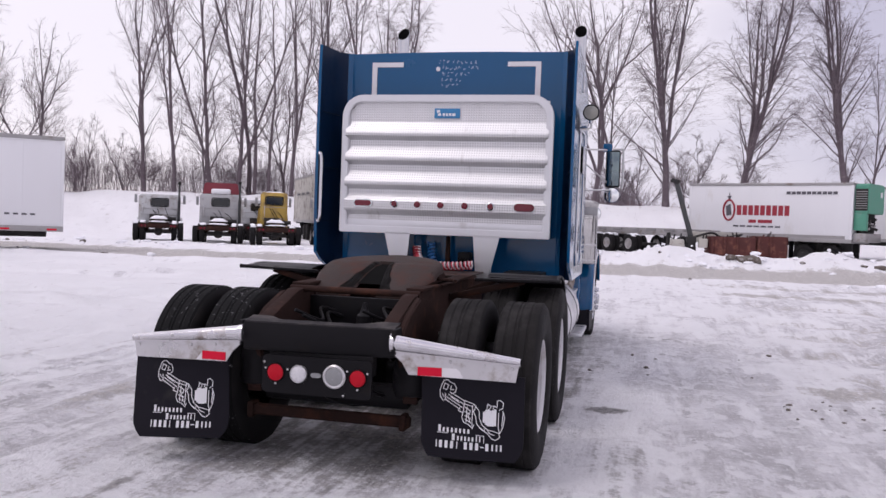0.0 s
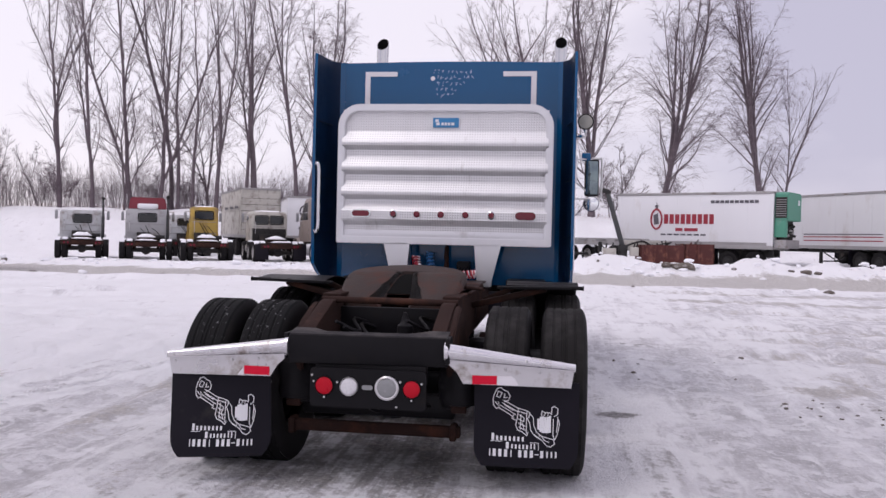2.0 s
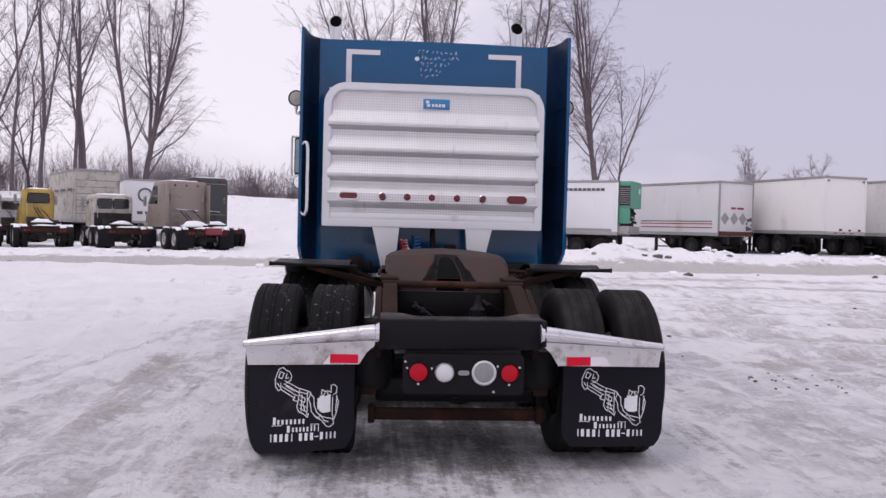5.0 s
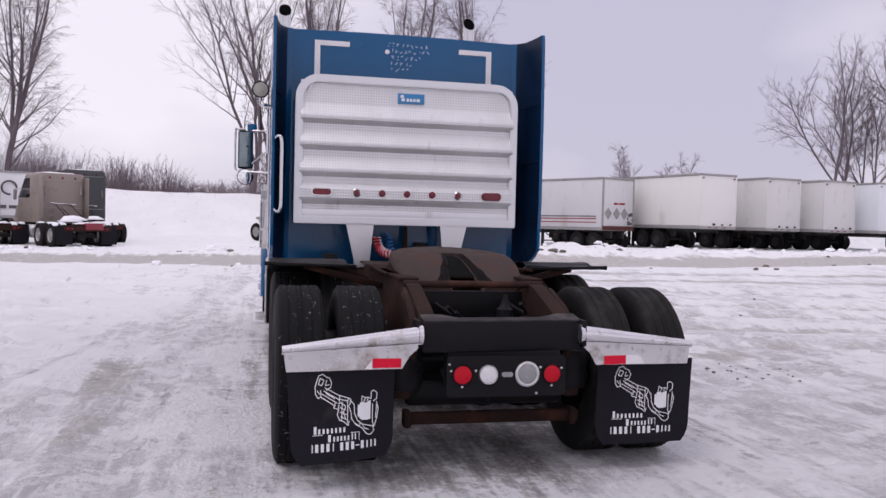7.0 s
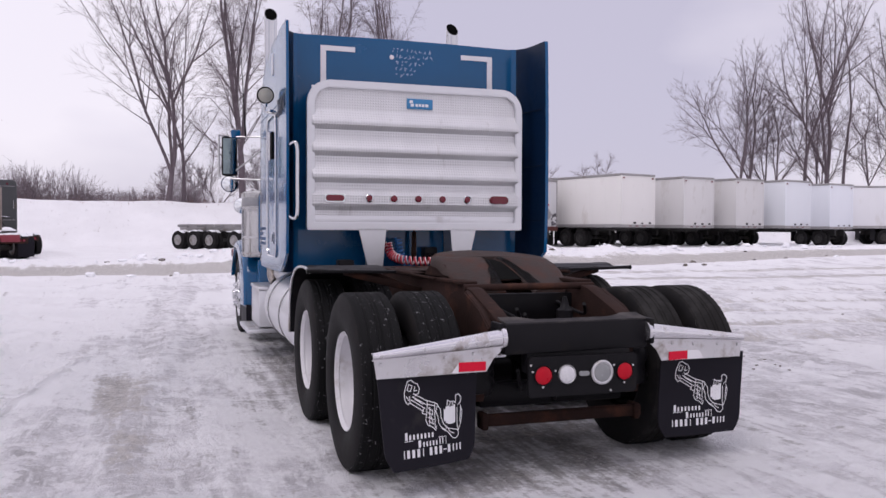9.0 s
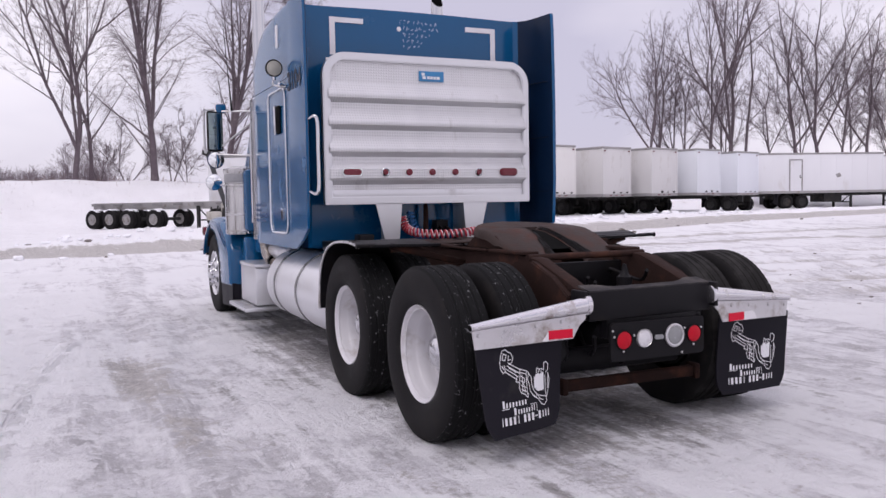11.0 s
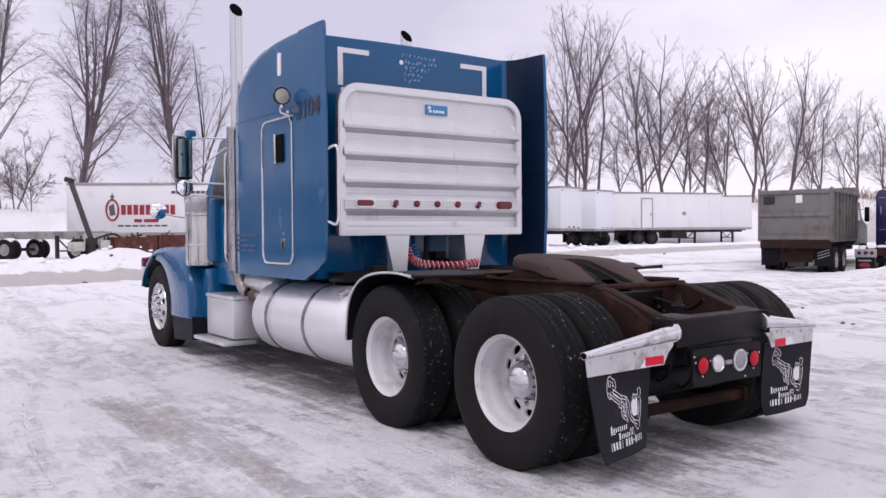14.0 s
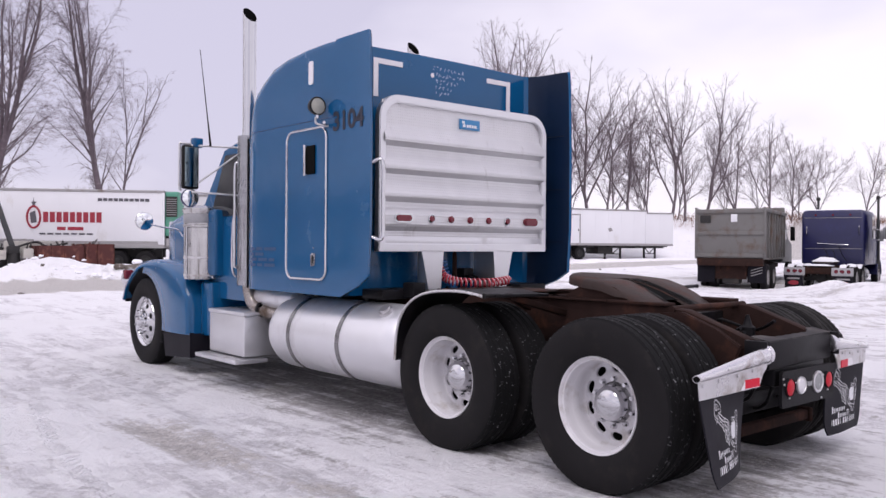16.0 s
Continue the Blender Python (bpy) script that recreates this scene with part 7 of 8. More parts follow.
    if snow:
        snow_pad(ob, -0.42, 0.42, 0.95, 1.75, 1.12, 0.16, seed=int(at[0]))
        snow_pad(ob, -0.5, 0.5, 0.0, 0.3, 0.98, 0.06, seed=int(at[0]) + 1)
    for sx in (-1, 1):
        bm = B()
        rev(bm, [(0.02, -0.5), (0.25, -0.48), (0.29, -0.4), (0.29, 0.4), (0.25, 0.48), (0.02, 0.5)], (sx * 0.85, 3.3 if kind != "sleeper" else 3.6, 0.62), "y", 18, caps=True)
        part("fuel_tank", bm, TANK, ob)
    # cab
    w = wide or (1.06 if kind != "sleeper" else 1.16)
    z0 = 1.0
    bm = B()
    y0, y1 = cab_y, cab_y + cab_l
    slope = 0.55 if kind == "day" else (0.9 if kind == "sleeper" else 0.2)
    prof = [(y0, z0), (y0, cab_h - 0.12), (y0 + 0.1, cab_h), (y1 - slope, cab_h), (y1, z0 + 1.1), (y1, z0)]
    rings = []
    for x, k in ((-w, 0.12), (-w + 0.06, 0.03), (-w + 0.16, 0.0), (w - 0.16, 0.0), (w - 0.06, 0.03), (w, 0.12)):
        rings.append([(x, y + (k * 0.3 if y == y0 else 0), z - (k if z > cab_h - 0.3 else 0)) for y, z in prof])
    loft(bm, rings)
    cab_part = part("cab", bm, paint, ob, sharp=45)
    if kind != "sleeper":
        gaps = ((-0.42, 0.42),) if panes == 1 else ((-w + 0.22, -0.06), (0.06, w - 0.22))
        for xa, xb in gaps:
            bm = B()
            prism(bm, rounded(xa, xb, cab_h - 0.62, cab_h - 0.24, 0.07), "y", y0 - 0.012, y0 + 0.005)
            part("rear_window", bm, GLASS, cab_part, "dark rear window")
            bm = B()
            loop = rounded(xa - 0.03, xb + 0.03, cab_h - 0.65, cab_h - 0.21, 0.09)
            tube(bm, [(x, y0 - 0.005, z) for x, z in loop + [loop[0]]], 0.022, 6)
            part("window_seal", bm, BLACK, cab_part)
        for z in (cab_h - 0.78, 1.32):
            bm = B()
            box(bm, -w + 0.1, w - 0.1, y0 - 0.012, y0 + 0.004, z, z + 0.025, 0.004)
            part("panel_seam", bm, TRIM, cab_part)
        bm = B()
        tube(bm, smooth_path([(-w + 0.2, y0, 1.4), (-w + 0.2, y0 - 0.07, 1.43), (-w + 0.2, y0 - 0.07, 1.9), (-w + 0.2, y0, 1.93)], 4), 0.016, 6)
        part("grab_bar", bm, STEEL, cab_part)
        bm = B()
        box(bm, -0.5, 0.15, y0 - 0.34, y0 - 0.03, 0.98, 1.36, 0.03)
        part("battery_box", bm, UNDER, ob)
        bm = B()
        cyl(bm, (0.3, y0 - 0.2, 1.1), (0.85, y0 - 0.2, 1.1), 0.13, n=14)
        part("air_tank", bm, UNDER, ob)
    else:
        for z in (cab_h - 0.32, 1.62):
            bm = B()
            box(bm, -w + 0.12, w - 0.12, y0 - 0.01, y0 + 0.004, z, z + 0.02, 0.004)
            part("panel_seam", bm, TRIM, cab_part)
        for x in (-0.55, 0.0, 0.55):
            bm = B()
            rev(bm, [(0.045, 0.0), (0.04, -0.02), (0.001, -0.025)], (x * w, y0, cab_h - 0.2), "y", 12, caps=True)
            part("marker_lamp", bm, DARK_RED, cab_part)
        bm = B()
        tube(bm, smooth_path([(-0.5, y0, 1.85), (-0.48, y0 - 0.07, 1.83), (0.48, y0 - 0.07, 1.78), (0.5, y0, 1.78)], 4), 0.025, 8)
        part("grab_bar", bm, CHROME, cab_part)
        for sx in (-1, 1):
            bm = B()
            tube(bm, smooth_path([(sx * (w - 0.2), y0, 2.2), (sx * (w - 0.2), y0 - 0.06, 2.22), (sx * (w - 0.2), y0 - 0.06, 2.5), (sx * (w - 0.2), y0, 2.52)], 4), 0.016, 6)
            part("grab_bar", bm, CHROME, cab_part)
    for sx in (-1, 1):
        bm = B()
        prism(bm, [(y1 - slope - 0.55, z0 + 1.05), (y1 - 0.15, z0 + 1.05), (y1 - slope * 0.8 - 0.1, cab_h - 0.22), (y1 - slope - 0.55, cab_h - 0.22)], "x", *sorted((sx * (w - 0.02), sx * (w + 0.006))))
        part("side_window", bm, GLASS, cab_part, "dark side window")
        bm = B()
        box(bm, sx * (w + 0.2) - 0.07, sx * (w + 0.2) + 0.07, y1 - 0.25, y1 - 0.17, z0 + 0.95, z0 + 1.4, 0.03)
        mirror = part("door_mirror", bm, TRIM_GREY, ob, "grey-backed mirror")
        bm = B()
        tube(bm, [(sx * w, y1 - 0.3, z0 + 1.45), (sx * (w + 0.24), y1 - 0.2, z0 + 1.42)], 0.02, 6)
        part("mirror_arm", bm, STEEL, mirror)
        bm = B()
        tube(bm, [(sx * w, y1 - 0.3, z0 + 1.0), (sx * (w + 0.24), y1 - 0.2, z0 + 1.02)], 0.02, 6)
        part("mirror_arm", bm, STEEL, mirror)
    if kind == "cabover":
        bm = B()
        box(bm, -w + 0.06, w - 0.06, y0 - 0.05, y0 + 0.01, 1.02, cab_h - 0.86, 0.02)
        part("rear_apron", bm, UNDER, cab_part, "grimy dark lower panel")
    if kind != "cabover":
        bm = B()
        hw = 0.75
        loft(bm, [[(-hw - 0.1, y1, 0.8), (hw + 0.1, y1, 0.8), (hw, y1, 1.9), (-hw, y1, 1.9)], [(-hw, y1 + 1.2, 0.8), (hw, y1 + 1.2, 0.8), (hw - 0.1, y1 + 1.2, 1.75), (-hw + 0.1, y1 + 1.2, 1.75)], [(-hw + 0.1, y1 + 1.35, 0.85), (hw - 0.1, y1 + 1.35, 0.85), (hw - 0.2, y1 + 1.3, 1.6), (-hw + 0.2, y1 + 1.3, 1.6)]])
        bmesh.ops.bevel(bm, geom=bm.edges[:], offset=0.06, segments=2, affect="EDGES")
        part("hood", bm, hood or paint, ob)
        for sx in (-1, 1):
            bm = B()
            pts = [(fy + 0.62 * math.cos(radians(a)), 0.55 + 0.62 * math.sin(radians(a))) for a in range(0, 181, 15)]
            inner = [(fy + 0.56 * math.cos(radians(a)), 0.55 + 0.56 * math.sin(radians(a))) for a in range(180, -1, -15)]
            prism(bm, pts + inner, "x", *sorted((sx * 0.62, sx * min(1.2, w + 0.12))))
            part("front_fender", bm, hood or paint, ob)
    if stack:
        for sx in ((-1, 1) if kind == "sleeper" else (1,)):
            bm = B()
            sy = y0 - 0.16 if kind == "day" else y1 + 0.1
            so = min(w, 0.98) if kind == "day" else w + 0.02
            cyl(bm, (sx * so, sy, 0.95), (sx * so, sy, cab_h - 0.3), 0.075, n=12)
            cyl(bm, (sx * so, sy, cab_h - 0.3), (sx * so, sy, cab_h + 0.55), 0.05, n=12)
            pipe = part("exhaust_pipe", bm, DARK_PAINT, ob)
            bm = B()
            rev(bm, [(0.03, 0.0), (0.085, 0.04), (0.095, 0.1), (0.06, 0.16), (0.001, 0.18)], (sx * so, sy, cab_h + 0.54), "z", 14, caps=True)
            part("rain_cap", bm, UNDER, pipe)
    if roof:
        bm = B()
        loft(bm, [[(-0.95, y0 + 0.15, cab_h - 0.02), (0.95, y0 + 0.15, cab_h - 0.02), (0.85, y0 + 0.2, cab_h + 0.62), (-0.85, y0 + 0.2, cab_h + 0.62)], [(-0.9, y1 - 0.4, cab_h - 0.02), (0.9, y1 - 0.4, cab_h - 0.02), (0.7, y1 - 0.8, cab_h + 0.35), (-0.7, y1 - 0.8, cab_h + 0.35)]])
        bmesh.ops.bevel(bm, geom=bm.edges[:], offset=0.05, segments=2, affect="EDGES")
        part("roof_fairing", bm, roof, ob, "maroon roof fairing")
        if snow:
            bm = B()
            box(bm, -0.5, 0.5, y0 + 0.02, y0 + 0.2, cab_h, cab_h + 0.28, 0.08)
            part("snow_lump", bm, SNOW, ob)
    elif snow:
        snow_pad(ob, -w + 0.15, w - 0.15, y0 + 0.12, y1 - slope, cab_h - 0.01, 0.07, seed=int(at[1]))
    # lines between cab and deck
    lr = random.Random(int(at[0] * 10))
    for k in range(3):
        bm = B()
        x = -0.25 + 0.22 * k + lr.uniform(-0.1, 0.1)
        dx = lr.uniform(0.15, 0.5)
        tube(bm, smooth_path([(x, y0 - 0.02, lr.uniform(1.55, 1.85)), (x + dx * 0.5, y0 - 0.3, lr.uniform(1.25, 1.5)), (x + dx, y0 - 0.55, 1.14)], 5), 0.016, 6)
        part("air_line", bm, BLACK, ob)
    return ob


def low_base(x, y):
    return (x, y, height(x, y) - 0.04)


tractor(low_base(-21.55, 38.3), 31, PALE_PAINT, "pale grey day-cab tractor with snow on its deck", low=0.33)
tractor(low_base(-18.35, 38.4), 26, GREY_PAINT, "light grey tractor with maroon roof fairing and snow", roof=MAROON, low=0.2)
tractor(low_base(-15.15, 38.2), 27, YELLOW, "yellow day-cab tractor with snowy deck", low=0.08, wide=0.68, stack=False)
tractor(low_base(-11.75, 38.7), 30, OLD_WHITE, "old off-white cab-over tractor with dirty rear", kind="cabover", low=0.35, wide=0.90, panes=2, stack=False, apron=True)
taupe = tractor(low_base(-8.0, 37.1), 32, BROWN_PAINT, "taupe high-roof sleeper tractor with red lamp box", kind="sleeper", stack=False, low=0.22, wide=0.94, long=2.6, apron=True)
bm = B()
box(bm, -0.10, 0.62, -0.12, 0.42, 0.74, 1.02, 0.03)
part("lamp_box", bm, MAROON, taupe, "dark red lamp box")
snow_pad(taupe, -0.75, 0.0, 0.5, 1.1, 1.06, 0.24, seed=41)
for sx in (-1, 1):
    bm = B()
    box(bm, *sorted((sx * 0.90, sx * 0.955)), 2.28, 2.72, 1.2, 2.95, 0.02)
    part("side_extender", bm, BROWN_PAINT, taupe, "taupe side extender")
tractor(low_base(-8.3, 42.2), 27, DARK_PAINT, "dark sleeper tractor half hidden behind another", kind="sleeper", stack=False, low=-0.2, wide=0.98)
tractor(low_base(-19.6, 46.0), 30, PALE_PAINT, "pale day-cab tractor wedged between others", snow=False, low=0.3)

# a box truck and a far trailer with a round emblem among them
T = trailer(base(-16.9, 50.0), 31, 8.0, OLD_WHITE, "weathered pale box body with grey rear door", end="rear", top=4.15, width=2.4, group="")
for k in range(3):
    bm = B()
    box(bm, -1.29, -1.272, 0.6 + k * 2.0, 1.8 + k * 2.0, 2.9, 3.05)
    part("lettering_bar", bm, SIGN_DARK, T)
bm = B()
box(bm, -1.2, 1.2, 0.0, 0.028, 1.3, 3.8, 0.01)
part("roll_door", bm, OLD_WHITE, T, "weathered pale roll-up door")
for k in range(6):
    bm = B()
    box(bm, -1.18, 1.18, -0.004, 0.02, 1.6 + k * 0.38, 1.62 + k * 0.38)
    part("door_joint", bm, UNDER, T)
T = trailer(base(-16.5, 58.0), 22, 8.0, TRAILER_WHITE, "white box trailer with a round dark emblem", end="rear", top=4.05, group="")
bm = B()
tube(bm, [(0.0 + 0.42 * math.cos(a), 0.0, 3.0 + 0.42 * math.sin(a)) for a in [0.35 * k for k in range(15)]], 0.06, 6)
part("emblem", bm, SIGN_DARK, T)
for x, w in ((-0.5, 0.35), (0.0, 0.5)):
    bm = B()
    box(bm, x, x + w, 0.0, 0.028, 1.7, 1.9)
    part("lettering_bar", bm, SIGN_DARK, T)

tractor(base(25.9, 17.4), -76, NAVY, "glossy dark-blue sleeper tractor with snow on its wheels", kind="sleeper", flaps=True, low=0.15)
tractor(base(25.6, 13.2), -66, DARK_PAINT, "dark sleeper tractor cut off by a snow ridge", kind="sleeper", stack=False)


def dump_truck():
    spot = base(22.9, 19.3)
    ob = thing("dump_truck", (spot[0], spot[1], spot[2] - 0.06), "weathered grey dump truck with ribbed steel box", "truck", turn=-71)
    w = 1.17
    bm = B()
    # open-topped box
    L, z0, z1 = 5.2, 1.22, 3.05
    for a in ((-w, -w + 0.07, 0.1, L, z0, z1 - 0.12), (w - 0.07, w, 0.1, L, z0, z1 - 0.12), (-w, w, L - 0.07, L, z0, z1 + 0.2), (-w, w, 0.1, L, z0 - 0.08, z0)):
        box(bm, *a, 0.01)
    bx = part("box", bm, CONCRETE_GREY, ob, "weathered grey steel box")
    for sx in (-1, 1):
        for k in range(8):
            bm = B()
            box(bm, *sorted((sx * w, sx * (w + 0.07))), 0.3 + k * 0.65, 0.4 + k * 0.65, z0, z1 - 0.15, 0.012)
            part("rib", bm, CONCRETE_GREY, bx)
        bm = B()
        box(bm, *sorted((sx * (w - 0.02), sx * (w + 0.09))), 0.05, L, z1 - 0.16, z1 - 0.02, 0.015)
        part("top_rail", bm, CONCRETE_GREY, bx)
        bm = B()
        box(bm, *sorted((sx * w, sx * (w + 0.08))), 0.0, 0.14, z0 - 0.05, z1 + 0.02, 0.015)
        part("corner_post", bm, CONCRETE_GREY, bx)
    bm = B()
    box(bm, -w, w, 0.02, 0.09, z0, z1 - 0.05, 0.01)
    gate = part("tailgate", bm, CONCRETE_GREY, ob, "panelled tailgate")
    for z in (z0 + 0.02, z0 + 0.83, z1 - 0.2):
        bm = B()
        box(bm, -w, w, -0.03, 0.03, z, z + 0.14, 0.015)
        part("gate_rail", bm, CONCRETE_GREY, gate)
    bm = B()
    box(bm, -w + 0.12, -w + 0.5, -0.012, 0.025, z1 - 0.55, z1 - 0.27, 0.004)
    part("dark_sign", bm, UNDER, gate)
    bm = B()
    box(bm, 0.05, 0.27, -0.012, 0.025, z1 - 0.52, z1 - 0.24, 0.004)
    part("white_sign", bm, WHITE_INK, gate)
    bm = B()
    box(bm, -w, w, 0.0, 0.3, 0.92, 1.2, 0.02)
    part("rear_sill", bm, RUST, ob, "rusty rear sill")
    bm = B()
    for sx in (-0.43, 0.43):
        box(bm, sx - 0.06, sx + 0.06, 0.2, 8.2, 0.75, 1.1)
    part("frame", bm, RUST, ob)
    for sx in (-1, 1):
        bm = B()
        box(bm, *sorted((sx * 0.58, sx * 1.22)), 0.35, 0.37, 0.3, 0.95, 0.004)
        part("mud_flap", bm, RUBBER, ob)
        for k in range(3 if sx > 0 else 0):
            bm = B()
            obox(bm, (sx * 0.7, 0.345, 0.55 + k * 0.1), (sx * 1.1, 0.345, 0.68 + k * 0.1), 0.004, 0.03)
            part("flap_stripe", bm, TRIM, ob)
        for y in (1.1, 2.45):
            for x in (1.06, 0.74):
                simple_wheel(ob, sx * x, y)
        simple_wheel(ob, sx * 1.05, 7.3)
    bm = B()
    box(bm, -0.3, 0.3, 0.3, 0.9, 0.25, 0.5, 0.05)
    part("hitch", bm, UNDER, ob)
    bm = B()
    box(bm, -0.56, 0.56, 0.30, 0.34, 0.42, 0.92, 0.01)
    box(bm, -0.5, 0.5, 0.6, 3.0, 0.5, 0.95, 0.03)
    part("rear_plate", bm, RUST, ob, "rusty plate between the flaps")
    bm = B()
    prism(bm, [(5.5, 1.0), (5.5, 2.75), (6.5, 2.75), (7.0, 1.95), (8.3, 1.8), (8.35, 0.9)], "x", -1.05, 1.05)
    bmesh.ops.bevel(bm, geom=bm.edges[:], offset=0.06, segments=2, affect="EDGES")
    cab_part = part("cab", bm, DARK_PAINT, ob, "dark cab")
    for sx in (-1, 1):
        bm = B()
        box(bm, sx * 1.3 - 0.09, sx * 1.3 + 0.09, 6.55, 6.65, 1.9, 2.5, 0.03)
        part("door_mirror", bm, BLACK, ob)
        bm = B()
        tube(bm, [(sx * 1.0, 6.5, 2.4), (sx * 1.3, 6.6, 2.4)], 0.02, 6)
        part("mirror_arm", bm, STEEL, ob)
        bm = B()
        box(bm, *sorted((sx * 1.04, sx * 1.056)), 5.8, 6.6, 1.95, 2.55)
        part("side_window", bm, GLASS, cab_part)
    bm = B()
    box(bm, -1.0, 1.0, L - 0.05, L + 0.6, z1 + 0.12, z1 + 0.2, 0.01)
    part("cab_guard", bm, CONCRETE_GREY, ob)


dump_truck()


def chassis_trailer():
    ob = thing("chassis_trailer", base(4.1, 44.1), "grey container chassis with snow on its tyres", "trailer", turn=40)
    # runs along +y from the legs end
    z = 1.35
    for sx in (-1, 1):
        bm = B()
        box(bm, sx * 0.48 - 0.06, sx * 0.48 + 0.06, -1.2, 7.7, z - 0.36, z, 0.012)
        part("side_rail", bm, TRIM, ob, "weathered grey rail")
    for k in range(7):
        bm = B()
        box(bm, -1.2, 1.2, -1.1 + k * 1.35, -0.98 + k * 1.35, z - 0.16, z - 0.02, 0.008)
        part("cross_beam", bm, TRIM, ob)
    for y in (2.9, 4.7, 5.9, 7.1):
        for sx in (-1, 1):
            simple_wheel(ob, sx * 1.1, y, snow=True)
            simple_wheel(ob, sx * 0.78, y, snow=True)
        bm = B()
        cyl(bm, (-1.0, y, 0.5), (1.0, y, 0.5), 0.08, n=10)
        part("axle", bm, UNDER, ob)
    for sx in (-1, 1):
        simple_wheel(ob, sx * 1.0, -0.9)
    landing_gear(ob, 0.35, z - 0.2, 1.6)
    bm = B()
    box(bm, -1.0, 1.0, -2.6, -1.2, 0.75, 1.25, 0.05)
    part("front_block", bm, OLD_WHITE, ob, "dirty pale equipment block")
    ob = thing("crane_boom", base(4.2, 41.3), "dark folded crane boom standing at a slant", "crane")
    zb = 0.9
    bm = B()
    obox(bm, (0, 0, zb), (-0.75, 0.35, 3.50), 0.17, 0.21, 0.03)
    part("boom", bm, DARK_PAINT, ob, "dark boom")
    bm = B()
    obox(bm, (-0.62, 0.3, 3.50), (-0.98, 0.45, 3.62), 0.20, 0.22, 0.03)
    part("boom_head", bm, UNDER, ob)
    bm = B()
    cyl(bm, (0, 0, 0.0), (0, 0, 0.72), 0.26, 0.2, n=14)
    box(bm, -0.22, 0.22, -0.2, 0.2, 0.7, 1.02, 0.05)
    part("turret", bm, UNDER, ob, "dark turret")
    bm = B()
    box(bm, -0.95, -0.32, -0.3, 0.25, 0.45, 0.85, 0.05)
    part("valve_block", bm, OLD_WHITE, ob, "dirty pale valve block")
    bm = B()
    box(bm, 0.32, 0.72, -0.35, 0.2, 0.5, 0.92, 0.04)
    part("oil_tank", bm, OLD_WHITE, ob, "dirty pale oil tank")
    for x, z in ((-0.8, 0.95), (-0.5, 1.0), (0.5, 1.02), (0.62, 0.98)):
        bm = B()
        cyl(bm, (x, -0.1, z - 0.15), (x + 0.05, -0.1, z + 0.12), 0.035, n=8)
        part("lever", bm, UNDER, ob)
    bm = B()
    tube(bm, smooth_path([(0.2, 0, 1.0), (0.9, 0.0, 1.2), (1.4, 0.1, 1.0), (2.2, 0.1, 1.15)], 6), 0.05, 6)
    part("hose", bm, UNDER, ob)
    rr = random.Random(12)
    for (x, y, l, h) in ((5.95, 41.6, 2.1, 1.06), (7.65, 41.9, 1.45, 1.14)):
        ob = thing("scrap_bin", base(x, y), "open rust-red scrap bin half buried in snow", "scrap bin", "scrap bins", turn=6)
        bm = B()
        for a in ((-l / 2, l / 2, -0.6, -0.52, 0, h), (-l / 2, l / 2, 0.52, 0.6, 0, h), (-l / 2, -l / 2 + 0.08, -0.6, 0.6, 0, h), (l / 2 - 0.08, l / 2, -0.6, 0.6, 0, h), (-l / 2, l / 2, -0.6, 0.6, 0, 0.08)):
            box(bm, *a, 0.015)
        part("bin_shell", bm, SCRAP, ob, "rust-red steel shell")
        for k in range(int(l / 0.55)):
            bm = B()
            xx = -l / 2 + 0.1 + k * 0.55
            box(bm, xx, xx + 0.1, -0.66, -0.595, 0.03, h - 0.02, 0.01)
            part("rib", bm, SCRAP, ob)
        for k in range(7):
            bm = B()
            xx = rr.uniform(-l / 2 + 0.2, l / 2 - 0.2)
            obox(bm, (xx, rr.uniform(-0.4, 0.4), h - 0.15), (xx + rr.uniform(-0.6, 0.6), rr.uniform(-0.4, 0.4), h + rr.uniform(0.02, 0.25)), 0.06, 0.05)
            part("scrap_bar", bm, rr.choice([UNDER, TRIM, SCRAP]), ob)


chassis_trailer()


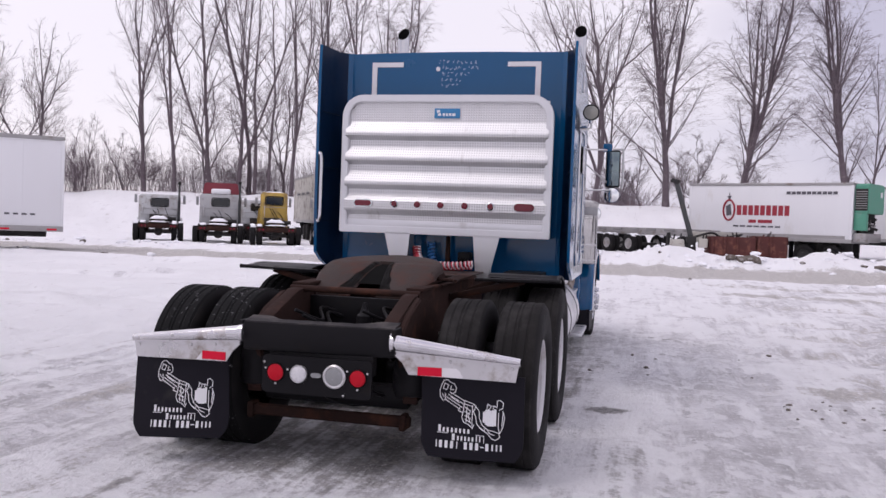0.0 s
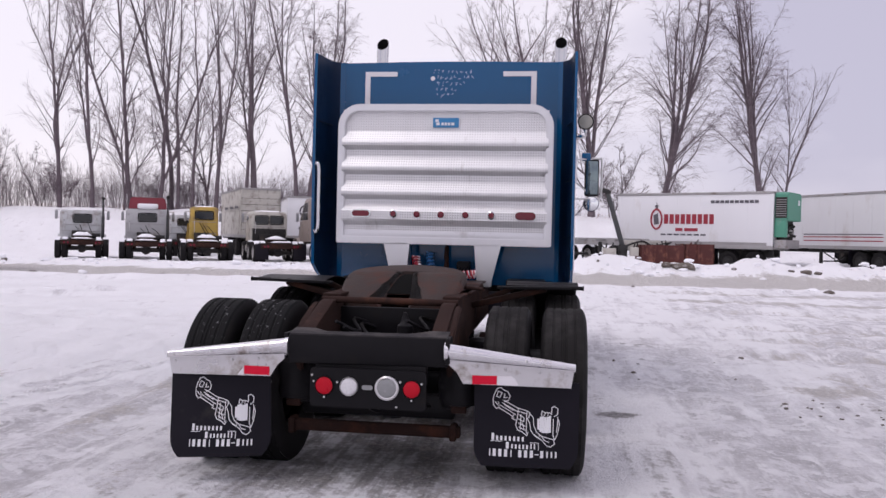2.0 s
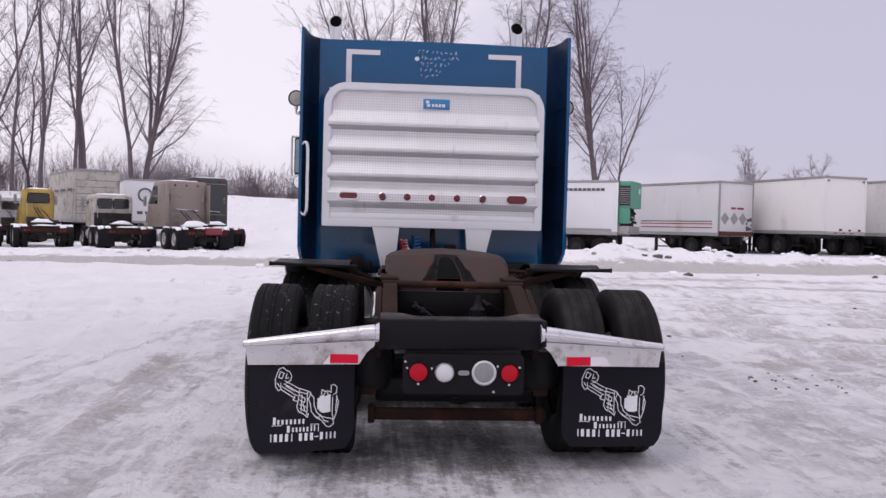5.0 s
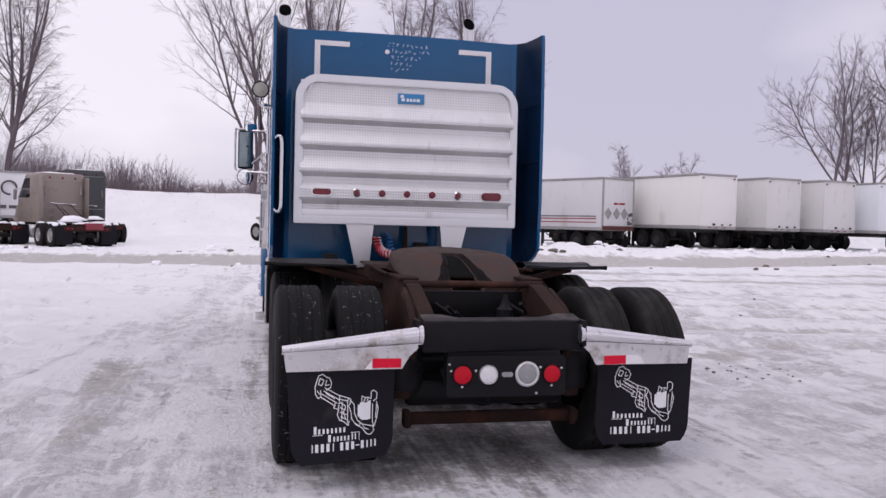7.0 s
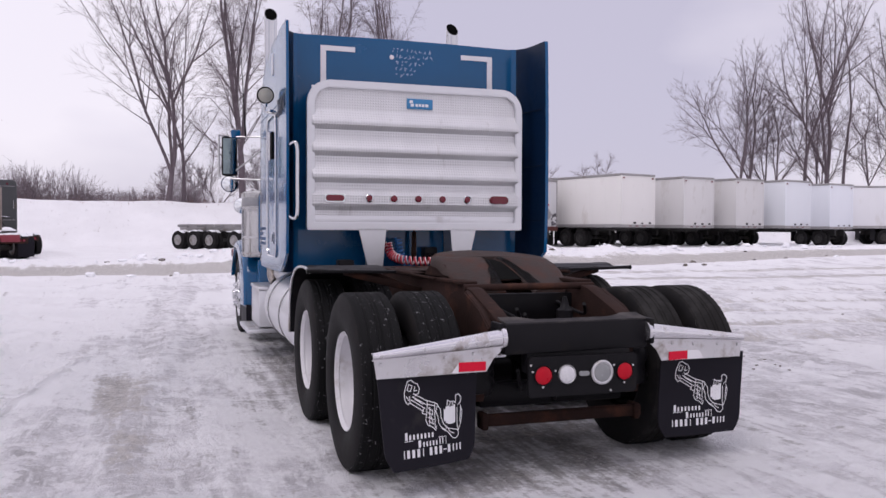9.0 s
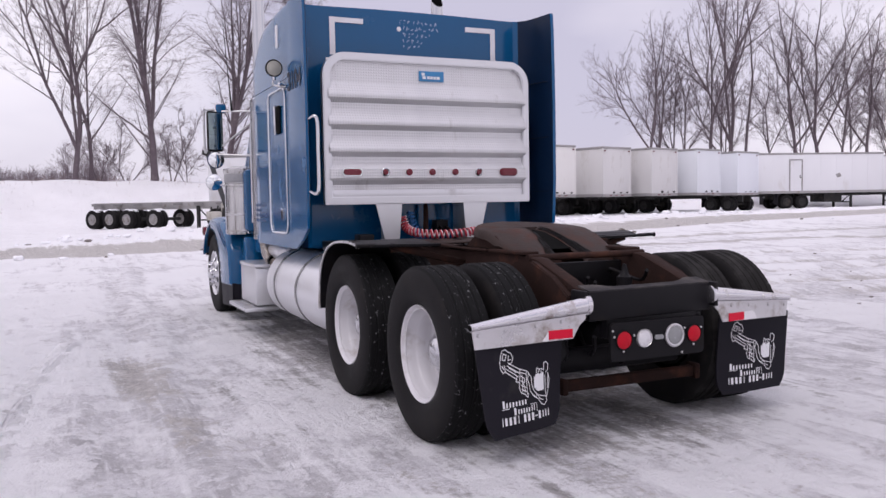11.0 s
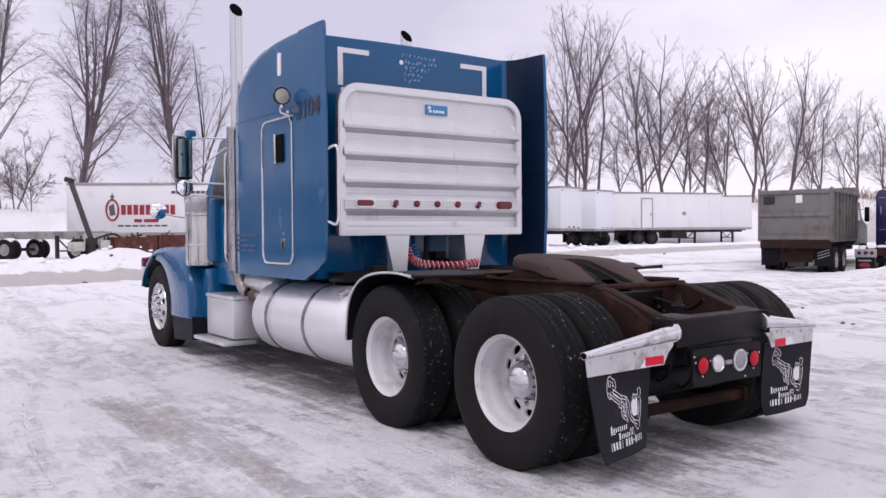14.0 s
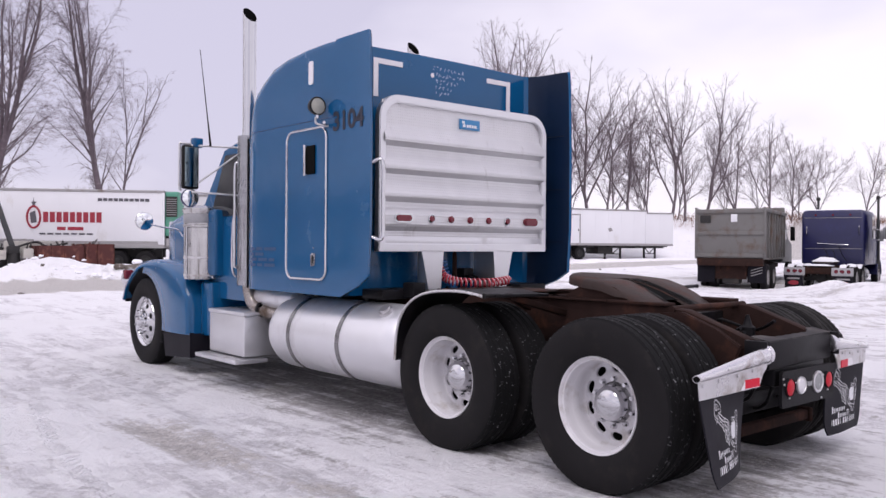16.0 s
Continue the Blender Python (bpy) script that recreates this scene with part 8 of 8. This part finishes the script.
# ---- bare trees on the bank ----
def grow(seed, H, depth, spread, dens, trunk, droop, fork, clear):
    """A bare tree: forking stems with side branches, and its twigs."""
    rnd = random.Random(seed)
    wood, fine = B(), B()

    def bent(p, d, length, n, wob, lift):
        pts = [p.copy()]
        for i in range(n):
            d = (d + Vector((rnd.gauss(0, wob), rnd.gauss(0, wob), rnd.gauss(0, wob * 0.6) + lift))).normalized()
            p = p + d * (length / n)
            pts.append(p.copy())
        return pts, d

    def taper(r0, r1, n):
        return [r0 + (r1 - r0) * i / n for i in range(n + 1)]

    def along(pts, f):
        n = len(pts) - 1
        i = min(int(f * n), n - 1)
        return pts[i].lerp(pts[i + 1], f * n - i), (pts[i + 1] - pts[i]).normalized()

    def aside(d, k):
        v = d.orthogonal().normalized()
        a = rnd.uniform(0, 2 * math.pi)
        return (d + (v * math.cos(a) + d.cross(v) * math.sin(a)) * k).normalized()

    def spray(p, d, length, r):
        """A single thin tapering shoot."""
        u = d.orthogonal().normalized() * r
        w = d.cross(u)
        tip = fine.verts.new(p + d * length)
        ring = [fine.verts.new(p + u * math.cos(a) + w * math.sin(a)) for a in (0, 2.1, 4.2)]
        for k in range(3):
            fine.faces.new((ring[k], ring[(k + 1) % 3], tip))

    def twig(p, d, length):
        pts, _ = bent(p, d, length, 2, 0.15, 0.05 - 5 * droop)
        tube(fine, pts, [0.010, 0.007, 0.003], 3, False)
        for _ in range(int(3 + length * 4.6)):
            q, e = along(pts, rnd.uniform(0.1, 1.0))
            out = aside(e, rnd.uniform(0.35, 0.9))
            spray(q, (out + Vector((0, 0, 0.12 - 14 * droop))).normalized(), length * rnd.uniform(0.3, 0.7), rnd.uniform(0.005, 0.0085))

    def branch(p, d, length, r, lift):
        pts, _ = bent(p, d, length, 7, 0.10, lift)
        tube(wood, pts, taper(r, 0.010, 7), 4, False)
        nt = int((4.2 + length * 2.0) * dens)
        for q in range(nt):
            f = 0.22 + 0.78 * (q + rnd.random()) / nt
            p2, e = along(pts, f)
            twig(p2, aside(e, rnd.uniform(0.45, 0.95)), 0.5 + length * rnd.uniform(0.12, 0.36) * (1.25 - f * 0.6))

    def stem(p, d, r, length, level):
        share = rnd.uniform(0.30, 0.48) if level else 1.0
        if level == depth and depth:
            share = fork
        run = length * share
        n = max(4, int(run / 1.3))
        pts, e = bent(p, d, run, n, 0.06, 0.05 if spread < 0.2 else 0.012)
        r1 = r * 0.80 if level else 0.02
        rs = taper(r, r1, n)
        if level == depth:
            rs[0] *= 1.25
        tube(wood, pts, rs, 8 if r > 0.14 else 6, level == 0)
        nb = int(run * 1.35 * dens) + 1
        for b in range(nb):
            f = (b + rnd.random()) / nb
            q, g = along(pts, f)
            hh = q.z / H
            if hh < clear * rnd.uniform(0.6, 1.5):
                continue
            ln = H * (0.05 + 0.24 * (1.02 - min(1, hh)) ** 1.1) * rnd.uniform(0.3, 1.3)
            out = aside(g, rnd.uniform(0.45, 1.0))
            branch(q, out, ln, max(0.016, min(0.42 * r * (1 - 0.7 * f if not level else 1), 0.022 + 0.011 * ln)), 0.055 - droop * (1.2 if hh < 0.45 else 0.3))
        if level:
            rest = length - run
            a = rnd.uniform(0, 2 * math.pi)
            v = e.orthogonal().normalized()
            kids = 3 if rnd.random() < 0.3 else 2
            for k in range(kids):
                t = a + 2 * math.pi * k / kids + rnd.gauss(0, 0.3)
                dev = spread * (rnd.uniform(0.3, 0.7) if k == 0 else rnd.uniform(0.8, 1.5))
                w = (e + (v * math.cos(t) + e.cross(v) * math.sin(t)) * dev).normalized()
                stem(pts[-1] - e * 0.12, w, r1 * (0.92 if k == 0 else rnd.uniform(0.55, 0.8)), rest * (1.0 if k == 0 else rnd.uniform(0.72, 0.98)), level - 1)

    stem(Vector((0, 0, -0.4)), Vector((rnd.gauss(0, 0.03), rnd.gauss(0, 0.03), 1)).normalized(), trunk, H, depth)
    return wood, fine


def tree(name, seed, H, depth, spread, label, dens=1.0, trunk=0.3, droop=0.0, fork=0.2, clear=0.16, group="bare trees"):
    ob = thing(name, (0, 0, 0), label, "tree" if name == "bare_tree" else "shrub", group)
    wood, fine = grow(seed, H, depth, spread, dens, trunk, droop, fork, clear)
    part("trunk", wood, BARK, ob, "grey-brown trunk and limbs", sharp=80)
    part("crown", fine, TWIG, ob, "crown of fine bare twigs", sharp=80)
    return ob


KINDS = [tree("bare_tree", 11, 24, 3, 0.19, "tall bare poplar with several upright stems on a snowy bank", 0.50, 0.235, 0.010, 0.14),
         tree("bare_tree", 12, 25, 2, 0.17, "tall bare poplar with two upright stems on a snowy bank", 0.55, 0.225, 0.012, 0.22),
         tree("bare_tree", 13, 23, 0, 0.08, "tall slim bare tree with one straight trunk", 0.7, 0.185, 0.012, 0.2, 0.25),
         tree("bare_tree", 14, 22, 3, 0.36, "broad bare tree with spreading limbs on a snowy bank", 0.55, 0.26, 0.0, 0.13),
         tree("bare_tree", 15, 18, 3, 0.40, "broad bare tree with a rounded fine-twigged crown", 0.62, 0.21, 0.0, 0.14, 0.18),
         tree("bare_tree", 16, 14, 3, 0.42, "bare tree with a rounded fine-twigged crown", 0.75, 0.14, 0.0, 0.15, 0.14),
         tree("bare_tree", 17, 10, 2, 0.5, "small leaning bare tree on a snowy bank", 1.1, 0.12, 0.0, 0.08),
         tree("bare_tree", 18, 22, 2, 0.11, "tall bare tree with drooping twigs", 0.95, 0.28, 0.045, 0.2, 0.05)]
TALL = (24, 25, 23, 22, 18, 14, 10, 22)
SHRUBS = [tree("bare_shrub", 21, 4.5, 2, 0.7, "bare grey-brown shrub on a snowy bank", 1.6, 0.06, 0.0, 0.05, 0.05, group="shrubs"),
          tree("bare_shrub", 22, 5.5, 2, 0.6, "tall bare shrub on a snowy bank", 1.5, 0.07, 0.02, 0.05, 0.05, group="shrubs")]

# where each tree stands, its kind and its height
STAND = [(-49.4, 59.5, 4, 13), (-46.6, 60.5, 4, 15), (-43.0, 61.8, 6, 7), (-38.6, 63.2, 0, 21.5), (-36.2, 64.0, 1, 20.0), (-33.6, 64.2, 5, 11),
         (-31.4, 65.6, 0, 22.0), (-30.0, 66.2, 2, 21.0), (-28.6, 66.0, 2, 19), (-26.6, 66.0, 1, 21.5), 
         (-24.2, 66.3, 2, 21), (-23.4, 66.8, 0, 21.5), (-20.0, 66.6, 1, 21.0), (-19.2, 67.2, 7, 20),
         (-1.7, 68.2, 3, 20.0), (-0.6, 69.3, 1, 19.0), (3.8, 68.1, 7, 22), (9.2, 68, 7, 21), (16.6, 67.4, 7, 21.0), (18.6, 68.6, 1, 13),
         (45.1, 61.3, 4, 13), (46.6, 62, 5, 11.6), (48.7, 61.4, 5, 10), (50.9, 60.2, 1, 17.5), (51.9, 58.7, 3, 18), (53.4, 58.6, 2, 16.5), (55.3, 57.6, 5, 9),
         (57.2, 56.6, 4, 16.2), (59.3, 55.6, 3, 16.8), (61.1, 54.7, 5, 13), (63.3, 53.8, 4, 14.8), (65.4, 53.0, 5, 12), (67.3, 51.5, 3, 15), (68.6, 50.8, 1, 16), (70.4, 49.6, 4, 15),
         (73.3, 47.8, 5, 13.3), (76.1, 45.6, 4, 12.5), (77.9, 44.4, 5, 11.4), (80.1, 42.5, 5, 9.3), (83.6, 39.5, 4, 9.8), (86, 36, 5, 10), (88.5, 32, 4, 10),
         (66, 58, 5, 9), (72, 54, 4, 9), (57, 65, 5, 9), (78, 48, 5, 8), (50, 64, 5, 9), (62, 60, 5, 9), (69, 56, 5, 9), (54, 62, 5, 10), (75, 50, 5, 8), (81, 45, 5, 8)]
rnd = random.Random(77)
for x, y, k, s in STAND:
    c = copy_thing(KINDS[k], pose(x, y, height(x, y) - 0.1, 0, 0, rnd.uniform(0, 360)) @ Matrix.Scale(s / TALL[k] * (1.12 if 44 < x < 56 else 0.9 if x > 72 else 1.0), 4))
for x, y, k, s in ((30.5, 69, 1, 1.0), (-44, 62, 0, 1.0), (-40.5, 63.5, 1, 1.0), (-39.3, 64, 0, 1.0), (32.7, 64.6, 1, 0.85), (2.0, 72, 0, 1.2), (5.5, 72, 1, 1.2), (7.0, 74, 0, 1.0), (11, 73, 1, 0.9), (18, 73, 0, 1.0), (0.0, 70, 1, 0.8)):
    copy_thing(SHRUBS[k], pose(x, y, height(x, y) - 0.1, 0, 0, rnd.uniform(0, 360)) @ Matrix.Scale(s, 4))
for ob in KINDS + SHRUBS:
    ob.matrix_basis = pose(*{0: (-34.2, 66.5, 3.3), 1: (-32.6, 70.5, 3.3), 2: (-24.9, 70.0, 3.3), 3: (-61, 55.5, 3.2), 4: (-65, 52, 3.2), 5: (-29.4, 71, 3.3), 6: (-55, 58, 3.2), 7: (-58, 62, 3.2), 8: (-32, 70, 3.3), 9: (-2, 84, 3.3)}[(KINDS + SHRUBS).index(ob)])


def thicket():
    """A low dense line of bare bushes beyond the bank."""
    rr = random.Random(31)
    bm = B()
    clumps = [(rr.uniform(-32, 1.0), rr.uniform(1.2, 3.4), rr.uniform(1.6, 4.4)) for _ in range(22)] + [(-23 + 1.5 * k + rr.uniform(-0.5, 0.5), rr.uniform(1.1, 1.8), rr.uniform(3.8, 5.6)) for k in range(7)]
    for cx, cw, ch in clumps:
        for _ in range(int(40 * cw)):
            x = rr.gauss(cx, cw * 0.55)
            y = 86 + rr.uniform(-2, 4)
            tall = ch * max(0.3, 1 - ((x - cx) / (1.5 * cw)) ** 2)
            p = Vector((x, y, 3.0))
            d = Vector((rr.gauss(0, 0.3), rr.gauss(0, 0.3), 1)).normalized()
            q = p + d * tall * rr.uniform(0.6, 1.05)
            tube(bm, [p, q], [0.024, 0.007], 3, False)
            for _ in range(4):
                s = p.lerp(q, rr.uniform(0.3, 1.0))
                e = s + Vector((rr.gauss(0, 0.35), rr.gauss(0, 0.35), rr.uniform(0.15, 0.7)))
                tube(bm, [s, e], [0.015, 0.005], 3, False)
    # fine brush behind the trunks of the tall stand
    for _ in range(2600):
        x = rr.uniform(-66, -18)
        y = 72.5 - 0.012 * (x + 18) ** 2 + rr.uniform(-1.5, 4)
        tall = (2.2 + 2.6 * (0.5 + 0.5 * n2(x, 0.0, 0.35, 17)) + 1.2 * n2(x, 0.0, 1.1, 5)) * rr.uniform(0.5, 1.15)
        p = Vector((x, y, height(x, y) - 0.1))
        q = p + Vector((rr.gauss(0, 0.22), rr.gauss(0, 0.22), 1)) * tall
        tube(bm, [p, q], [0.016, 0.004], 3, False)
        for _ in range(5):
            s = p.lerp(q, rr.uniform(0.25, 1.0))
            e = s + Vector((rr.gauss(0, 0.32), rr.gauss(0, 0.32), rr.uniform(0.2, 0.9)))
            tube(bm, [s, e], [0.009, 0.003], 3, False)
    ob = part("far_thicket", bm, TWIG, None, sharp=80)
    tagged(ob, "dense line of bare brown bushes beyond the bank", "bushes", kind="stuff")


thicket()


def weeds():
    """Dry stalks along the top of the bank."""
    rr = random.Random(5)
    verts, faces = [], []
    for _ in range(24000):
        a = rr.uniform(radians(18), radians(140))
        r = rr.uniform(1.05, 1.16)
        x, y = 95 * r * math.cos(a), 63 * r * math.sin(a)
        thick = 1.0 if x > 30 else 0.1
        if rr.random() > thick:
            continue
        z = height(x, y)
        h, q = rr.uniform(0.3, 1.0 + 0.7 * n2(x, y, 0.12, 3)) * (1 if x > 30 else 0.5), rr.uniform(0.004, 0.009)
        t = rr.uniform(0, math.pi)
        lx, ly = rr.gauss(0, 0.25), rr.gauss(0, 0.25)
        n = len(verts)
        verts += [(x - q * math.cos(t), y - q * math.sin(t), z - 0.05), (x + q * math.cos(t), y + q * math.sin(t), z - 0.05), (x + lx * h * 0.5, y + ly * h * 0.5, z + h * 0.6), (x + lx * h, y + ly * h, z + h)]
        faces += [(n, n + 1, n + 2), (n + 2, n + 3, n)]
    me = bpy.data.meshes.new("dry_weeds")
    me.from_pydata(verts, [], faces)
    me.materials.append(WEED)
    tagged(new("dry_weeds", me), "dry brown weeds sticking out of the snowy bank", "weeds", kind="stuff")


weeds()


def chunks(name, label, spots, seed, mat, category):
    """Broken lumps, joined."""
    rr = random.Random(seed)
    verts, faces = [], []
    base_v = []
    bm = B()
    bmesh.ops.create_icosphere(bm, subdivisions=2, radius=1)
    base_v = [v.co.copy() for v in bm.verts]
    base_f = [[v.index for v in f.verts] for f in bm.faces]
    bm.free()
    for x, y, s in spots:
        z = height(x, y)
        n = len(verts)
        o = rr.uniform(0, 50)
        sx, sy, sz = s * rr.uniform(0.8, 1.3), s * rr.uniform(0.8, 1.3), s * rr.uniform(0.45, 0.8)
        for v in base_v:
            k = 1 + 0.45 * noise.noise(v * 1.3 + Vector((o, 0, o)))
            verts.append((x + v.x * sx * k, y + v.y * sy * k, z + v.z * sz * k + sz * 0.25))
        faces += [[i + n for i in f] for f in base_f]
    me = bpy.data.meshes.new(name)
    me.from_pydata(verts, [], faces)
    me.materials.append(mat)
    return tagged(new(name, me), label, category, kind="stuff")


CLOD = surface("dirty_snow_clod", (0.12, 0.10, 0.085), 0.9, 0.0, 0.4, 9, 0.5, 30, (0.42, 0.40, 0.39), 0.60, 8)
rr = random.Random(9)
spots = []
for _ in range(460):
    x = rr.uniform(-32, 30)
    v = rr.gauss(29.2, 0.4) if rr.random() < 0.05 else rr.gauss(35.7, 0.65)
    spots.append((x, v + road_off(x), abs(rr.gauss(0.0, 0.065)) + 0.025))
chunks("snow_lumps", "ploughed lumps of snow along the road", spots, 1, SNOW, "snow")
spots = []
for _ in range(30):
    x = rr.uniform(-25, 28)
    v = rr.choice((rr.gauss(35.2, 0.5), rr.gauss(29.6, 0.4)))
    spots.append((x, v + road_off(x), abs(rr.gauss(0.0, 0.055)) + 0.02))
for x, s in ((5.4, 0.30), (5.7, 0.20), (4.9, 0.16), (9.6, 0.20), (10.0, 0.13), (9.1, 0.12), (7.2, 0.10), (12.4, 0.12)):
    spots.append((x, 35.2 + road_off(x), s))
for cx, cy, n, sp in ((3.5, 8.75, 12, 0.28), (3.9, 8.3, 9, 0.35), (1.9, 9.9, 4, 0.2), (2.9, 11.2, 6, 0.8), (6.8, 9.6, 14, 1.1), (7.5, 12.5, 10, 1.5), (11, 15, 14, 2.5)):
    for _ in range(n):
        spots.append((cx + rr.gauss(0, sp), cy + rr.gauss(0, sp * 0.7), abs(rr.gauss(0, 0.013)) + 0.005))
chunks("dirt_clods", "dark frozen clods scattered on the ice", spots, 2, CLOD, "clods")


# ---- tyre prints pressed into the snow ----
def tyre_print(line, label, half, pitch, fat, seed):
    """A trail of tread marks pressed into the snow."""
    bm = B()
    line = smooth_path(line, 14)
    rr = random.Random(seed)
    for (x, y), (x2, y2) in zip(line, line[1:]):
        run = math.hypot(x2 - x, y2 - y)
        d = Vector((x2 - x, y2 - y, 0)) / run
        s = Vector((d.y, -d.x, 0))
        m = max(1, round(run / pitch))
        for k in range(m):
            c = Vector((x, y, 0)) + d * run * k / m
            for side in (-1, 1):
                if rr.random() < 0.18:
                    continue
                a = c + s * side * 0.012
                e = c + s * side * rr.uniform(0.78, 1.0) * half - d * 0.05
                a.z, e.z = height(a.x, a.y) - 0.15 * fat, height(e.x, e.y) - 0.15 * fat
                m2 = a.lerp(e, 0.5) - d * 0.012
                tube(bm, [a, m2, e], [0.55 * fat, rr.uniform(0.8, 1.15) * fat, 0.5 * fat], 5)
    ob = part("tyre_print", bm, GROUND, None, sharp=60)
    tagged(ob, label, "tyre print", kind="stuff")


tyre_print([(-2.98, 10.9), (-3.23, 9.6), (-3.36, 8.5), (-3.42, 7.6), (-3.46, 6.8)], "herringbone tyre tread print in the snow", 0.115, 0.085, 0.021, 3)
